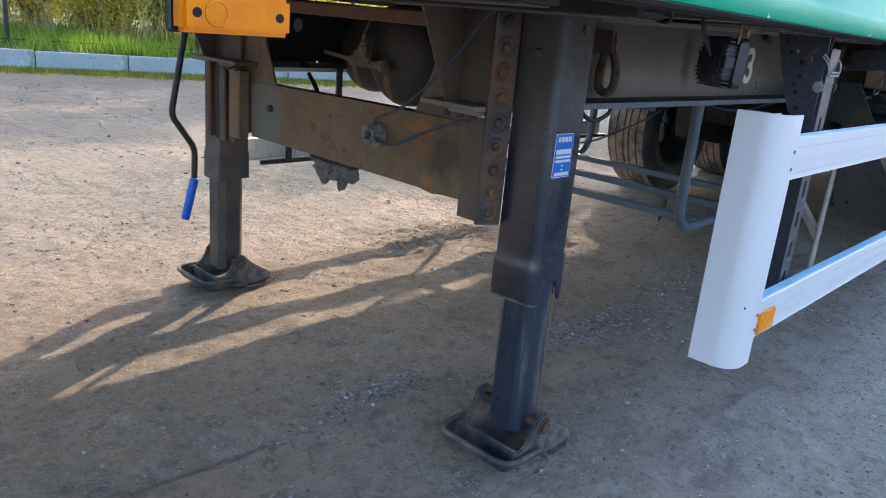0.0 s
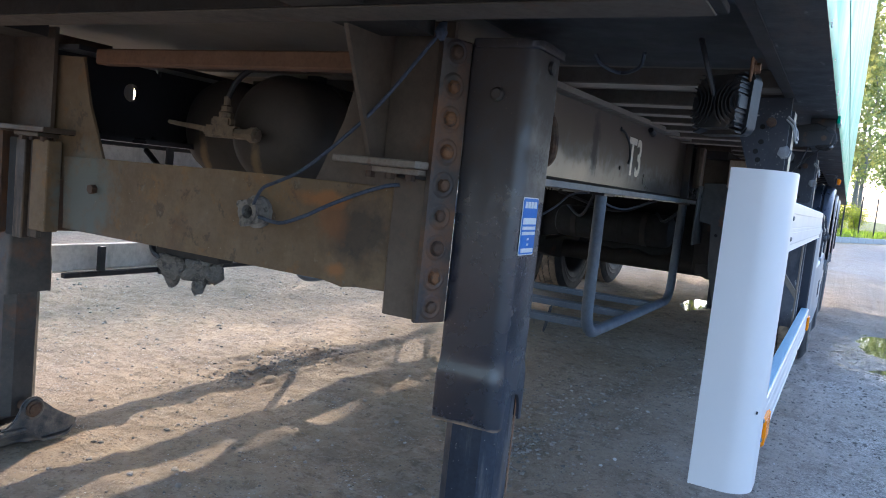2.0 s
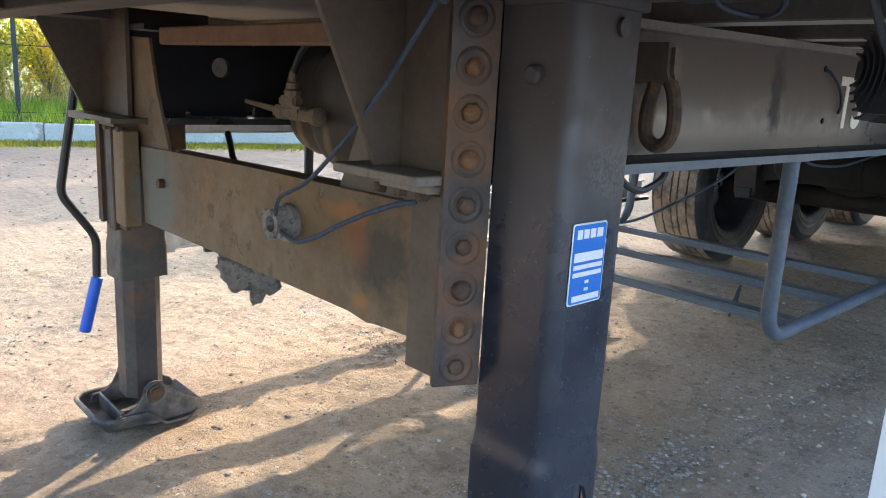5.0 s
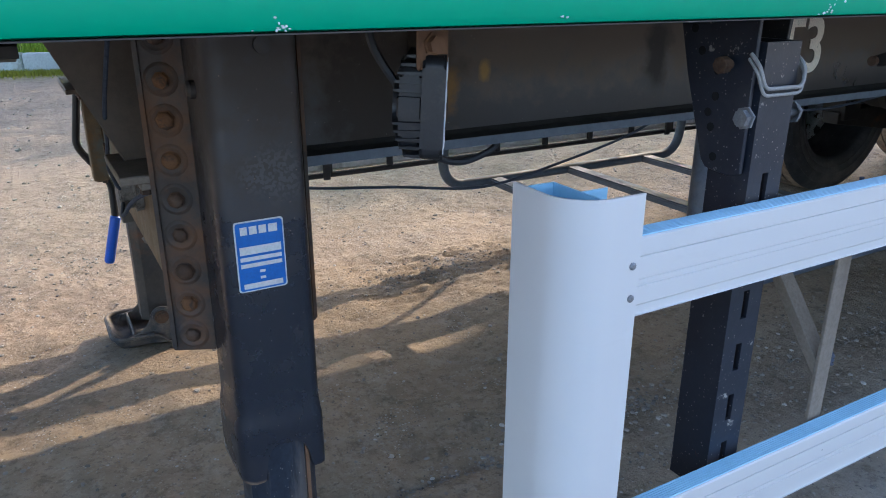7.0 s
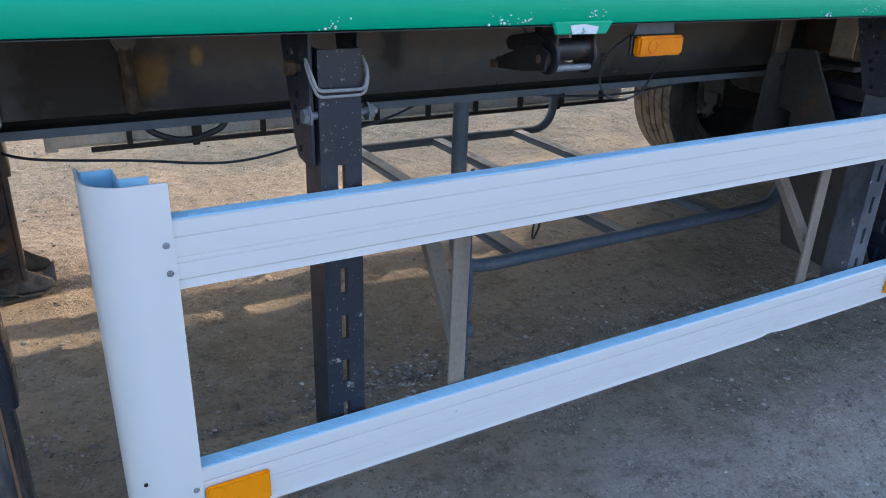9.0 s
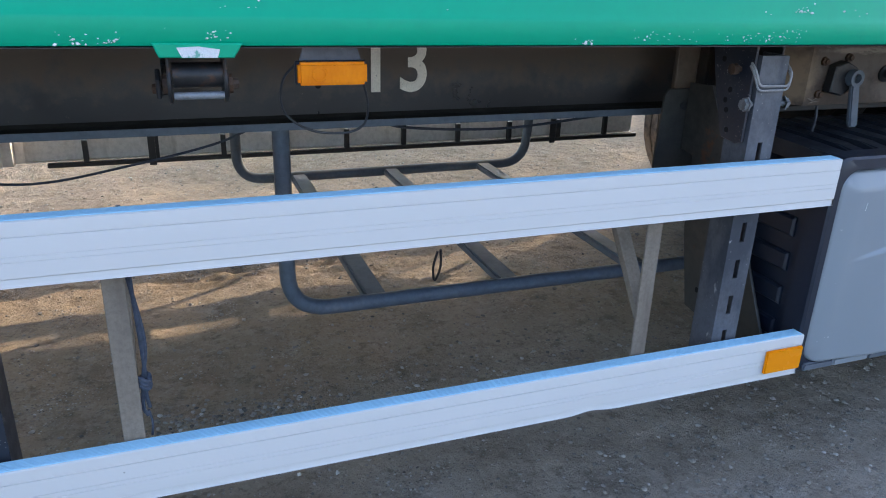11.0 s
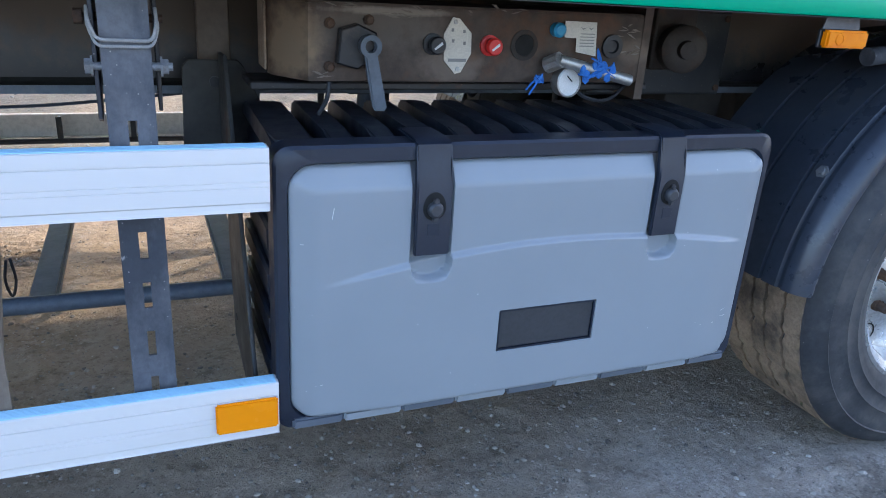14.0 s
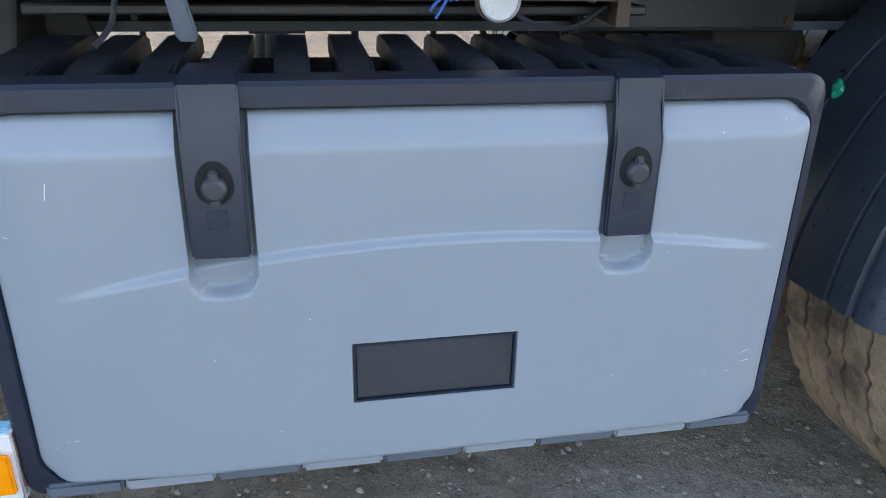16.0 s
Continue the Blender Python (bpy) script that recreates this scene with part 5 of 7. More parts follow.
        prism(bm, [(p.x, yy(p.y)) for p in (rim, rim + step, rim + step + nrm * 0.005, rim + nrm * 0.005)], "z", 0.640, 1.158, 0.0015)
        flange = part("mounting_flange", bm, "flange", leg, "rust-marked mounting flange with a row of bolts")
        for i, z in enumerate((1.135, 1.075, 1.015, 0.955, 0.894, 0.835, 0.777, 0.719, 0.664)):
            bm = B()
            axis = Vector((nrm.x, nrm.y if near else -nrm.y, 0))
            k = 0.90 + 0.035 * ((i * 5 + (3 if near else 1)) % 7)
            tilt = Vector((0, 0, 0.05 * math.sin(i * 2.3)))
            lathe(bm, (cx, yy(cy) + 0.0012 * math.sin(i * 4.1), z + 0.0015 * math.cos(i * 3.7)), axis + tilt, [(0.0140 * k, 0.0), (0.0140 * k, 0.0030), (0.0128 * k, 0.0034), (0.0125 * k, 0.0065), (0.0105 * k, 0.0090 * k), (0.006, 0.0112 * k), (0, 0.0115 * k)], 7 if i % 3 else 12)
            part("bolt", bm, "bolt_orange" if i in (1, 2, 3, 7) else "bolt", flange)
            bm = lathe(B(), (cx, yy(cy), z), axis, [(0.0265, -0.001), (0.0235, 0.0016), (0.0200, 0.0024), (0.0165, 0.0010), (0.012, 0.0006)], 16)
            part("boss", bm, "flange", flange)
    bm = B()
    lathe(bm, (1.441, yy(1.180), 1.068), (-1, 0, 0), [(0.013, -0.002), (0.013, 0.008), (0.009, 0.012), (0, 0.012)], 12)
    part("plug", bm, "leg", outer)
    bm = lathe(B(), (1.52, yy(1.115), 1.13), (0, out, 0), [(0.012, -0.002), (0.012, 0.006), (0, 0.008)], 12)
    part("plug", bm, "leg", outer)
    # rocking foot: a dished pan, two ears and a pin
    y0, y1 = 1.050, 1.306
    bm = B()
    nx, ny = 28, 22
    grid = {}
    for side in (0, 1):
        for i in range(nx + 1):
            for j in range(ny + 1):
                u, v = i / nx, j / ny
                x = 1.342 + 0.314 * u
                hw = (y1 - y0) / 2
                lead = x - 1.342
                round_in = 0.048 - math.sqrt(max(0.0, 0.048 ** 2 - max(0.0, 0.048 - lead) ** 2))
                hw -= round_in + 0.026 * max(0.0, (u - 0.72) / 0.28) ** 2
                y = (y0 + y1) / 2 + (v - 0.5) * 2 * hw
                edge = min(lead, (1 - abs(v - 0.5) * 2) * hw)
                rim = 0.044 * max(0.0, 1 - edge / 0.040) ** 1.6 * max(0.0, min(1.0, (0.60 - u) / 0.15))
                rim += max(0.0, (u - 0.86) / 0.14) ** 1.5 * 0.030
                grid[side, i, j] = bm.verts.new((x, yy(y), 0.004 + rim + 0.008 * (1 - side)))
    for i in range(nx):
        for j in range(ny):
            bm.faces.new([grid[0, a, b] for a, b in ((i, j), (i + 1, j), (i + 1, j + 1), (i, j + 1))])
            bm.faces.new([grid[1, a, b] for a, b in ((i, j + 1), (i + 1, j + 1), (i + 1, j), (i, j))])
    for i in range(nx):
        for j in (0, ny):
            bm.faces.new((grid[0, i, j], grid[0, i + 1, j], grid[1, i + 1, j], grid[1, i, j]))
    for j in range(ny):
        for i in (0, nx):
            bm.faces.new((grid[0, i, j], grid[0, i, j + 1], grid[1, i, j + 1], grid[1, i, j]))
    foot = part("foot", bm, "foot", leg, "dented dusty steel foot pan", angle=60)
    hw, mid = (y1 - y0) / 2, (y1 + y0) / 2
    lap = [(1.475, -hw)] + [(1.390 - 0.048 * math.sin(radians(a)), -hw + 0.048 - 0.048 * math.cos(radians(a))) for a in range(0, 91, 15)]
    lap += [(x, -y) for x, y in lap[::-1]]
    bm = tube(B(), [(x, yy(mid + y), 0.053) for x, y in lap], 0.0075, 8)
    part("rolled_rim", bm, "foot", foot)
    for y in (1.068, 1.277):
        bm = B()
        arc = [(1.508 + 0.037 * math.cos(radians(a)), 0.105 + 0.037 * math.sin(radians(a))) for a in range(160, 10, -18)]
        prism(bm, [(1.385, 0.03), (1.395, 0.054), (1.435, 0.058), (1.458, 0.075), (1.471, 0.098)] + arc + [(1.575, 0.088), (1.64, 0.052), (1.656, 0.016), (1.5, 0.006)], "y", yy(y), yy(y + 0.011), 0.003, 2)
        part("ear", bm, "foot", foot)
    bm = B()
    cyl(bm, (1.508, yy(1.062), 0.105), (1.508, yy(1.294), 0.105), 0.015, 14)
    lathe(bm, (1.508, yy(1.068), 0.105), (0, -1 if near else 1, 0), [(0.024, -0.001), (0.024, 0.004), (0.017, 0.005), (0.017, 0.011), (0, 0.012)], 16)
    lathe(bm, (1.508, yy(1.288), 0.105), (0, 1 if near else -1, 0), [(0.024, -0.001), (0.024, 0.004), (0.017, 0.005), (0.017, 0.011), (0, 0.012)], 16)
    part("pin", bm, "bolt", foot)
    for y, way in ((1.068, -1), (1.288, 1)):
        bm = lathe(B(), (1.508, yy(y), 0.105), (0, way if near else -way, 0), [(0.033, -0.001), (0.033, 0.002), (0.0295, 0.004), (0.026, 0.002), (0.0255, -0.001)], 20)
        part("pin_collar", bm, "foot", foot)
    bm = box(B(), 1.410, 1.418, yy(1.082), yy(1.274), 0.010, 0.058, 0.002)
    part("pan_rib", bm, "foot", foot)
    def corners(x0, x1, z0, z1, ya, yb, r=0.0045):
        pts = []
        for x, z, a0 in ((x1 - r, z1 - r, 0), (x0 + r, z1 - r, 90), (x0 + r, z0 + r, 180), (x1 - r, z0 + r, 270)):
            pts += [(x + r * math.cos(radians(a0 + 22.5 * j)), z + r * math.sin(radians(a0 + 22.5 * j))) for j in range(5)]
        return prism(B(), pts, "y", ya, yb)

    if near:
        bm = corners(1.4585, 1.531, 0.780, 0.888, 1.1140, 1.1149)
        part("sticker_border", bm, "white", outer)
        bm = corners(1.4605, 1.529, 0.782, 0.886, 1.1132, 1.1141)
        sticker = part("sticker", bm, "label_blue", outer, "blue maker's sticker with white print")
        bm = B()
        for x0, x1, z0, z1 in ((1.467, 1.477, 0.868, 0.880), (1.480, 1.491, 0.868, 0.880), (1.494, 1.505, 0.868, 0.880), (1.508, 1.521, 0.868, 0.880), (1.464, 1.525, 0.838, 0.850),
                               (1.464, 1.525, 0.828, 0.834), (1.464, 1.525, 0.818, 0.824), (1.491, 1.499, 0.808, 0.812), (1.491, 1.499, 0.798, 0.802), (1.466, 1.524, 0.785, 0.793)):
            box(bm, x0, x1, 1.1124, 1.1131, z0, z1)
        part("print", bm, "white", sticker)
    else:
        pts = rounded([(1.401, 2.715, 1.05), (1.401, 2.80, 1.05), (1.401, 2.835, 1.05), (1.343, 2.865, 0.68), (1.433, 2.85, 0.545), (1.429, 2.85, 0.42)], 0.03)
        bm = tube(B(), pts, 0.0125, 10)
        crank = part("crank_handle", bm, "black", leg, "black cranked winding handle hanging down")
        bm = B()
        box(bm, 1.386, 1.416, 2.80, 2.84, 1.03, 1.085, 0.004)
        part("crank_joint", bm, "under", crank)
        bm = B()
        lathe(bm, (1.431, 2.85, 0.425), Vector((-0.045, 0, -0.17)), [(0.013, 0), (0.0175, 0.004), (0.0175, 0.168), (0.014, 0.175), (0, 0.175)], 14)
        part("grip", bm, "blue", crank, "bright blue plastic grip")
    return leg


build_leg(True)
far_leg = build_leg(False)
far_leg.location.x += 0.019


# ---- aluminium side guards ----
RAIL = [(0.0, 0.0), (0.003, -0.001), (0.0035, 0.012), (0.0005, 0.015), (0.0, 0.0385), (0.0013, 0.0390), (0.0013, 0.0402), (0.0, 0.0407), (0.0, 0.0470), (0.0013, 0.0475), (0.0013, 0.0487), (0.0, 0.0492),
        (0.0, 0.0760), (0.0022, 0.0766), (0.0022, 0.0782), (0.0, 0.0788), (0.0, 0.099), (0.002, 0.1005), (0.030, 0.1005), (0.030, 0.097), (0.008, 0.097), (0.008, 0.004), (0.026, 0.004), (0.026, 0.0)]


def build_guard(near):
    yy = (lambda y: y) if near else far
    g = thing("side_guard", (2.7, yy(0.72), 0.42), "white aluminium side guard with two rails and a rounded corner post", "side guard", "side guards")
    for z0, x0, x1 in ((0.8315, 1.800, 3.705), (0.4220, 1.800, 3.712)):
        x1 = x1 if near else 4.85
        pts = [(yy(0.693 + d), z0 + h) for d, h in RAIL]
        bm = prism(B(), pts, "x", x0, x1)
        if z0 < 0.6 and near:
            # a knock has bent the lower lip
            for k in range(15):
                bmesh.ops.bisect_plane(bm, geom=bm.verts[:] + bm.edges[:] + bm.faces[:], plane_co=(3.07 + 0.0143 * k, 0, 0), plane_no=(1, 0, 0))
            for v in bm.verts:
                w = math.exp(-((v.co.x - 3.17) / 0.034) ** 2) * max(0.0, min(1.0, (0.475 - v.co.z) / 0.045))
                v.co.z += 0.0035 * w
                v.co.y += 0.003 * w
        rail = part("rail", bm, "alu" if near else "alu_lifted", g)
        bm = B()
        comb = [(0.723, 0.1008), (0.696, 0.1008)]
        for k in range(7):
            comb += [(0.6965 + k * 0.0038, 0.1012), (0.6970 + k * 0.0038, 0.1024), (0.6992 + k * 0.0038, 0.1024), (0.6996 + k * 0.0038, 0.1012)]
        prism(bm, [(yy(y), z0 + h) for y, h in comb], "x", x0 + 0.004, x1 - 0.004)
        part("ribbed_top", bm, "alutop" if near else "alu_lifted", rail, "ribbed bare metal top edge")
    # corner post: an open extrusion with a rounded corner
    foot = 0.356 if near else 0.424
    out, inn = [], []
    for j in range(13):
        a = radians(180 + 90 * j / 12)
        out.append((1.776 + 0.056 * math.cos(a), yy(0.746 + 0.056 * math.sin(a))))
        inn.append((1.776 + 0.053 * math.cos(a), yy(0.746 + 0.053 * math.sin(a))))
    out = [(1.720, yy(0.805))] + out + [(1.822, yy(0.690))]
    inn = [(1.7232, yy(0.805))] + inn + [(1.822, yy(0.6932))]
    bm = B()
    lo_o, hi_o, lo_i, hi_i = ([bm.verts.new((x, y, z)) for x, y in pts] for pts, z in ((out, foot), (out, 0.986), (inn, foot), (inn, 0.986)))
    for k in range(len(out) - 1):
        bm.faces.new((lo_o[k], lo_o[k + 1], hi_o[k + 1], hi_o[k]))
        bm.faces.new((lo_i[k], hi_i[k], hi_i[k + 1], lo_i[k + 1]))
        bm.faces.new((hi_o[k], hi_o[k + 1], hi_i[k + 1], hi_i[k]))
        bm.faces.new((lo_o[k], lo_i[k], lo_i[k + 1], lo_o[k + 1]))
    for k in (0, len(out) - 1):
        bm.faces.new((lo_o[k], hi_o[k], hi_i[k], lo_i[k]))
    post = part("corner_post", bm, "alu" if near else "alu_lifted", g, "white rounded corner post")
    bm = B()
    box(bm, 1.724, 1.7265, yy(0.80), yy(0.735), foot + 0.004, 0.984)
    prism(bm, [(1.727, yy(0.786)), (1.765, yy(0.786)), (1.765, yy(0.735)), (1.805, yy(0.735)), (1.805, yy(0.7375)), (1.7675, yy(0.7375)), (1.7675, yy(0.7885)), (1.727, yy(0.7885))], "z", foot + 0.004, 0.984)
    box(bm, 1.764, 1.767, yy(0.693), yy(0.735), foot + 0.004, 0.984)
    part("inner_web", bm, "alutop" if near else "alu_lifted", post, "bare inner webs of the extrusion")
    for x, z in ((1.811, 0.900), (1.812, 0.859), (1.811, 0.49), (1.812, 0.45)):
        bm = lathe(B(), (x, yy(0.690), z), (0, -1 if near else 1, 0), [(0.0048, -0.001), (0.0048, 0.0015), (0.003, 0.003), (0, 0.003)], 10)
        part("screw", bm, "dull_zinc", post)
    bm = B()
    cyl(bm, (1.742, yy(0.6999), 0.52), (1.742, yy(0.6975), 0.52), 0.003, 8)
    part("dark_speck", bm, "hollow", post)
    # slotted support arms
    for x0 in (2.046, 3.484) if near else ():
        bm = B()
        slots = (0.946, 0.775, 0.691, 0.606, 0.523)
        edges = [0.462]
        for z in sorted(slots):
            edges += [z - 0.022, z + 0.022]
        edges.append(1.138)
        for k in range(0, len(edges) - 1):
            z0, z1 = edges[k], edges[k + 1]
            if k % 2 == 0:
                box(bm, x0, x0 + 0.066, yy(0.732), yy(0.737), z0, z1)
            else:
                box(bm, x0, x0 + 0.027, yy(0.732), yy(0.737), z0, z1)
                box(bm, x0 + 0.039, x0 + 0.066, yy(0.732), yy(0.737), z0, z1)
        box(bm, x0, x0 + 0.005, yy(0.737), yy(0.80), 0.462, 1.138)
        box(bm, x0 + 0.061, x0 + 0.066, yy(0.737), yy(0.80), 0.462, 1.138)
        bmesh.ops.remove_doubles(bm, verts=bm.verts, dist=0.0001)
        arm = part("support_arm", bm, "galv" if x0 > 3 else "arm", g, "scuffed slotted steel channel")
        bm = prism(B(), [(yy(0.7385), 1.166), (yy(0.868), 1.166), (yy(0.845), 1.09), (yy(0.806), 0.978), (yy(0.797), 0.968), (yy(0.757), 0.963), (yy(0.7385), 0.97)], "x", x0 - 0.011, x0 - 0.005, 0.001)
        part("bracket_plate", bm, "arm", arm, "black bracket plate with a row of holes")
        for y, z in ((0.794, 1.099), (0.793, 1.065), (0.824, 1.122), (0.802, 1.043), (0.795, 1.024), (0.785, 0.985), (0.84, 1.15)):
            bm = cyl(B(), (x0 - 0.0118, yy(y), z), (x0 - 0.0105, yy(y), z), 0.006, 10)
            part("plate_hole", bm, "hollow", arm)
        bm = prism(B(), [(yy(0.757), 1.166), (yy(0.85), 1.166), (yy(0.80), 0.985), (yy(0.77), 0.975)], "x", x0 + 0.0715, x0 + 0.0775, 0.001)
        part("bracket_plate", bm, "frame", arm)
        bm = B()
        cyl(bm, (x0 - 0.018, yy(0.741), 1.044), (x0 + 0.094, yy(0.741), 1.044), 0.006, 10)
        lathe(bm, (x0 - 0.011, yy(0.741), 1.044), (-1, 0, 0), [(0.0155, 0), (0.0155, 0.003), (0.0115, 0.003), (0.0115, 0.011), (0, 0.012)], 6)
        lathe(bm, (x0 + 0.077, yy(0.741), 1.044), (1, 0, 0), [(0.0155, 0), (0.0155, 0.003), (0.0115, 0.003), (0.0115, 0.011), (0, 0.012)], 6)
        part("through_bolt", bm, "dull_zinc", arm)
        bm = B()
        cyl(bm, (x0 - 0.03, yy(0.775), 1.108), (x0 + 0.085, yy(0.775), 1.108), 0.006, 10)
        lathe(bm, (x0 - 0.02, yy(0.775), 1.108), (-1, 0, 0), [(0.011, 0), (0.011, 0.012), (0, 0.013)], 8)
        part("hinge_pin", bm, "bolt", arm)
        bm = tube(B(), rounded([(x0 - 0.013, yy(0.744), 1.124), (x0 - 0.013, yy(0.728), 1.110), (x0 - 0.004, yy(0.7235), 1.082), (x0 + 0.069, yy(0.7235), 1.081), (x0 + 0.076, yy(0.728), 1.106), (x0 + 0.075, yy(0.748), 1.124)], 0.010, 5), 0.0026, 8)
        tube(bm, rounded([(x0 - 0.013, yy(0.746), 1.118), (x0 - 0.014, yy(0.730), 1.103), (x0 - 0.004, yy(0.7245), 1.073), (x0 + 0.069, yy(0.7245), 1.073), (x0 + 0.078, yy(0.730), 1.099), (x0 + 0.075, yy(0.750), 1.118)], 0.010, 5), 0.0022, 8)
        part("spring_clip", bm, "clip", arm, "bent white wire clip")
    # flat bars between the rails, with a sloping brace behind
    for x0 in (2.280, 3.274) if near else ():
        bm = box(B(), x0, x0 + 0.034, yy(0.729), yy(0.735), 0.43, 0.925, 0.001)
        bar = part("tie_strap", bm, "strap", g, "weathered grey flat bar")
        bm = B()
        pts = [(0.7355, 0.600), (0.870, 0.780), (0.874, 0.800), (0.862, 0.800), (0.7355, 0.630)]
        prism(bm, [(yy(y), z) for y, z in pts], "x", x0 + 0.001, x0 + 0.033, 0.001)
        part("brace", bm, "strap", bar)
    if near:
        bm = box(B(), 3.606, 3.709, 0.684, 0.6925, 0.441, 0.4985, 0.003, 2)
        part("reflector", bm, "amber_solid", g, "orange rectangular reflector")
        bm = box(B(), 1.824, 1.925, 0.684, 0.6925, 0.432, 0.4895, 0.003, 2)
        part("reflector", bm, "amber_solid", g, "orange rectangular reflector")


build_guard(True)
build_guard(False)


def build_cord():
    bm = tube(B(), curve([(2.318, 0.741, 0.93), (2.321, 0.742, 0.80), (2.325, 0.744, 0.66), (2.323, 0.742, 0.60), (2.326, 0.745, 0.57)], 6), 0.0035, 6)
    tube(bm, curve([(2.316, 0.744, 0.82), (2.330, 0.746, 0.70), (2.322, 0.744, 0.63), (2.316, 0.743, 0.575), (2.322, 0.744, 0.555)], 6), 0.0035, 6)
    for k in range(3):
        ring = [(2.322 + 0.009 * math.cos(a), 0.743 + 0.009 * math.sin(a), 0.628 - k * 0.007 + 0.004 * math.sin(a * 2)) for a in np.linspace(0, math.tau, 14)]
        tube(bm, ring, 0.0042, 6)
    tube(bm, curve([(2.323, 0.744, 0.565), (2.327, 0.744, 0.54), (2.324, 0.744, 0.515)], 4), 0.0022, 5)
    alone("knotted_cord", bm, "rope", "dark blue-grey knotted cord hanging beside the flat bar", "cord")


build_cord()


# ---- black ladder-like rack along the far side ----
def build_far_rack():
    g = thing("hanging_ladder", (3.4, 3.05, 0.42), "thin black steel ladder hung on edge along the far side", "ladder")
    bm = B()
    box(bm, 1.89, 4.85, 3.045, 3.068, 0.406, 0.426, 0.003)
    part("rail", bm, "black", g)
    bm = box(B(), 1.89, 4.85, 3.045, 3.068, 0.905, 0.925, 0.003)
    part("rail", bm, "black", g)
    for k in range(10):
        x = 2.045 + k * 0.2888
        bm = box(B(), x - 0.011, x + 0.011, 3.046, 3.067, 0.426, 0.905 if k in (1, 5, 9) else 0.52)
        part("rung", bm, "black", g)
    for x in (2.3, 4.3):
        bm = box(B(), x, x + 0.03, 3.03, 3.044, 0.40, 1.16, 0.002)
        part("hook", bm, "black", g)


build_far_rack()


# ---- tube rack under the chassis ----
def build_tube_rack():
    g = thing("tube_rack", (3.3, 1.95, 0.42), "blue-grey painted tube rack hung under the chassis", "rack")
    for y, x0, x1, top in ((1.332, 2.647, 4.0, 0.917), (2.60, 2.64, 3.93, 0.917)):
        pts = rounded([(x0, y, top), (x0, y, 0.428), (x1, y, 0.428), (x1 + 0.04, y, top)], 0.11, 8)
        bm = tube(B(), pts, 0.0205, 14)
        loop = part("side_tube", bm, "tube", g)
        for x in (x0, x1 + 0.04):
            part("foot_plate", box(B(), x - 0.05, x + 0.05, y - 0.025, y + 0.025, 0.908, 0.9165), "web", loop)
    for x in (2.885, 3.285, 3.72):
        bm = box(B(), x - 0.031, x + 0.031, 1.345, 2.59, 0.412, 0.440, 0.006, 2)
        part("cross_tube", bm, "tube", g)
    bm = B()
    for x in (3.29,):
        tube(bm, curve([(x - 0.12, 1.65, 0.42), (x - 0.13, 1.66, 0.36), (x - 0.12, 1.67, 0.31), (x - 0.105, 1.66, 0.36), (x - 0.11, 1.65, 0.425)], 5), 0.004, 6)
    part("wire_loop", bm, "wire", g)


build_tube_rack()


# ---- air tanks ----
def build_tank(x, y, z, r, length):
    g = thing("air_tank", (x, y, z), "dusty dark cylindrical air tank with a brass drain valve", "air tank", "air tanks")
    bm = lathe(B(), (x, y, z), (1, 0, 0), [(0, 0), (r * 0.35, 0.004), (r * 0.65, 0.016), (r * 0.87, 0.04), (r * 0.98, 0.07), (r, 0.085), (r, length - 0.08), (r * 0.9, length - 0.04), (r * 0.5, length - 0.008), (0, length)], 36)
    body = part("shell", bm, "tank", g)
    bm = lathe(B(), (x + 0.2, y, z), (1, 0, 0), [(r + 0.001, 0), (r + 0.004, 0.001), (r + 0.004, 0.035), (r + 0.001, 0.036)], 36)
    part("band", bm, "under", body)
    bm = box(B(), x + 0.2, x + 0.235, y - 0.02, y + 0.02, z + r, 1.155)
    part("hanger", bm, "under", body)


build_tank(1.66, 1.955, 0.985, 0.152, 0.75)
build_tank(1.80, 2.293, 0.99, 0.150, 0.75)


def build_tank_valve():
    g = thing("tank_valve", (1.63, 2.05, 1.0), "dirty brass drain valve with hose between the air tanks", "valve")
    bm = B()
    box(bm, 1.606, 1.636, 1.985, 2.10, 0.953, 0.984, 0.006, 2)
    box(bm, 1.608, 1.634, 2.008, 2.076, 0.982, 1.006, 0.005, 2)
    body = part("body", bm, "brass", g)
    bm = lathe(B(), (1.62, 2.032, 1.005), (0, 0, 1), [(0.0, 0), (0.019, 0), (0.020, 0.012), (0.015, 0.016), (0.015, 0.028), (0.009, 0.032), (0.009, 0.054), (0, 0.054)], 10)
    part("riser", bm, "brass", body)
    bm = lathe(B(), (1.62, 1.99, 0.966), (0, -1, 0), [(0.0, 0), (0.014, 0), (0.014, 0.045), (0.020, 0.047), (0.020, 0.066), (0.012, 0.068), (0.012, 0.074), (0, 0.074)], 8)
    part("outlet_nut", bm, "brass", body)
    bm = prism(B(), [(2.09, 0.962), (2.125, 0.968), (2.236, 0.979), (2.243, 0.985), (2.236, 0.990), (2.12, 0.981), (2.09, 0.978)], "x", 1.613, 1.628, 0.002)
    part("lever", bm, "brass", g)
    bm = tube(B(), curve([(1.62, 2.032, 1.05), (1.628, 2.012, 1.10), (1.64, 1.97, 1.135), (1.66, 1.91, 1.15), (1.75, 1.88, 1.152)], 6), 0.0075, 8)
    part("hose", bm, "black", g)


build_tank_valve()


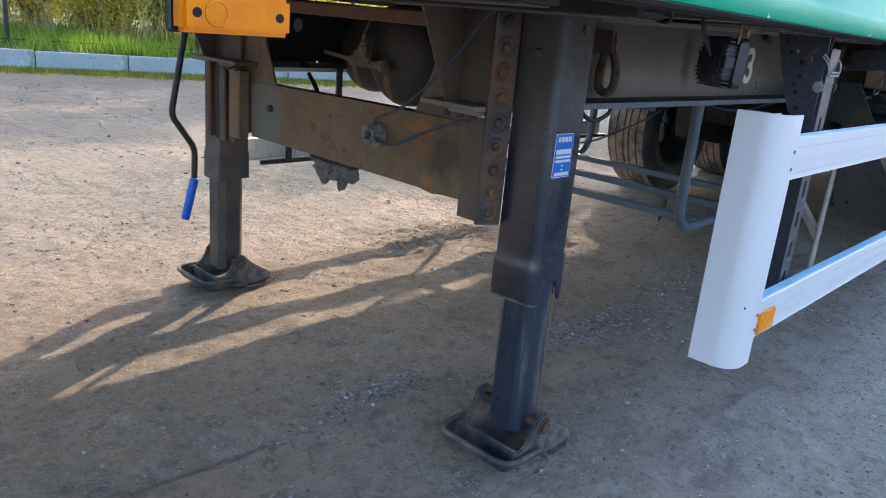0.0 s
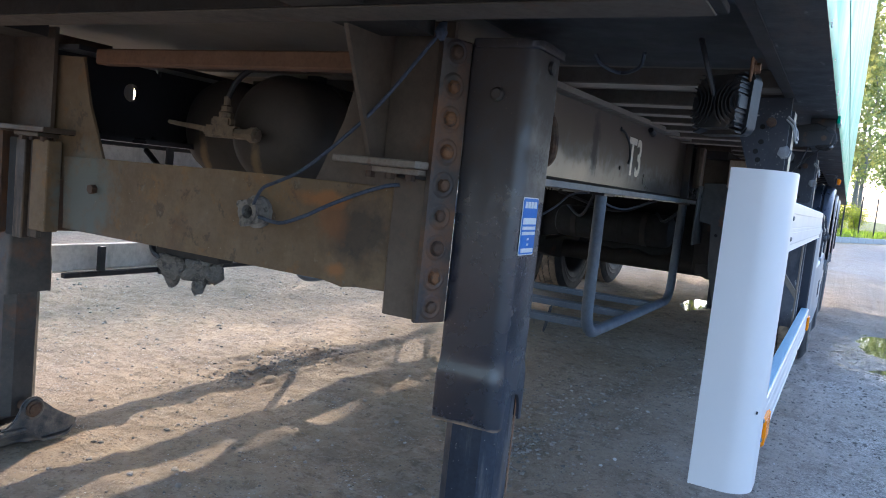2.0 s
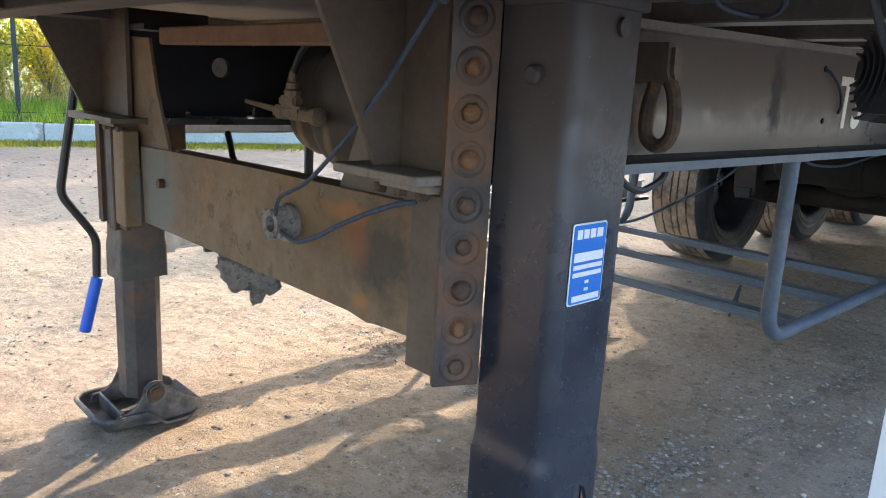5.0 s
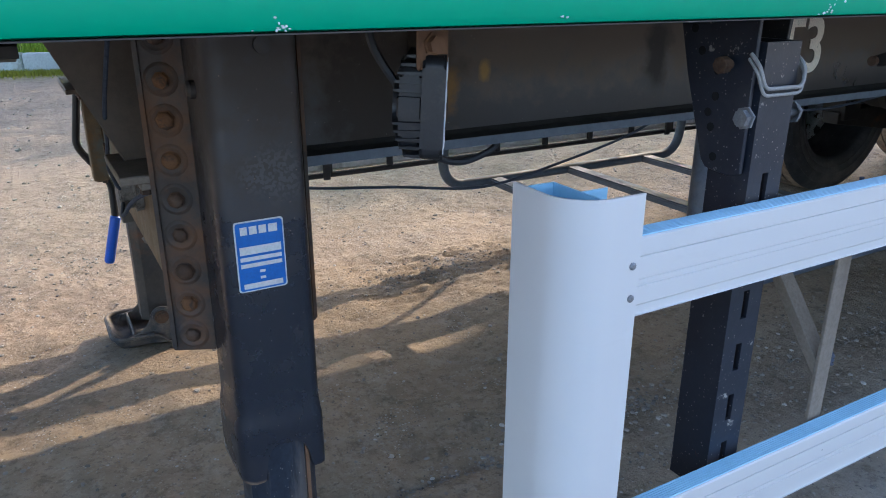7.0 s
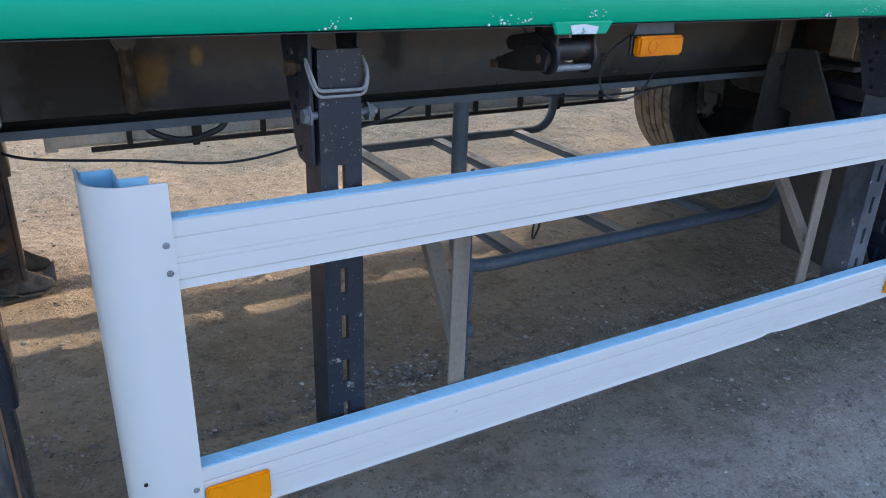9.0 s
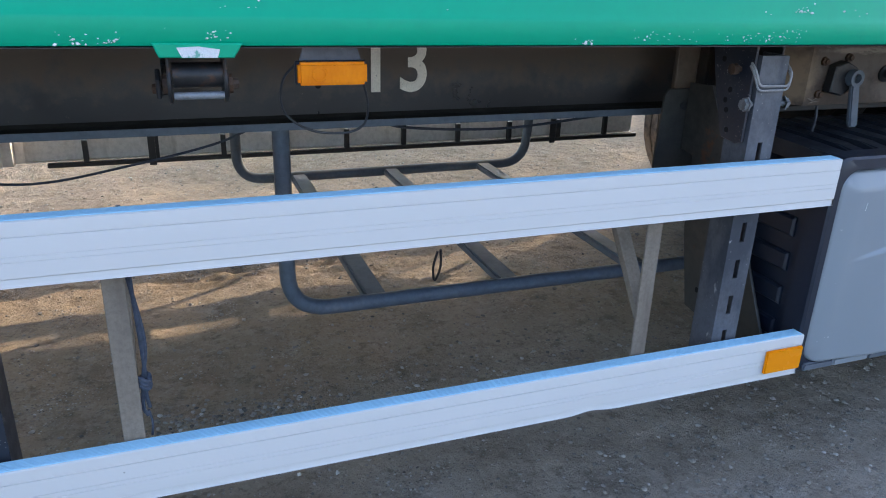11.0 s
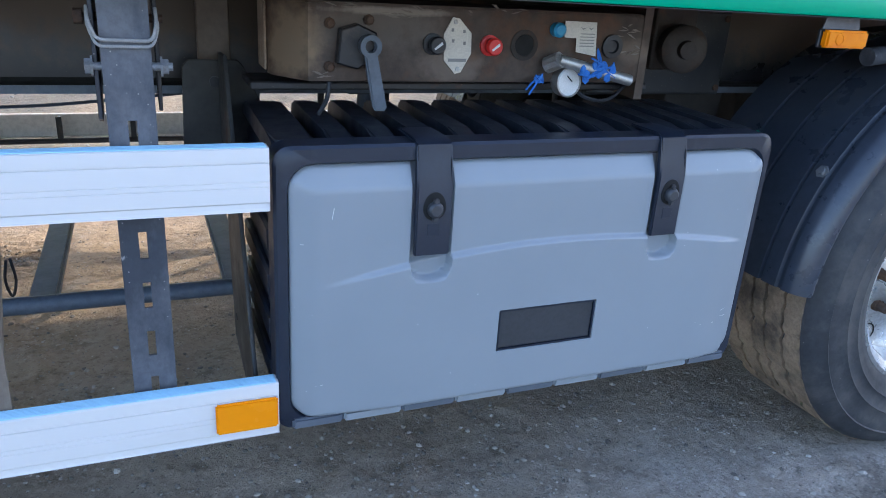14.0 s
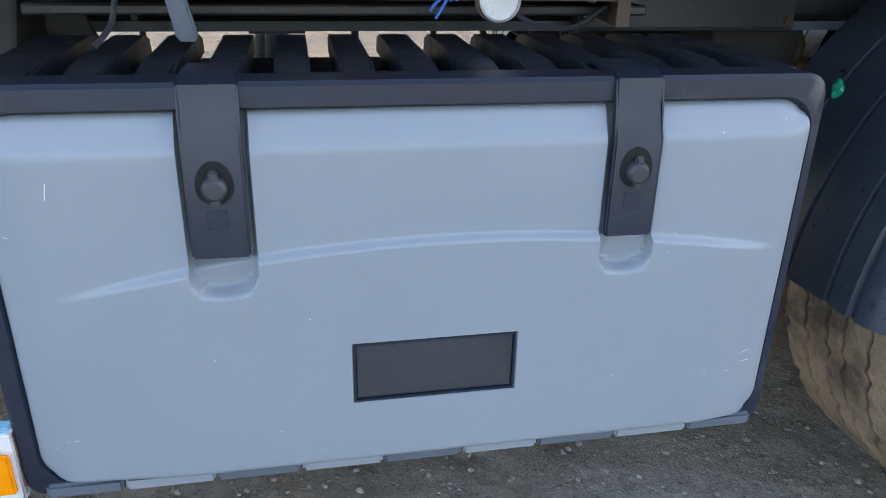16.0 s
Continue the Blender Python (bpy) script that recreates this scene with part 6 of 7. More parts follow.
def build_couplings():
    g = thing("hose_couplings", (1.48, 1.95, 0.62), "pair of dirt-caked hose couplings under the rusty beam", "coupling")
    bm = B()
    lump(bm, (1.475, 2.01, 0.635), (0.04, 0.036, 0.036), 1.0, 0.7, 3)
    lump(bm, (1.475, 2.022, 0.60), (0.02, 0.014, 0.026), 2.0, 0.5, 2)
    part("coupling_head", bm, "clod", g, angle=85)
    bm = B()
    lump(bm, (1.478, 1.925, 0.632), (0.04, 0.042, 0.036), 5.0, 0.7, 3)
    lump(bm, (1.478, 1.935, 0.595), (0.018, 0.014, 0.028), 6.0, 0.5, 2)
    lump(bm, (1.478, 1.885, 0.628), (0.024, 0.024, 0.026), 8.0, 0.5, 2)
    part("coupling_head", bm, "clod", g, angle=85)
    bm = box(B(), 1.45, 1.50, 1.85, 2.06, 0.655, 0.677, 0.003)
    part("bracket", bm, "under", g)
    bm = tube(B(), curve([(1.47, 2.06, 0.64), (1.475, 2.10, 0.66), (1.49, 2.12, 0.72), (1.52, 2.10, 0.8), (1.56, 2.2, 0.86), (1.60, 2.3, 0.9)], 6), 0.008, 8)
    part("hose", bm, "black", g)


build_couplings()


def build_rope():
    bm = B()
    path = curve([(1.352, 1.262, 1.16), (1.340, 1.363, 1.034), (1.342, 1.45, 0.958), (1.345, 1.537, 0.895), (1.352, 1.60, 0.868), (1.358, 1.646, 0.850), (1.366, 1.672, 0.824), (1.378, 1.69, 0.805)], 10)
    tube(bm, path, 0.0036, 7)
    lump(bm, (1.352, 1.260, 1.160), (0.010, 0.012, 0.016), 3, 0.5, 2)
    tube(bm, curve([(1.372, 1.665, 0.787), (1.362, 1.60, 0.783), (1.362, 1.54, 0.803), (1.364, 1.485, 0.830), (1.372, 1.42, 0.860), (1.385, 1.37, 0.880), (1.398, 1.345, 0.886)], 8), 0.0040, 7)
    alone("tied_rope", bm, "rope", "blue-grey rope tied from the bracket to the shaft end", "rope")


build_rope()


# ---- work lamp ----
def build_work_lamp():
    g = thing("work_lamp", (1.595, 0.80, 1.09), "square black work lamp with cooling fins and a clear lens", "work lamp")
    turn = Matrix.Translation((1.610, 0.812, 1.088)) @ pose(0, 0, 0, 0, 3, -30)

    def put(name, bm, mat, parent, label=""):
        bm.transform(turn)
        return part(name, bm, mat, parent, label)

    def rounded_square(half, r, k=6):
        pts = []
        for cy, cz, a0 in ((half - r, half - r, 0), (r - half, half - r, 90), (r - half, r - half, 180), (half - r, r - half, 270)):
            pts += [(cy + r * math.cos(radians(a0 + 90 * j / k)), cz + r * math.sin(radians(a0 + 90 * j / k))) for j in range(k + 1)]
        return pts

    body = put("bezel", prism(B(), rounded_square(0.0535, 0.013), "x", -0.006, 0.018, 0.003, 2), "black", g)
    put("core", prism(B(), rounded_square(0.0450, 0.015), "x", -0.029, -0.005, 0.004, 2), "black", body)
    for sy in (-1, 1):
        put("boss", prism(B(), [(sy * 0.040, -0.0115), (sy * 0.0495, -0.0105), (sy * 0.0495, 0.0105), (sy * 0.040, 0.0115)], "x", -0.031, -0.0055, 0.002), "black", body)
        for k in range(5):
            r0 = 0.0135 + 0.0076 * k
            rr_mid = r0 + 0.0017
            bm = B()
            rows = []
            for i in range(19):
                a = radians(-84 + 168 * i / 18)
                row = []
                back = -0.036 + 0.013 * (abs(rr_mid * 1.12 * math.sin(a)) / 0.05) ** 2.5
                for rr, x in ((r0, -0.0055), (r0 + 0.0034, -0.0055), (r0 + 0.0028, back), (r0 + 0.0006, back)):
                    row.append(bm.verts.new((x, sy * (0.0495 - 1.02 * rr * math.cos(a)), rr * 1.12 * math.sin(a))))
                rows.append(row)
            for p, q in zip(rows, rows[1:]):
                for a in range(4):
                    bm.faces.new((p[a], p[(a + 1) % 4], q[(a + 1) % 4], q[a]))
            bm.faces.new(rows[0])
            bm.faces.new(rows[-1][::-1])
            put("fin", bm, "black", body)
    lens = put("lens", box(B(), 0.0175, 0.0190, -0.046, 0.046, -0.047, 0.047, 0.0005), "lens", g, "clear lens over a grid of diodes")
    for i in range(4):
        for j in range(4):
            bm = B()
            lathe(bm, (0.0191, -0.0345 + 0.023 * i, -0.0345 + 0.023 * j), (1, 0, 0), [(0.0095, -0.0005), (0.0090, 0.0004), (0.005, 0.0007), (0, 0.0008)], 10)
            put("diode", bm, "white", lens)
    bm = B()
    box(bm, 1.577, 1.613, 0.772, 0.777, 1.126, 1.168, 0.002)
    lathe(bm, (1.595, 0.772, 1.151), (0, -1, 0), [(0.012, 0), (0.012, 0.003), (0.009, 0.003), (0.009, 0.01), (0, 0.011)], 6)
    part("mount", bm, "rustbar", g, "rusty mounting tab")
    bm = tube(B(), curve([(1.585, 0.83, 1.10), (1.56, 0.845, 1.15), (1.57, 0.86, 1.19), (1.60, 0.87, 1.21)], 8), 0.0045, 6)
    part("cable", bm, "wire", g)


build_work_lamp()


# ---- amber marker lamps ----
def build_marker(x0, z0, w=0.103, loop=False):
    g = thing("marker_lamp", (x0 + w / 2, 0.675, z0), "orange rectangular side marker lamp under the green rail", "marker lamp", "marker lamps")
    bm = box(B(), x0, x0 + w, 0.6645, 0.682, z0, z0 + 0.033, 0.004, 2)
    lens = part("lens", bm, "amber", g, "ribbed amber lens")
    for k in (0.013, w - 0.013) if x0 < 1 else ():
        bm = lathe(B(), (x0 + k, 0.6645, z0 + 0.016), (0, -1, 0), [(0.004, -0.001), (0.004, 0.001), (0, 0.0012)], 10)
        part("screw", bm, "hollow", lens)
    bm = B()
    lathe(bm, (x0 + w * 0.3, 0.6645, z0 + 0.0165), (0, -1, 0), [(0.012, -0.001), (0.011, 0.0012), (0.0085, 0.0014), (0.008, 0.0005), (0, 0.0008)], 18)
    part("bulb_ring", bm, "amber", lens)
    bm = box(B(), x0 - 0.002, x0 + w + 0.002, 0.682, 0.690, z0 - 0.001, z0 + 0.034, 0.002)
    part("base", bm, "black", g)
    bm = B()
    prism(bm, [(x0 + 0.005, z0 + 0.034), (x0 + w - 0.005, z0 + 0.034), (x0 + w - 0.012, z0 + 0.056), (x0 + 0.012, z0 + 0.056)], "y", 0.686, 0.688)
    box(bm, x0 + 0.012, x0 + w - 0.012, 0.686, 0.74, z0 + 0.054, z0 + 0.056)
    part("bracket", bm, "galv", g, "thin grey metal bracket")
    if loop:
        bm = tube(B(), curve([(x0 + 0.01, 0.695, z0 + 0.035), (x0 - 0.015, 0.72, z0 + 0.0), (x0 - 0.012, 0.74, z0 - 0.05), (x0 + 0.03, 0.76, z0 - 0.085), (x0 + 0.085, 0.77, z0 - 0.095), (x0 + 0.12, 0.77, z0 - 0.085),
                              (x0 + 0.125, 0.75, z0 - 0.05), (x0 + 0.105, 0.70, z0 - 0.002)], 8), 0.0020, 6)
        part("cable", bm, "wire", g)


build_marker(0.288, 1.094)
build_marker(2.585, 1.113, 0.1025, True)
build_marker(4.752, 1.103, 0.108)


# ---- strap winch under the rail ----
def build_winch():
    g = thing("strap_winch", (2.45, 0.78, 1.10), "rusty black load strap winch under the green rail", "winch")
    bm = lathe(B(), (2.412, 0.758, 1.118), (1, 0, 0), [(0.0, 0), (0.019, 0), (0.019, 0.072), (0, 0.072)], 18)
    part("drum", bm, "winch", g)
    bm = cyl(B(), (2.412, 0.742, 1.090), (2.484, 0.742, 1.090), 0.0058, 12)
    part("guide_rod", bm, "dull_zinc", g, "bare steel guide rod")
    for x in (2.404, 2.484):
        bm = B()
        lathe(bm, (x, 0.76, 1.108), (1, 0, 0), [(0, 0), (0.030, 0), (0.032, 0.002), (0.032, 0.005), (0.029, 0.007), (0, 0.007)], 22)
        part("cheek", bm, "winch", g)
        out = -1 if x < 2.45 else 1
        bm = lathe(B(), (x + (0 if out < 0 else 0.007), 0.76, 1.104), (out, 0, 0), [(0.015, -0.001), (0.015, 0.007), (0.008, 0.008), (0.008, 0.016), (0, 0.017)], 8)
        part("hub", bm, "bolt", g)
        bm = box(B(), x + 0.001, x + 0.006, 0.735, 0.80, 1.12, 1.168, 0.002)
        part("ear", bm, "winch", g)
    # two ratchet pawls reaching back under the floor
    for x, pts in ((2.388, [(0.895, 1.076), (0.891, 1.086), (0.856, 1.100), (0.806, 1.119), (0.760, 1.128), (0.735, 1.115), (0.742, 1.086), (0.798, 1.078), (0.883, 1.069)]),
                   (2.397, [(0.876, 1.118), (0.868, 1.128), (0.855, 1.132), (0.782, 1.146), (0.755, 1.134), (0.775, 1.120), (0.845, 1.105), (0.867, 1.106)])):
        bm = prism(B(), pts, "x", x, x + 0.007, 0.002)
        part("pawl", bm, "winch", g)
    bm = lathe(B(), (2.388, 0.888, 1.078), (-1, 0, 0), [(0.008, -0.001), (0.008, 0.008), (0, 0.009)], 10)
    part("pivot", bm, "bolt", g)
    g.location, g.scale = (2.449, 0.700, 1.113), (0.93, 0.93, 0.93)


build_winch()


# ---- cables under the beam ----
def build_cables():
    bm = tube(B(), curve([(1.60, 1.44, 0.86), (1.68, 1.44, 0.832), (1.87, 1.44, 0.808), (2.09, 1.44, 0.78), (2.31, 1.44, 0.812), (2.5, 1.44, 0.853), (2.62, 1.43, 0.90), (2.7, 1.40, 0.912)], 8), 0.0034, 6)
    alone("loose_cable", bm, "cable_grey", "dark cable sagging along the underside of the beam", "cable")
    bm = tube(B(), curve([(2.9, 1.40, 0.912), (2.98, 1.41, 0.88), (3.26, 1.42, 0.863), (3.55, 1.42, 0.885), (3.76, 1.40, 0.912)], 8), 0.004, 6)
    alone("loose_cable", bm, "cable_grey", "dark cable sagging along the underside of the beam", "cable")
    bm = tube(B(), curve([(1.885, 1.34, 0.916), (1.90, 1.34, 0.894), (1.937, 1.34, 0.876), (1.976, 1.34, 0.870), (2.02, 1.34, 0.880), (2.047, 1.34, 0.893), (2.06, 1.34, 0.916)], 5), 0.007, 8)
    alone("bent_hose", bm, "wire", "short black hose bowing below the beam", "hose")
    bm = tube(B(), curve([(2.700, 1.310, 1.138), (2.715, 1.297, 1.128), (2.76, 1.294, 1.105), (2.80, 1.297, 1.082), (2.825, 1.300, 1.050), (2.818, 1.302, 1.030)], 6), 0.004, 6)
    alone("cable_end", bm, "wire", "black cable end poking from the web beside the lettering", "cable")
    bm = lathe(B(), (3.02, 1.288, 1.172), (0.9, 0, -0.2), [(0, 0), (0.010, 0.002), (0.012, 0.05), (0.008, 0.06), (0, 0.06)], 10)
    alone("hose_end", bm, "wire", "black hose stub clipped under the top flange", "hose")
    bm = tube(B(), curve([(1.69, 1.09, 1.19), (1.70, 1.079, 1.172), (1.757, 1.053, 1.165), (1.70, 1.0, 1.168), (1.67, 0.985, 1.19)], 6), 0.004, 6)
    alone("slack_cable", bm, "cable_grey", "grey slack cable under the load floor", "cable")


build_cables()


# ---- tool box ----
def build_toolbox():
    g = thing("tool_box", (4.21, 0.90, 0.42), "closed grey plastic tool box with black shell and two latches", "tool box")
    X0, X1, Z0, Z1 = 3.711, 4.716, 0.418, 0.930

    def ring(x0, x1, z0, z1, r, k=5):
        pts = []
        for cx, cz, a0 in ((x1 - r, z0 + r, -90), (x1 - r, z1 - r, 0), (x0 + r, z1 - r, 90), (x0 + r, z0 + r, 180)):
            for j in range(k + 1):
                a = radians(a0 + 90 * j / k)
                pts.append((cx + r * math.cos(a), cz + r * math.sin(a)))
        return pts

    # shell: a front rim that turns back into the sides
    bm = B()
    loops = []
    for y, pts in ((0.775, ring(X0 + 0.028, X1 - 0.022, Z0 + 0.022, Z1 - 0.034, 0.04)), (0.712, ring(X0 + 0.025, X1 - 0.018, Z0 + 0.020, Z1 - 0.031, 0.042)), (0.703, ring(X0 + 0.021, X1 - 0.014, Z0 + 0.017, Z1 - 0.027, 0.044)),
                   (0.703, ring(X0 + 0.005, X1 - 0.004, Z0 + 0.004, Z1 - 0.005, 0.03)), (0.708, ring(X0, X1, Z0, Z1, 0.028)), (0.76, ring(X0, X1, Z0, Z1, 0.028)), (0.768, ring(X0 + 0.012, X1 - 0.012, Z0 + 0.012, Z1 - 0.03, 0.028)),
                   (1.11, ring(X0 + 0.016, X1 - 0.016, Z0 + 0.03, Z1 - 0.035, 0.028))):
        loops.append([bm.verts.new((x, y, z)) for x, z in pts])
    for a, b in zip(loops, loops[1:]):
        for k in range(len(a)):
            bm.faces.new((a[k], a[(k + 1) % len(a)], b[(k + 1) % len(b)], b[k]))
    bm.faces.new(loops[-1])
    bm.faces.new(loops[0])
    shell = part("shell", bm, "shell", g, "black moulded shell")
    # ribs across the top and down the side
    bm = B()
    prism(bm, [(0.755, 0.93), (0.83, 0.9315), (1.05, 0.937), (1.105, 0.93), (1.112, 0.90), (0.76, 0.89)], "x", X0 + 0.008, X0 + 0.075, 0.006, 2)
    part("top_rib", bm, "shell_top", shell)
    x = 3.815
    for i in range(11):
        bm = B()
        prism(bm, [(0.762, 0.926), (0.82, 0.9315), (1.06, 0.936), (1.10, 0.931), (1.112, 0.90), (0.764, 0.893)], "x", x, x + 0.042, 0.005, 2)
        part("top_rib", bm, "shell_top", shell)
        x += 0.0765
    bm = B()
    prism(bm, [(0.755, 0.93), (0.83, 0.931), (1.05, 0.934), (1.105, 0.93), (1.112, 0.90), (0.76, 0.89)], "x", X1 - 0.06, X1 - 0.008, 0.006, 2)
    part("top_rib", bm, "shell_top", shell)
    for i in range(5):
        z = 0.47 + i * 0.085
        bm = prism(B(), [(0.79, z), (1.10, z + 0.0), (1.10, z + 0.045), (0.79, z + 0.045)], "x", X0 + 0.002, X0 + 0.02, 0.005, 1)
        part("side_rib", bm, "shell", shell)
    # lid: a moulded sheet with a curved step, latch pockets and soft edges
    LX0, LX1, LZ0, LZ1 = 3.734, 4.702, 0.440, 0.898
    ridge_x = [3.72, 3.777, 3.945, 4.02, 4.225, 4.43, 4.505, 4.682, 4.72]
    ridge_z = [0.672, 0.688, 0.723, 0.733, 0.744, 0.738, 0.732, 0.706, 0.698]

    ridge = np.polyfit(np.array(ridge_x) - 4.2, ridge_z, 3)

    def clamp(v):
        return max(0.0, min(1.0, v))

    def ease(v):
        v = clamp(v)
        return v * v * (3 - 2 * v)

    def depth(x, z):
        rz = float(np.polyval(ridge, x - 4.2))
        fade = ease((x - 3.772) / 0.16) * ease((4.690 - x) / 0.10)
        y = 0.6925 - 0.010 * fade * ease((rz - z) / 0.010 + 0.5)
        y += max(0.019 * clamp((z - 0.858) / 0.039), 0.013 * clamp((LX0 + 0.048 - x) / 0.048) ** 1.3, 0.009 * clamp((x - LX1 + 0.030) / 0.030) ** 1.2)
        for a, b in ((3.940, 4.013), (4.428, 4.497)):
            inside = min(x - a, b - x)
            below = z - 0.690
            if below < 0.028:
                c = 0.028
                dx, dz = max(0.0, c - inside), max(0.0, c - below)
                edge = c - math.hypot(dx, dz)
                soft = 0.003 + 0.008 * clamp((0.030 - below) / 0.03)
            else:
                edge, soft = inside, 0.003
            y += 0.021 * ease(edge / soft + 0.35)
        y += 0.0085 * ease(min(x - 4.1195, 4.327 - x, z - 0.5305, 0.6135 - z) / 0.002 + 0.5)
        cx, cz = min(x - LX0, LX1 - x), min(z - LZ0, LZ1 - z)
        rr = 0.007
        e = min(cx, cz)
        if e < rr:
            y += rr - math.sqrt(max(0.0, rr * rr - (rr - e) ** 2))
        return y

    xs = sorted(set([round(v, 4) for v in np.linspace(LX0, LX1, 110)] + [LX0 + 0.0015, LX0 + 0.004, LX0 + 0.008, LX1 - 0.0015, LX1 - 0.004, LX1 - 0.008] +
                    [a + d for a in (3.940, 4.013, 4.428, 4.497) for d in (-0.006, -0.0025, 0.0, 0.0025, 0.006)] + [4.1175, 4.1195, 4.1215, 4.325, 4.327, 4.329]))
    zs = sorted(set([round(v, 4) for v in np.linspace(LZ0, LZ1, 70)] + [round(v, 4) for v in np.arange(0.6755, 0.7565, 0.0018)] + [LZ0 + 0.0015, LZ0 + 0.004, LZ1 - 0.0015, LZ1 - 0.004, 0.5285, 0.5305, 0.5325, 0.6115, 0.6135, 0.6155]))
    R = 0.040

    def corner(x, z):
        """Pull the sheet's square corners in to a round."""
        cx = LX0 + R if x < LX0 + R else LX1 - R if x > LX1 - R else x
        cz = LZ0 + R if z < LZ0 + R else LZ1 - R if z > LZ1 - R else z
        dx, dz = x - cx, z - cz
        if dx and dz:
            m, h = max(abs(dx), abs(dz)), math.hypot(dx, dz)
            return cx + dx * m / h, cz + dz * m / h
        return x, z

    bm = B()
    grid = []
    for z in zs:
        row = []
        for x in xs:
            px, pz = corner(x, z)
            row.append(bm.verts.new((px, depth(x, z), pz)))
        grid.append(row)
    nz, nx = len(zs), len(xs)
    for j in range(nz - 1):
        for i in range(nx - 1):
            bm.faces.new((grid[j][i], grid[j][i + 1], grid[j + 1][i + 1], grid[j + 1][i]))
    rim = [grid[0][i] for i in range(nx)] + [grid[j][-1] for j in range(1, nz)] + [grid[-1][i] for i in range(nx - 2, -1, -1)] + [grid[j][0] for j in range(nz - 2, 0, -1)]
    back = [bm.verts.new((v.co.x, 0.765, v.co.z)) for v in rim]
    for k in range(len(rim)):
        bm.faces.new((rim[k], back[k], back[(k + 1) % len(rim)], rim[(k + 1) % len(rim)]))
    lid = part("lid", bm, "lid", g, "pale grey-blue moulded front lid", angle=50)
    # hinge knuckles along the bottom edge
    edges = [3.735, 3.828, 3.940, 4.048, 4.157, 4.265, 4.372, 4.486, 4.598, 4.70]
    for k in range(9):
        bm = box(B(), edges[k] + 0.001, edges[k + 1] - 0.001, 0.6960, 0.735, 0.4190, 0.4392, 0.004, 2)
        part("hinge_knuckle", bm, "lid" if k % 2 else "knuckle", lid if k % 2 else shell)
    # latches
    for x0, x1 in ((3.9445, 4.0085), (4.4325, 4.4925)):
        xm = (x0 + x1) / 2
        bm = B()
        prof = [(0.80, 0.936), (0.716, 0.9365), (0.6985, 0.929), (0.6955, 0.897), (0.6845, 0.858), (0.6850, 0.738), (0.694, 0.736), (0.694, 0.856), (0.7012, 0.895), (0.7022, 0.9225), (0.718, 0.9315), (0.80, 0.931)]
        prism(bm, prof, "x", x0, x1, 0.0025, 2)
        latch = part("latch", bm, "latch", g, "dark grey latch strap")
        egg = [(xm + 0.0205 * math.cos(k * math.tau / 28), 0.822 + (0.029 if k < 14 else 0.021) * math.sin(k * math.tau / 28)) for k in range(28)]
        bm = prism(B(), egg, "y", 0.6835, 0.6865)
        part("lock_recess", bm, "hollow", latch)
        bm = B()
        lathe(bm, (xm, 0.6834, 0.821), (0, -1, 0), [(0.0140, -0.001), (0.0140, 0.006), (0.0125, 0.0095), (0.0095, 0.012), (0, 0.0125)], 22)
        box(bm, xm - 0.005, xm + 0.005, 0.674, 0.6825, 0.8015, 0.842, 0.002, 2)
        part("lock", bm, "plate", latch, "black lock cover")
        bm = box(B(), xm - 0.011, xm + 0.011, 0.6840, 0.6860, 0.773, 0.795, 0.0006)
        part("moulded_mark", bm, "latch", latch)
    # blank plate let into the lid
    bm = prism(B(), [(4.1225, 0.5335), (4.324, 0.5335), (4.324, 0.6105), (4.1225, 0.6105)], "y", 0.6875, 0.6925, 0.0012)
    part("label_plate", bm, "plate", lid, "dark blank plate set in the lid")
    bm = B()
    for x0, x1, z0, z1 in ((4.1195, 4.3270, 0.6110, 0.6137), (4.1195, 4.3270, 0.5303, 0.5330), (4.1195, 4.1220, 0.5331, 0.6109), (4.3245, 4.3270, 0.5331, 0.6109)):
        box(bm, x0, x1, 0.6838, 0.6915, z0, z1)
    part("plate_border", bm, "shell", lid, "thin black border of the plate")
    bm = tube(B(), curve([(3.806, 0.6925, 0.83), (3.804, 0.6918, 0.82), (3.803, 0.692, 0.812)], 4), 0.0006, 4)
    part("scratch", bm, "white", lid)
    for a, b in (((4.585, 0.6828, 0.532), (4.672, 0.6830, 0.5358)), ((4.655, 0.6828, 0.548), (4.668, 0.6828, 0.553)), ((3.775, 0.6855, 0.505), (3.788, 0.685, 0.506)), ((4.60, 0.6828, 0.524), (4.64, 0.6828, 0.5235)), ((3.752, 0.6925, 0.77), (3.757, 0.6925, 0.769))):
        part("scratch", tube(B(), [(p[0], depth(p[0], p[2]) + 0.0001, p[2]) for p in (a, b)], 0.0004, 4), "white", lid)


build_toolbox()


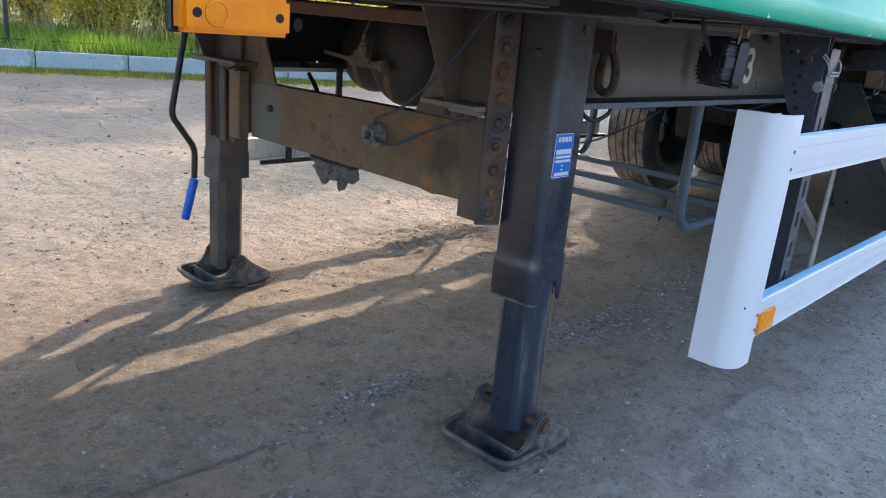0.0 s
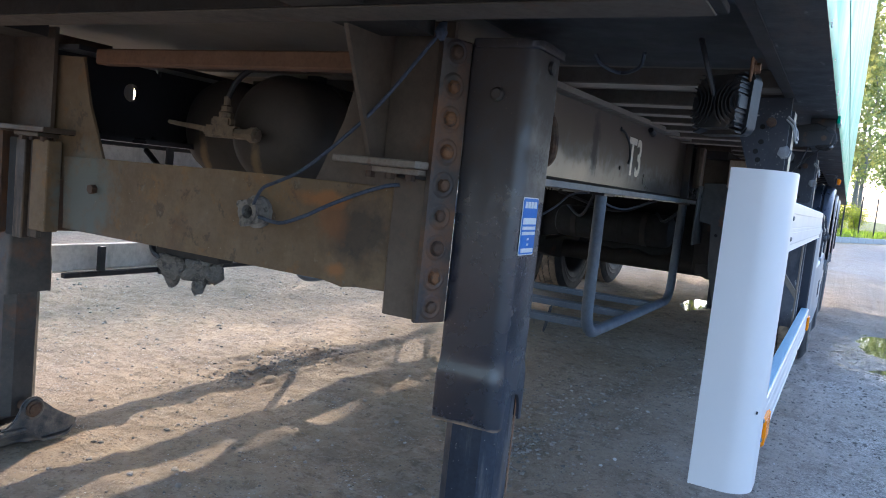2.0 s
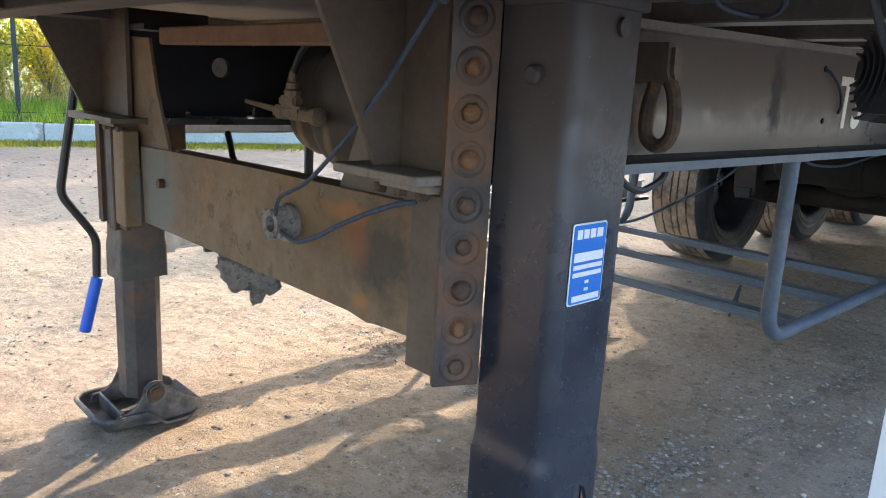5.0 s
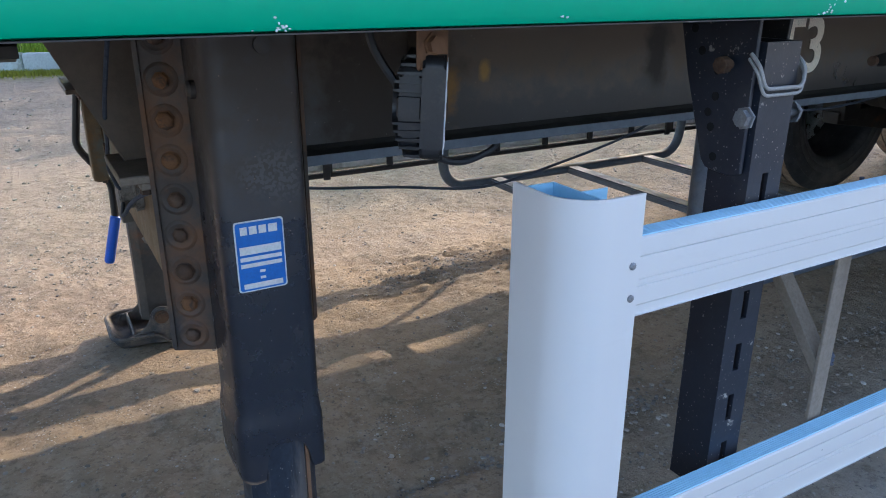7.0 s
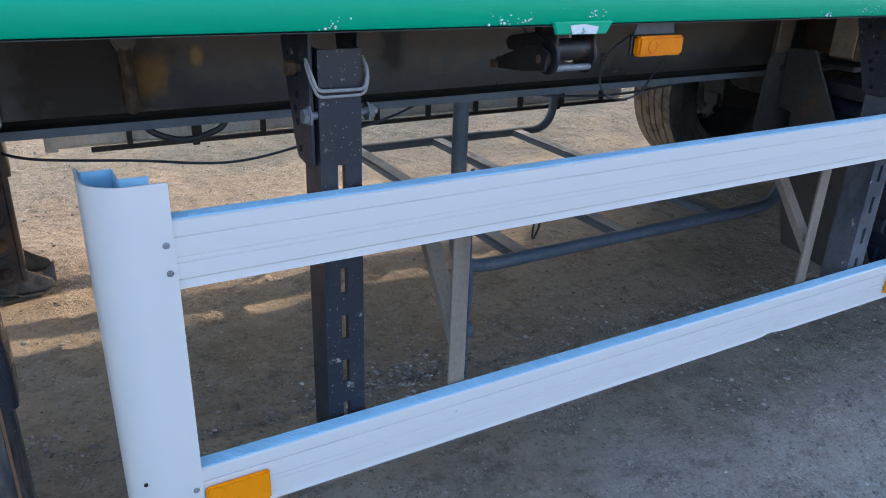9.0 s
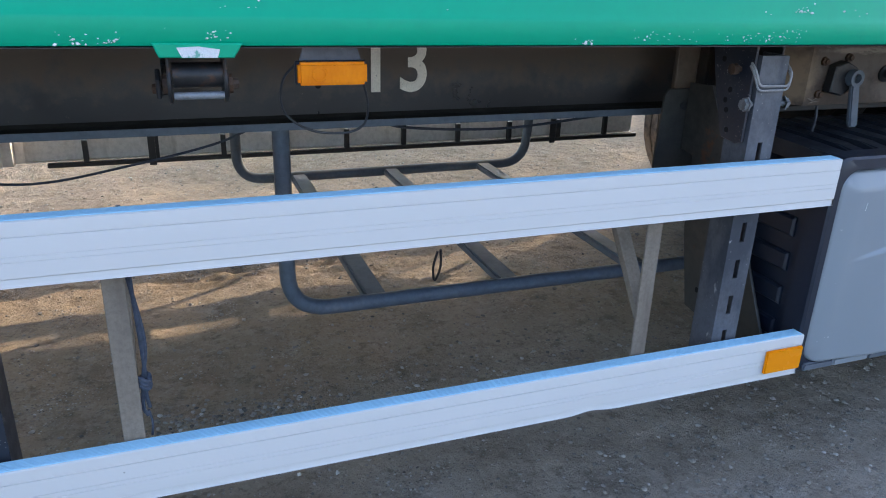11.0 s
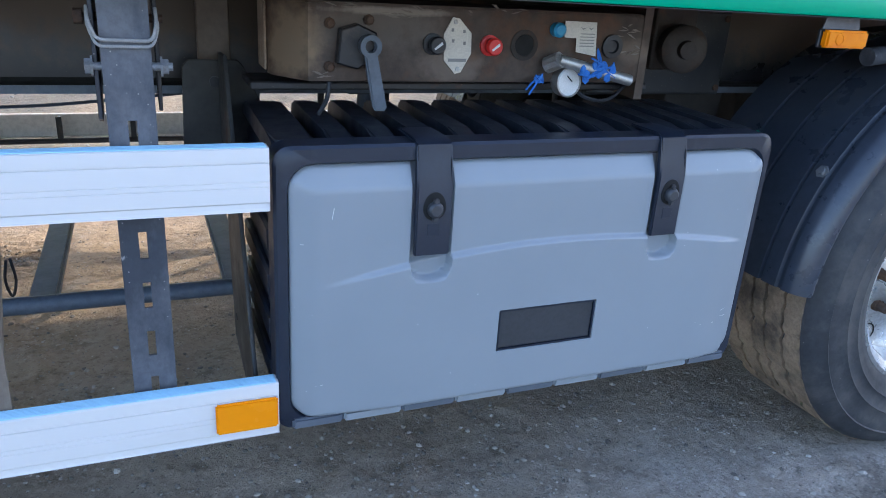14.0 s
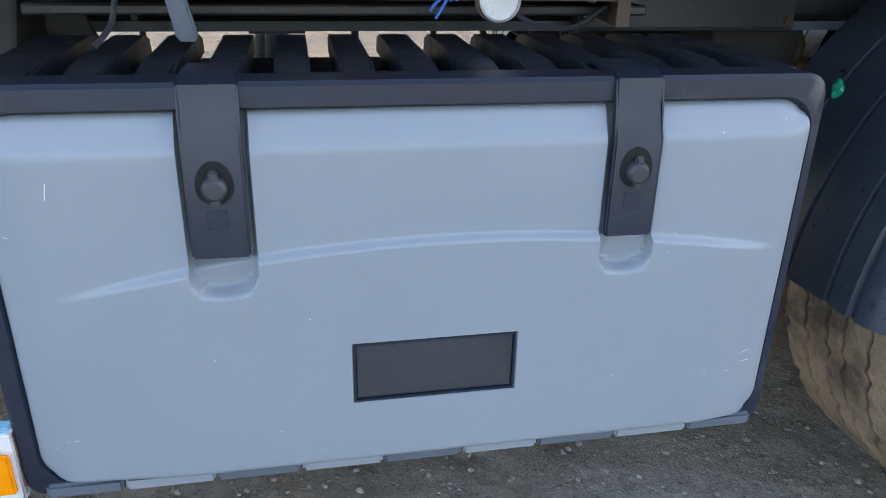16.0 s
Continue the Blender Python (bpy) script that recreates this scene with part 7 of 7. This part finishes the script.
# ---- brake valve panel ----
def build_panel():
    g = thing("valve_panel", (4.17, 1.0, 1.06), "brown grimy brake valve panel with knobs, lever and gauge", "control panel")
    bm = prism(B(), [(3.758, 1.02), (3.765, 1.0), (3.815, 0.932), (4.531, 0.932), (4.54, 1.10), (3.76, 1.10)], "z", 0.995, 1.135, 0.004, 2)
    part("housing", bm, "panel", g)
    # pale sheet added over the end face, its brightness put into the colour
    bm = box(B(), 3.7515, 3.7565, 1.024, 1.098, 1.002, 1.128, 0.002)
    part("lit_end", bm, "cover", g, "added pale sheet for the light on the housing's end")
    r = np.random.default_rng(4)
    bm = B()
    for x, z, wide, n in ((3.90, 1.131, 0.05, 7), (3.98, 1.118, 0.03, 5), (4.02, 1.130, 0.04, 6), (4.49, 1.10, 0.03, 8), (4.505, 1.06, 0.02, 6), (4.20, 1.130, 0.05, 5), (3.835, 1.005, 0.03, 4)):
        for _ in range(n):
            a, b = x + r.normal(0, wide * 0.5), z + r.normal(0, 0.006)
            l, h, k = r.uniform(0.004, 0.014), r.uniform(0.0008, 0.0022), r.uniform(-0.5, 0.5)
            prism(bm, [(a - l, b - k * l), (a, b + h - 0.2 * k * l), (a + l, b + k * l), (a, b - h)], "y", 0.9306, 0.9316)
    ob = part("bare_scratches", bm, "shelf", g, "bare metal scratches along the panel's edges")
    tagged(ob, "bare metal scratches along the panel's edges", kind="stuff")
    bm = B()
    prism(bm, [(4.525, 0.93), (4.545, 0.93), (4.575, 1.10), (4.555, 1.10)], "z", 0.96, 1.15)
    part("end_cheek", bm, "panel", g)
    bm = box(B(), 3.76, 4.56, 1.11, 1.20, 1.13, 1.165)
    part("hanger_bar", bm, "under", g)
    bm = box(B(), 3.72, 4.60, 0.99, 1.11, 0.97, 0.985, 0.003)
    part("lower_strip", bm, "frame", g)
    # lever and its hub
    bm = B()
    prism(bm, [(3.862, 1.03), (3.90, 1.02), (3.93, 1.04), (3.935, 1.085), (3.90, 1.10), (3.868, 1.09)], "y", 0.905, 0.9315, 0.003)
    hub = part("lever_valve", bm, "black", g)
    for x, z in ((3.853, 1.098), (3.925, 1.106), (3.853, 1.022), (3.93, 1.03)):
        bm = lathe(B(), (x, 0.9315, z), (0, -1, 0), [(0.010, -0.001), (0.010, 0.006), (0.006, 0.008), (0.006, 0.012), (0, 0.012)], 8)
        part("nut", bm, "bolt", hub)
    bm = B()
    lathe(bm, (3.919, 0.905, 1.063), (0, -1, 0), [(0.010, 0.0), (0.020, 0.0), (0.020, 0.018), (0.011, 0.018), (0.010, 0.006)], 18)
    prism(bm, [(3.907, 1.05), (3.931, 1.05), (3.952, 0.955), (3.948, 0.948), (3.930, 0.948), (3.925, 0.955)], "y", 0.887, 0.900, 0.003, 2)
    part("lever", bm, "tube", g, "grey plastic lever hanging down")
    # knobs
    for name, mat, x in (("black_knob", "black", 4.052), ("red_knob", "red", 4.170)):
        bm = B()
        lathe(bm, (x, 0.9315, 1.066), (0, -1, 0), [(0.020, -0.001), (0.020, 0.005), (0.011, 0.007), (0.011, 0.015), (0.0155, 0.017), (0.0168, 0.028), (0.014, 0.032), (0, 0.032)], 22)
        knob = part(name, bm, mat, g, "red push knob with a white mark" if mat == "red" else "black push knob with a white mark")
        bm = B()
        prism(bm, [(x - 0.008, 1.061), (x - 0.006, 1.058), (x + 0.009, 1.0685), (x + 0.007, 1.073)], "y", 0.8985, 0.900)
        part("mark", bm, "white", knob)
    # diamond badge
    bm = prism(B(), [(4.090, 1.116), (4.104, 1.114), (4.130, 1.088), (4.132, 1.050), (4.112, 1.014), (4.100, 1.011), (4.076, 1.036), (4.073, 1.085)], "y", 0.9285, 0.9305, 0.0005)
    badge = part("badge", bm, "card", g, "pale riveted diagram plate")
    for x, z in ((4.096, 1.108), (4.105, 1.020)):
        bm = lathe(B(), (x, 0.9285, z), (0, -1, 0), [(0.005, -0.001), (0.004, 0.002), (0, 0.0025)], 10)
        part("rivet", bm, "zinc", badge)
    bm = B()
    box(bm, 4.084, 4.122, 0.9278, 0.9286, 1.034, 1.040)
    for x, z in ((4.088, 1.09), (4.112, 1.088), (4.09, 1.07), (4.114, 1.066)):
        box(bm, x, x + 0.005, 0.9278, 0.9286, z, z + 0.006)
    part("print", bm, "grey_print", badge)
    # open hole and side port
    bm = B()
    lathe(bm, (4.247, 0.9312, 1.068), (0, -1, 0), [(0.030, -0.001), (0.030, 0.0015), (0.022, 0.0022), (0.020, -0.0005)], 22)
    part("port_rim", bm, "under", g)
    bm = lathe(B(), (4.247, 0.9308, 1.068), (0, -1, 0), [(0.021, 0), (0, 0.0003)], 22)
    part("port_hole", bm, "hollow", g)
    bm = lathe(B(), (4.452, 0.9315, 1.07), (0, -1, 0), [(0.024, -0.001), (0.024, 0.006), (0.014, 0.007), (0.012, 0.002), (0, 0.002)], 20)
    part("port", bm, "black", g)
    # card with printed signs
    bm = prism(B(), [(4.330, 1.118), (4.404, 1.117), (4.410, 1.05), (4.362, 1.058), (4.360, 1.085), (4.332, 1.086)], "y", 0.922, 0.9235)
    card = part("notice_card", bm, "card", g, "cream plastic card with faint print")
    bm = B()
    for z in (1.093, 1.087, 1.081, 1.075, 1.069):
        box(bm, 4.368, 4.402, 0.9215, 0.9222, z, z + 0.0018)
    for x in (4.366, 4.384):
        prism(bm, [(x, 1.108), (x + 0.007, 1.102), (x + 0.016, 1.107), (x + 0.007, 1.1045)], "y", 0.9215, 0.9222)
    part("print", bm, "grey_print", card)
    bm = lathe(B(), (4.316, 0.9315, 1.10), (0, -1, 0), [(0.0145, -0.001), (0.0145, 0.016), (0.010, 0.020), (0, 0.020)], 16)
    part("test_cap", bm, "bluecap", g, "blue test-point cap")
    # gauge, rod and string
    bm = lathe(B(), (4.345, 0.915, 0.998), (0.1, -1, 0.1), [(0.0, -0.02), (0.028, -0.018), (0.030, 0.0), (0.030, 0.008), (0.027, 0.009), (0.0265, 0.006)], 26)
    gauge = part("gauge", bm, "zinc", g, "small round pressure gauge")
    bm = lathe(B(), (4.345, 0.915, 0.998), (0.1, -1, 0.1), [(0.0265, 0.0062), (0, 0.0064)], 26)
    part("dial", bm, "white", gauge)
    bm = B()
    cyl(bm, (4.352, 0.907, 1.001), (4.340, 0.9075, 1.012), 0.0012, 5)
    part("needle", bm, "hollow", gauge)
    bm = B()
    cyl(bm, (4.312, 0.90, 1.044), (4.470, 0.875, 1.008), 0.0115, 14)
    cyl(bm, (4.300, 0.925, 1.03), (4.314, 0.898, 1.045), 0.017, 10)
    part("steel_rod", bm, "zinc", g, "bare steel rod tied on")
    bm = B()
    for k in range(9):
        f = 0.30 + 0.05 * k
        c = Vector((4.312, 0.90, 1.044)).lerp(Vector((4.470, 0.875, 1.008)), f)
        lump(bm, c + Vector((rng.normal(0, 0.003), -0.009, rng.normal(0, 0.006))), (0.008, 0.006, 0.012), k, 0.5, 1)
    for k in range(8):
        a = Vector((4.40 + rng.normal(0, 0.012), 0.878, 1.03))
        tube(bm, curve([a, a + Vector((rng.normal(0, 0.02), -0.006, rng.normal(0, 0.018))), a + Vector((rng.normal(0, 0.025), -0.003, rng.normal(0, 0.02)))], 4), 0.0022, 5)
    tagged(part("string", bm, "string", g), "knot of bright blue string", kind="stuff")
    bm = B()
    for k in range(6):
        a = Vector((4.285, 0.915, 1.012))
        tube(bm, curve([a, a + Vector((rng.normal(-0.008, 0.008), -0.004, rng.normal(-0.006, 0.008))), a + Vector((rng.normal(-0.016, 0.012), -0.004, rng.normal(-0.01, 0.014)))], 4), 0.0022, 5)
    tagged(part("string", bm, "string", g), "knot of bright blue string", kind="stuff")
    bm = tube(B(), curve([(3.852, 0.925, 0.995), (3.845, 0.915, 0.965), (3.825, 0.90, 0.94)], 5), 0.0042, 6)
    part("cable_tail", bm, "wire", g)
    bm = tube(B(), curve([(4.36, 0.93, 0.99), (4.40, 0.92, 0.965), (4.46, 0.93, 0.96), (4.52, 0.96, 0.985)], 5), 0.004, 6)
    part("hose", bm, "wire", g)


build_panel()


def build_brake_pot():
    bm = lathe(B(), (4.755, 1.10, 1.055), (-0.3, -1, 0), [(0, 0), (0.05, 0.0), (0.056, 0.012), (0.056, 0.05), (0.048, 0.056), (0.022, 0.058), (0.02, 0.075), (0.01, 0.078), (0, 0.08)], 24)
    pot = thing("filter_pot", (4.755, 1.15, 1.0), "rust-brown round air filter pot behind the valve panel", "filter")
    part("pot", bm, "pot", pot)
    part("mounting_block", box(B(), 4.69, 4.81, 1.105, 1.20, 1.0, 1.165, 0.004), "pot", pot)
    bm = tube(B(), [(5.06, 0.82, 1.072), (5.3, 0.82, 1.10), (6.0, 0.82, 1.12)], 0.021, 14)
    alone("grey_pipe", bm, "galv", "grey pipe running above the mudguard", "pipe")
    case = thing("dark_box", (4.80, 1.24, 0.92), "dark steel box beside the main beam", "box")
    part("body", box(B(), 4.58, 5.02, 1.222, 1.262, 0.92, 1.14, 0.004), "frame", case)
    part("cover", box(B(), 4.586, 5.014, 1.217, 1.222, 0.926, 1.134, 0.002), "frame", case)
    for x in (4.60, 5.0):
        for z in (0.94, 1.12):
            part("cover_bolt", lathe(B(), (x, 1.217, z), (0, -1, 0), [(0.009, -0.001), (0.009, 0.005), (0, 0.006)], 6), "bolt", case)


build_brake_pot()


# ---- wheels and mudguards ----
def build_wheel():
    x, z, R = 5.5, 0.508, 0.508
    y0, y1 = 0.722, 1.092
    g = thing("wheel", (x, (y0 + y1) / 2, 0), "muddy trailer wheel with a grooved tyre and bright alloy rim", "wheel", "trailer wheels")
    c = Vector((x, y0, z))
    side = [(0.300, 0.045), (0.312, 0.022), (0.335, 0.012), (0.352, 0.006), (0.356, 0.003), (0.362, 0.006), (0.39, 0.002), (0.396, -0.002), (0.402, 0.002), (0.43, 0.0), (0.452, 0.003), (0.456, 0.0), (0.462, 0.006), (0.468, 0.009), (0.485, 0.018), (0.499, 0.030), (0.5045, 0.042)]
    W = y1 - y0
    tyre_bm = B()
    n = 64
    back = [(r, W - h) for r, h in side[::-1]]
    lathe(tyre_bm, c, (0, 1, 0), side + [(0.494, 0.044), (0.494, W - 0.044)] + back + [(0.300, 0.045)], n)
    tyre = part("tyre", tyre_bm, "rubber", g, angle=40)
    ribs = [(0.044, 0.096), (0.106, 0.158), (0.168, 0.202), (0.212, 0.264), (0.274, 0.326)]
    for a, b in ribs:
        bm = B()
        m = 144
        rings = []
        for h, r, ph in ((a, 0.494, 0), (a, 0.5065, 0), (b, 0.5065, 1), (b, 0.494, 1)):
            ring = []
            for k in range(m):
                zig = 0.0030 * (1 if k % 2 else -1)
                ang = k * math.tau / m
                d = r - (0.0055 if k % 6 == 0 and r > 0.5 else 0.0)
                ring.append(bm.verts.new((x + d * math.cos(ang), y0 + h + zig, z + d * math.sin(ang))))
            rings.append(ring)
        for p, q in zip(rings, rings[1:]):
            for k in range(m):
                bm.faces.new((p[k], p[(k + 1) % m], q[(k + 1) % m], q[k]))
        part("tread_rib", bm, "tread", tyre, "mud-covered tread rib")
    bm = B()
    lathe(bm, c, (0, 1, 0), [(0.306, 0.046), (0.306, 0.032), (0.296, 0.030), (0.286, 0.042), (0.272, 0.05), (0.262, 0.09), (0.250, 0.125), (0.20, 0.128), (0.165, 0.118), (0.142, 0.10), (0.14, 0.02), (0.128, 0.008), (0.06, 0.0), (0, 0.0)], 48)
    rim = part("rim", bm, "rim", g, "bright alloy rim")
    for k in range(10):
        a = k * math.tau / 10
        p = c + Vector((0.1675 * math.cos(a), 0.119, 0.1675 * math.sin(a)))
        bm = lathe(B(), p, (0, -1, 0), [(0.018, -0.006), (0.018, 0.006), (0.0145, 0.008), (0.0145, 0.03), (0.009, 0.034), (0.009, 0.046), (0, 0.047)], 8)
        part("wheel_nut", bm, "bolt", rim)
        a += math.tau / 20
        p = c + Vector((0.228 * math.cos(a), 0.1265, 0.228 * math.sin(a)))
        bm = lathe(B(), p, (0, -1, 0), [(0.027, -0.004), (0.027, 0.0015), (0.024, 0.0015), (0.023, -0.003), (0, -0.003)], 14)
        part("hand_hole", bm, "hollow", rim)
    return g


wheel = build_wheel()
for x in (6.81, 8.12):
    copy_thing(wheel, pose(x, 0.907, 0))
for x in (5.5, 6.81, 8.12):
    copy_thing(wheel, pose(x - 0.10, far(0.907), 0, 0, 0, 180))


def build_mudguard():
    x, z = 5.5, 0.508
    y0, y1 = 0.690, 1.12
    g = thing("mudguard", (x, 0.9, z), "black plastic mudguard with pressed ribs and a rolled edge", "mudguard", "mudguards")
    prof = [(y0 + 0.004, 0.575), (y0, 0.585), (y0 + 0.002, 0.598), (y0 + 0.012, 0.612), (y0 + 0.03, 0.622), (y0 + 0.052, 0.626), (y0 + 0.056, 0.619), (y0 + 0.066, 0.619), (y0 + 0.07, 0.627), (0.80, 0.629), (0.803, 0.620), (0.807, 0.620), (0.81, 0.629), (0.90, 0.631),
            (0.903, 0.620), (0.907, 0.620), (0.91, 0.631), (1.00, 0.629), (1.003, 0.620), (1.007, 0.620), (1.01, 0.629), (y1, 0.629), (y1, 0.624), (y0 + 0.06, 0.612), (y0 + 0.016, 0.602), (y0 + 0.008, 0.585)]
    a0, a1, n = radians(176), radians(12), 44

    def sweep(pts):
        bm = B()
        rings = []
        for k in range(n + 1):
            a = a0 + (a1 - a0) * k / n
            rings.append([bm.verts.new((x + r * math.cos(a), y, z + r * math.sin(a) - max(0.0, r * math.sin(a) - 0.58) * 0.2)) for y, r in pts])
        m = len(pts)
        for p, q in zip(rings, rings[1:]):
            for k in range(m):
                bm.faces.new((p[k], p[(k + 1) % m], q[(k + 1) % m], q[k]))
        bm.faces.new(rings[0])
        bm.faces.new(rings[-1][::-1])
        return bm

    part("rolled_edge", sweep(prof[:6] + [(y0 + 0.052, 0.611)] + prof[-2:]), "guard", g, angle=45)
    part("panel", sweep([(y0 + 0.052, 0.611)] + prof[5:-3] + [(y1, 0.624)]), "guard", g, angle=45)
    for deg in (150, 96, 40):
        c, q = math.cos(radians(deg)), math.sin(radians(deg))
        r = 0.629
        at = (x + r * c, y0 + 0.085, z + r * q - max(0.0, r * q - 0.58) * 0.2)
        part("fixing_bolt", lathe(B(), at, (c, 0, q), [(0.016, -0.004), (0.016, 0.001), (0.010, 0.001), (0.010, 0.007), (0, 0.008)], 6), "dull_zinc", g)
    return g


guard = build_mudguard()
for x in (6.81, 8.12):
    copy_thing(guard, pose(x, 0.9, 0.508))
for x in (5.5, 6.81, 8.12):
    copy_thing(guard, pose(x, far(0.9), 0.508, 0, 0, 180))
part("tape_scrap", lump(B(), (4.966, 0.998, 0.850), (0.009, 0.012, 0.015), 4, 0.6, 2), "green", guard, "scrap of green tape")
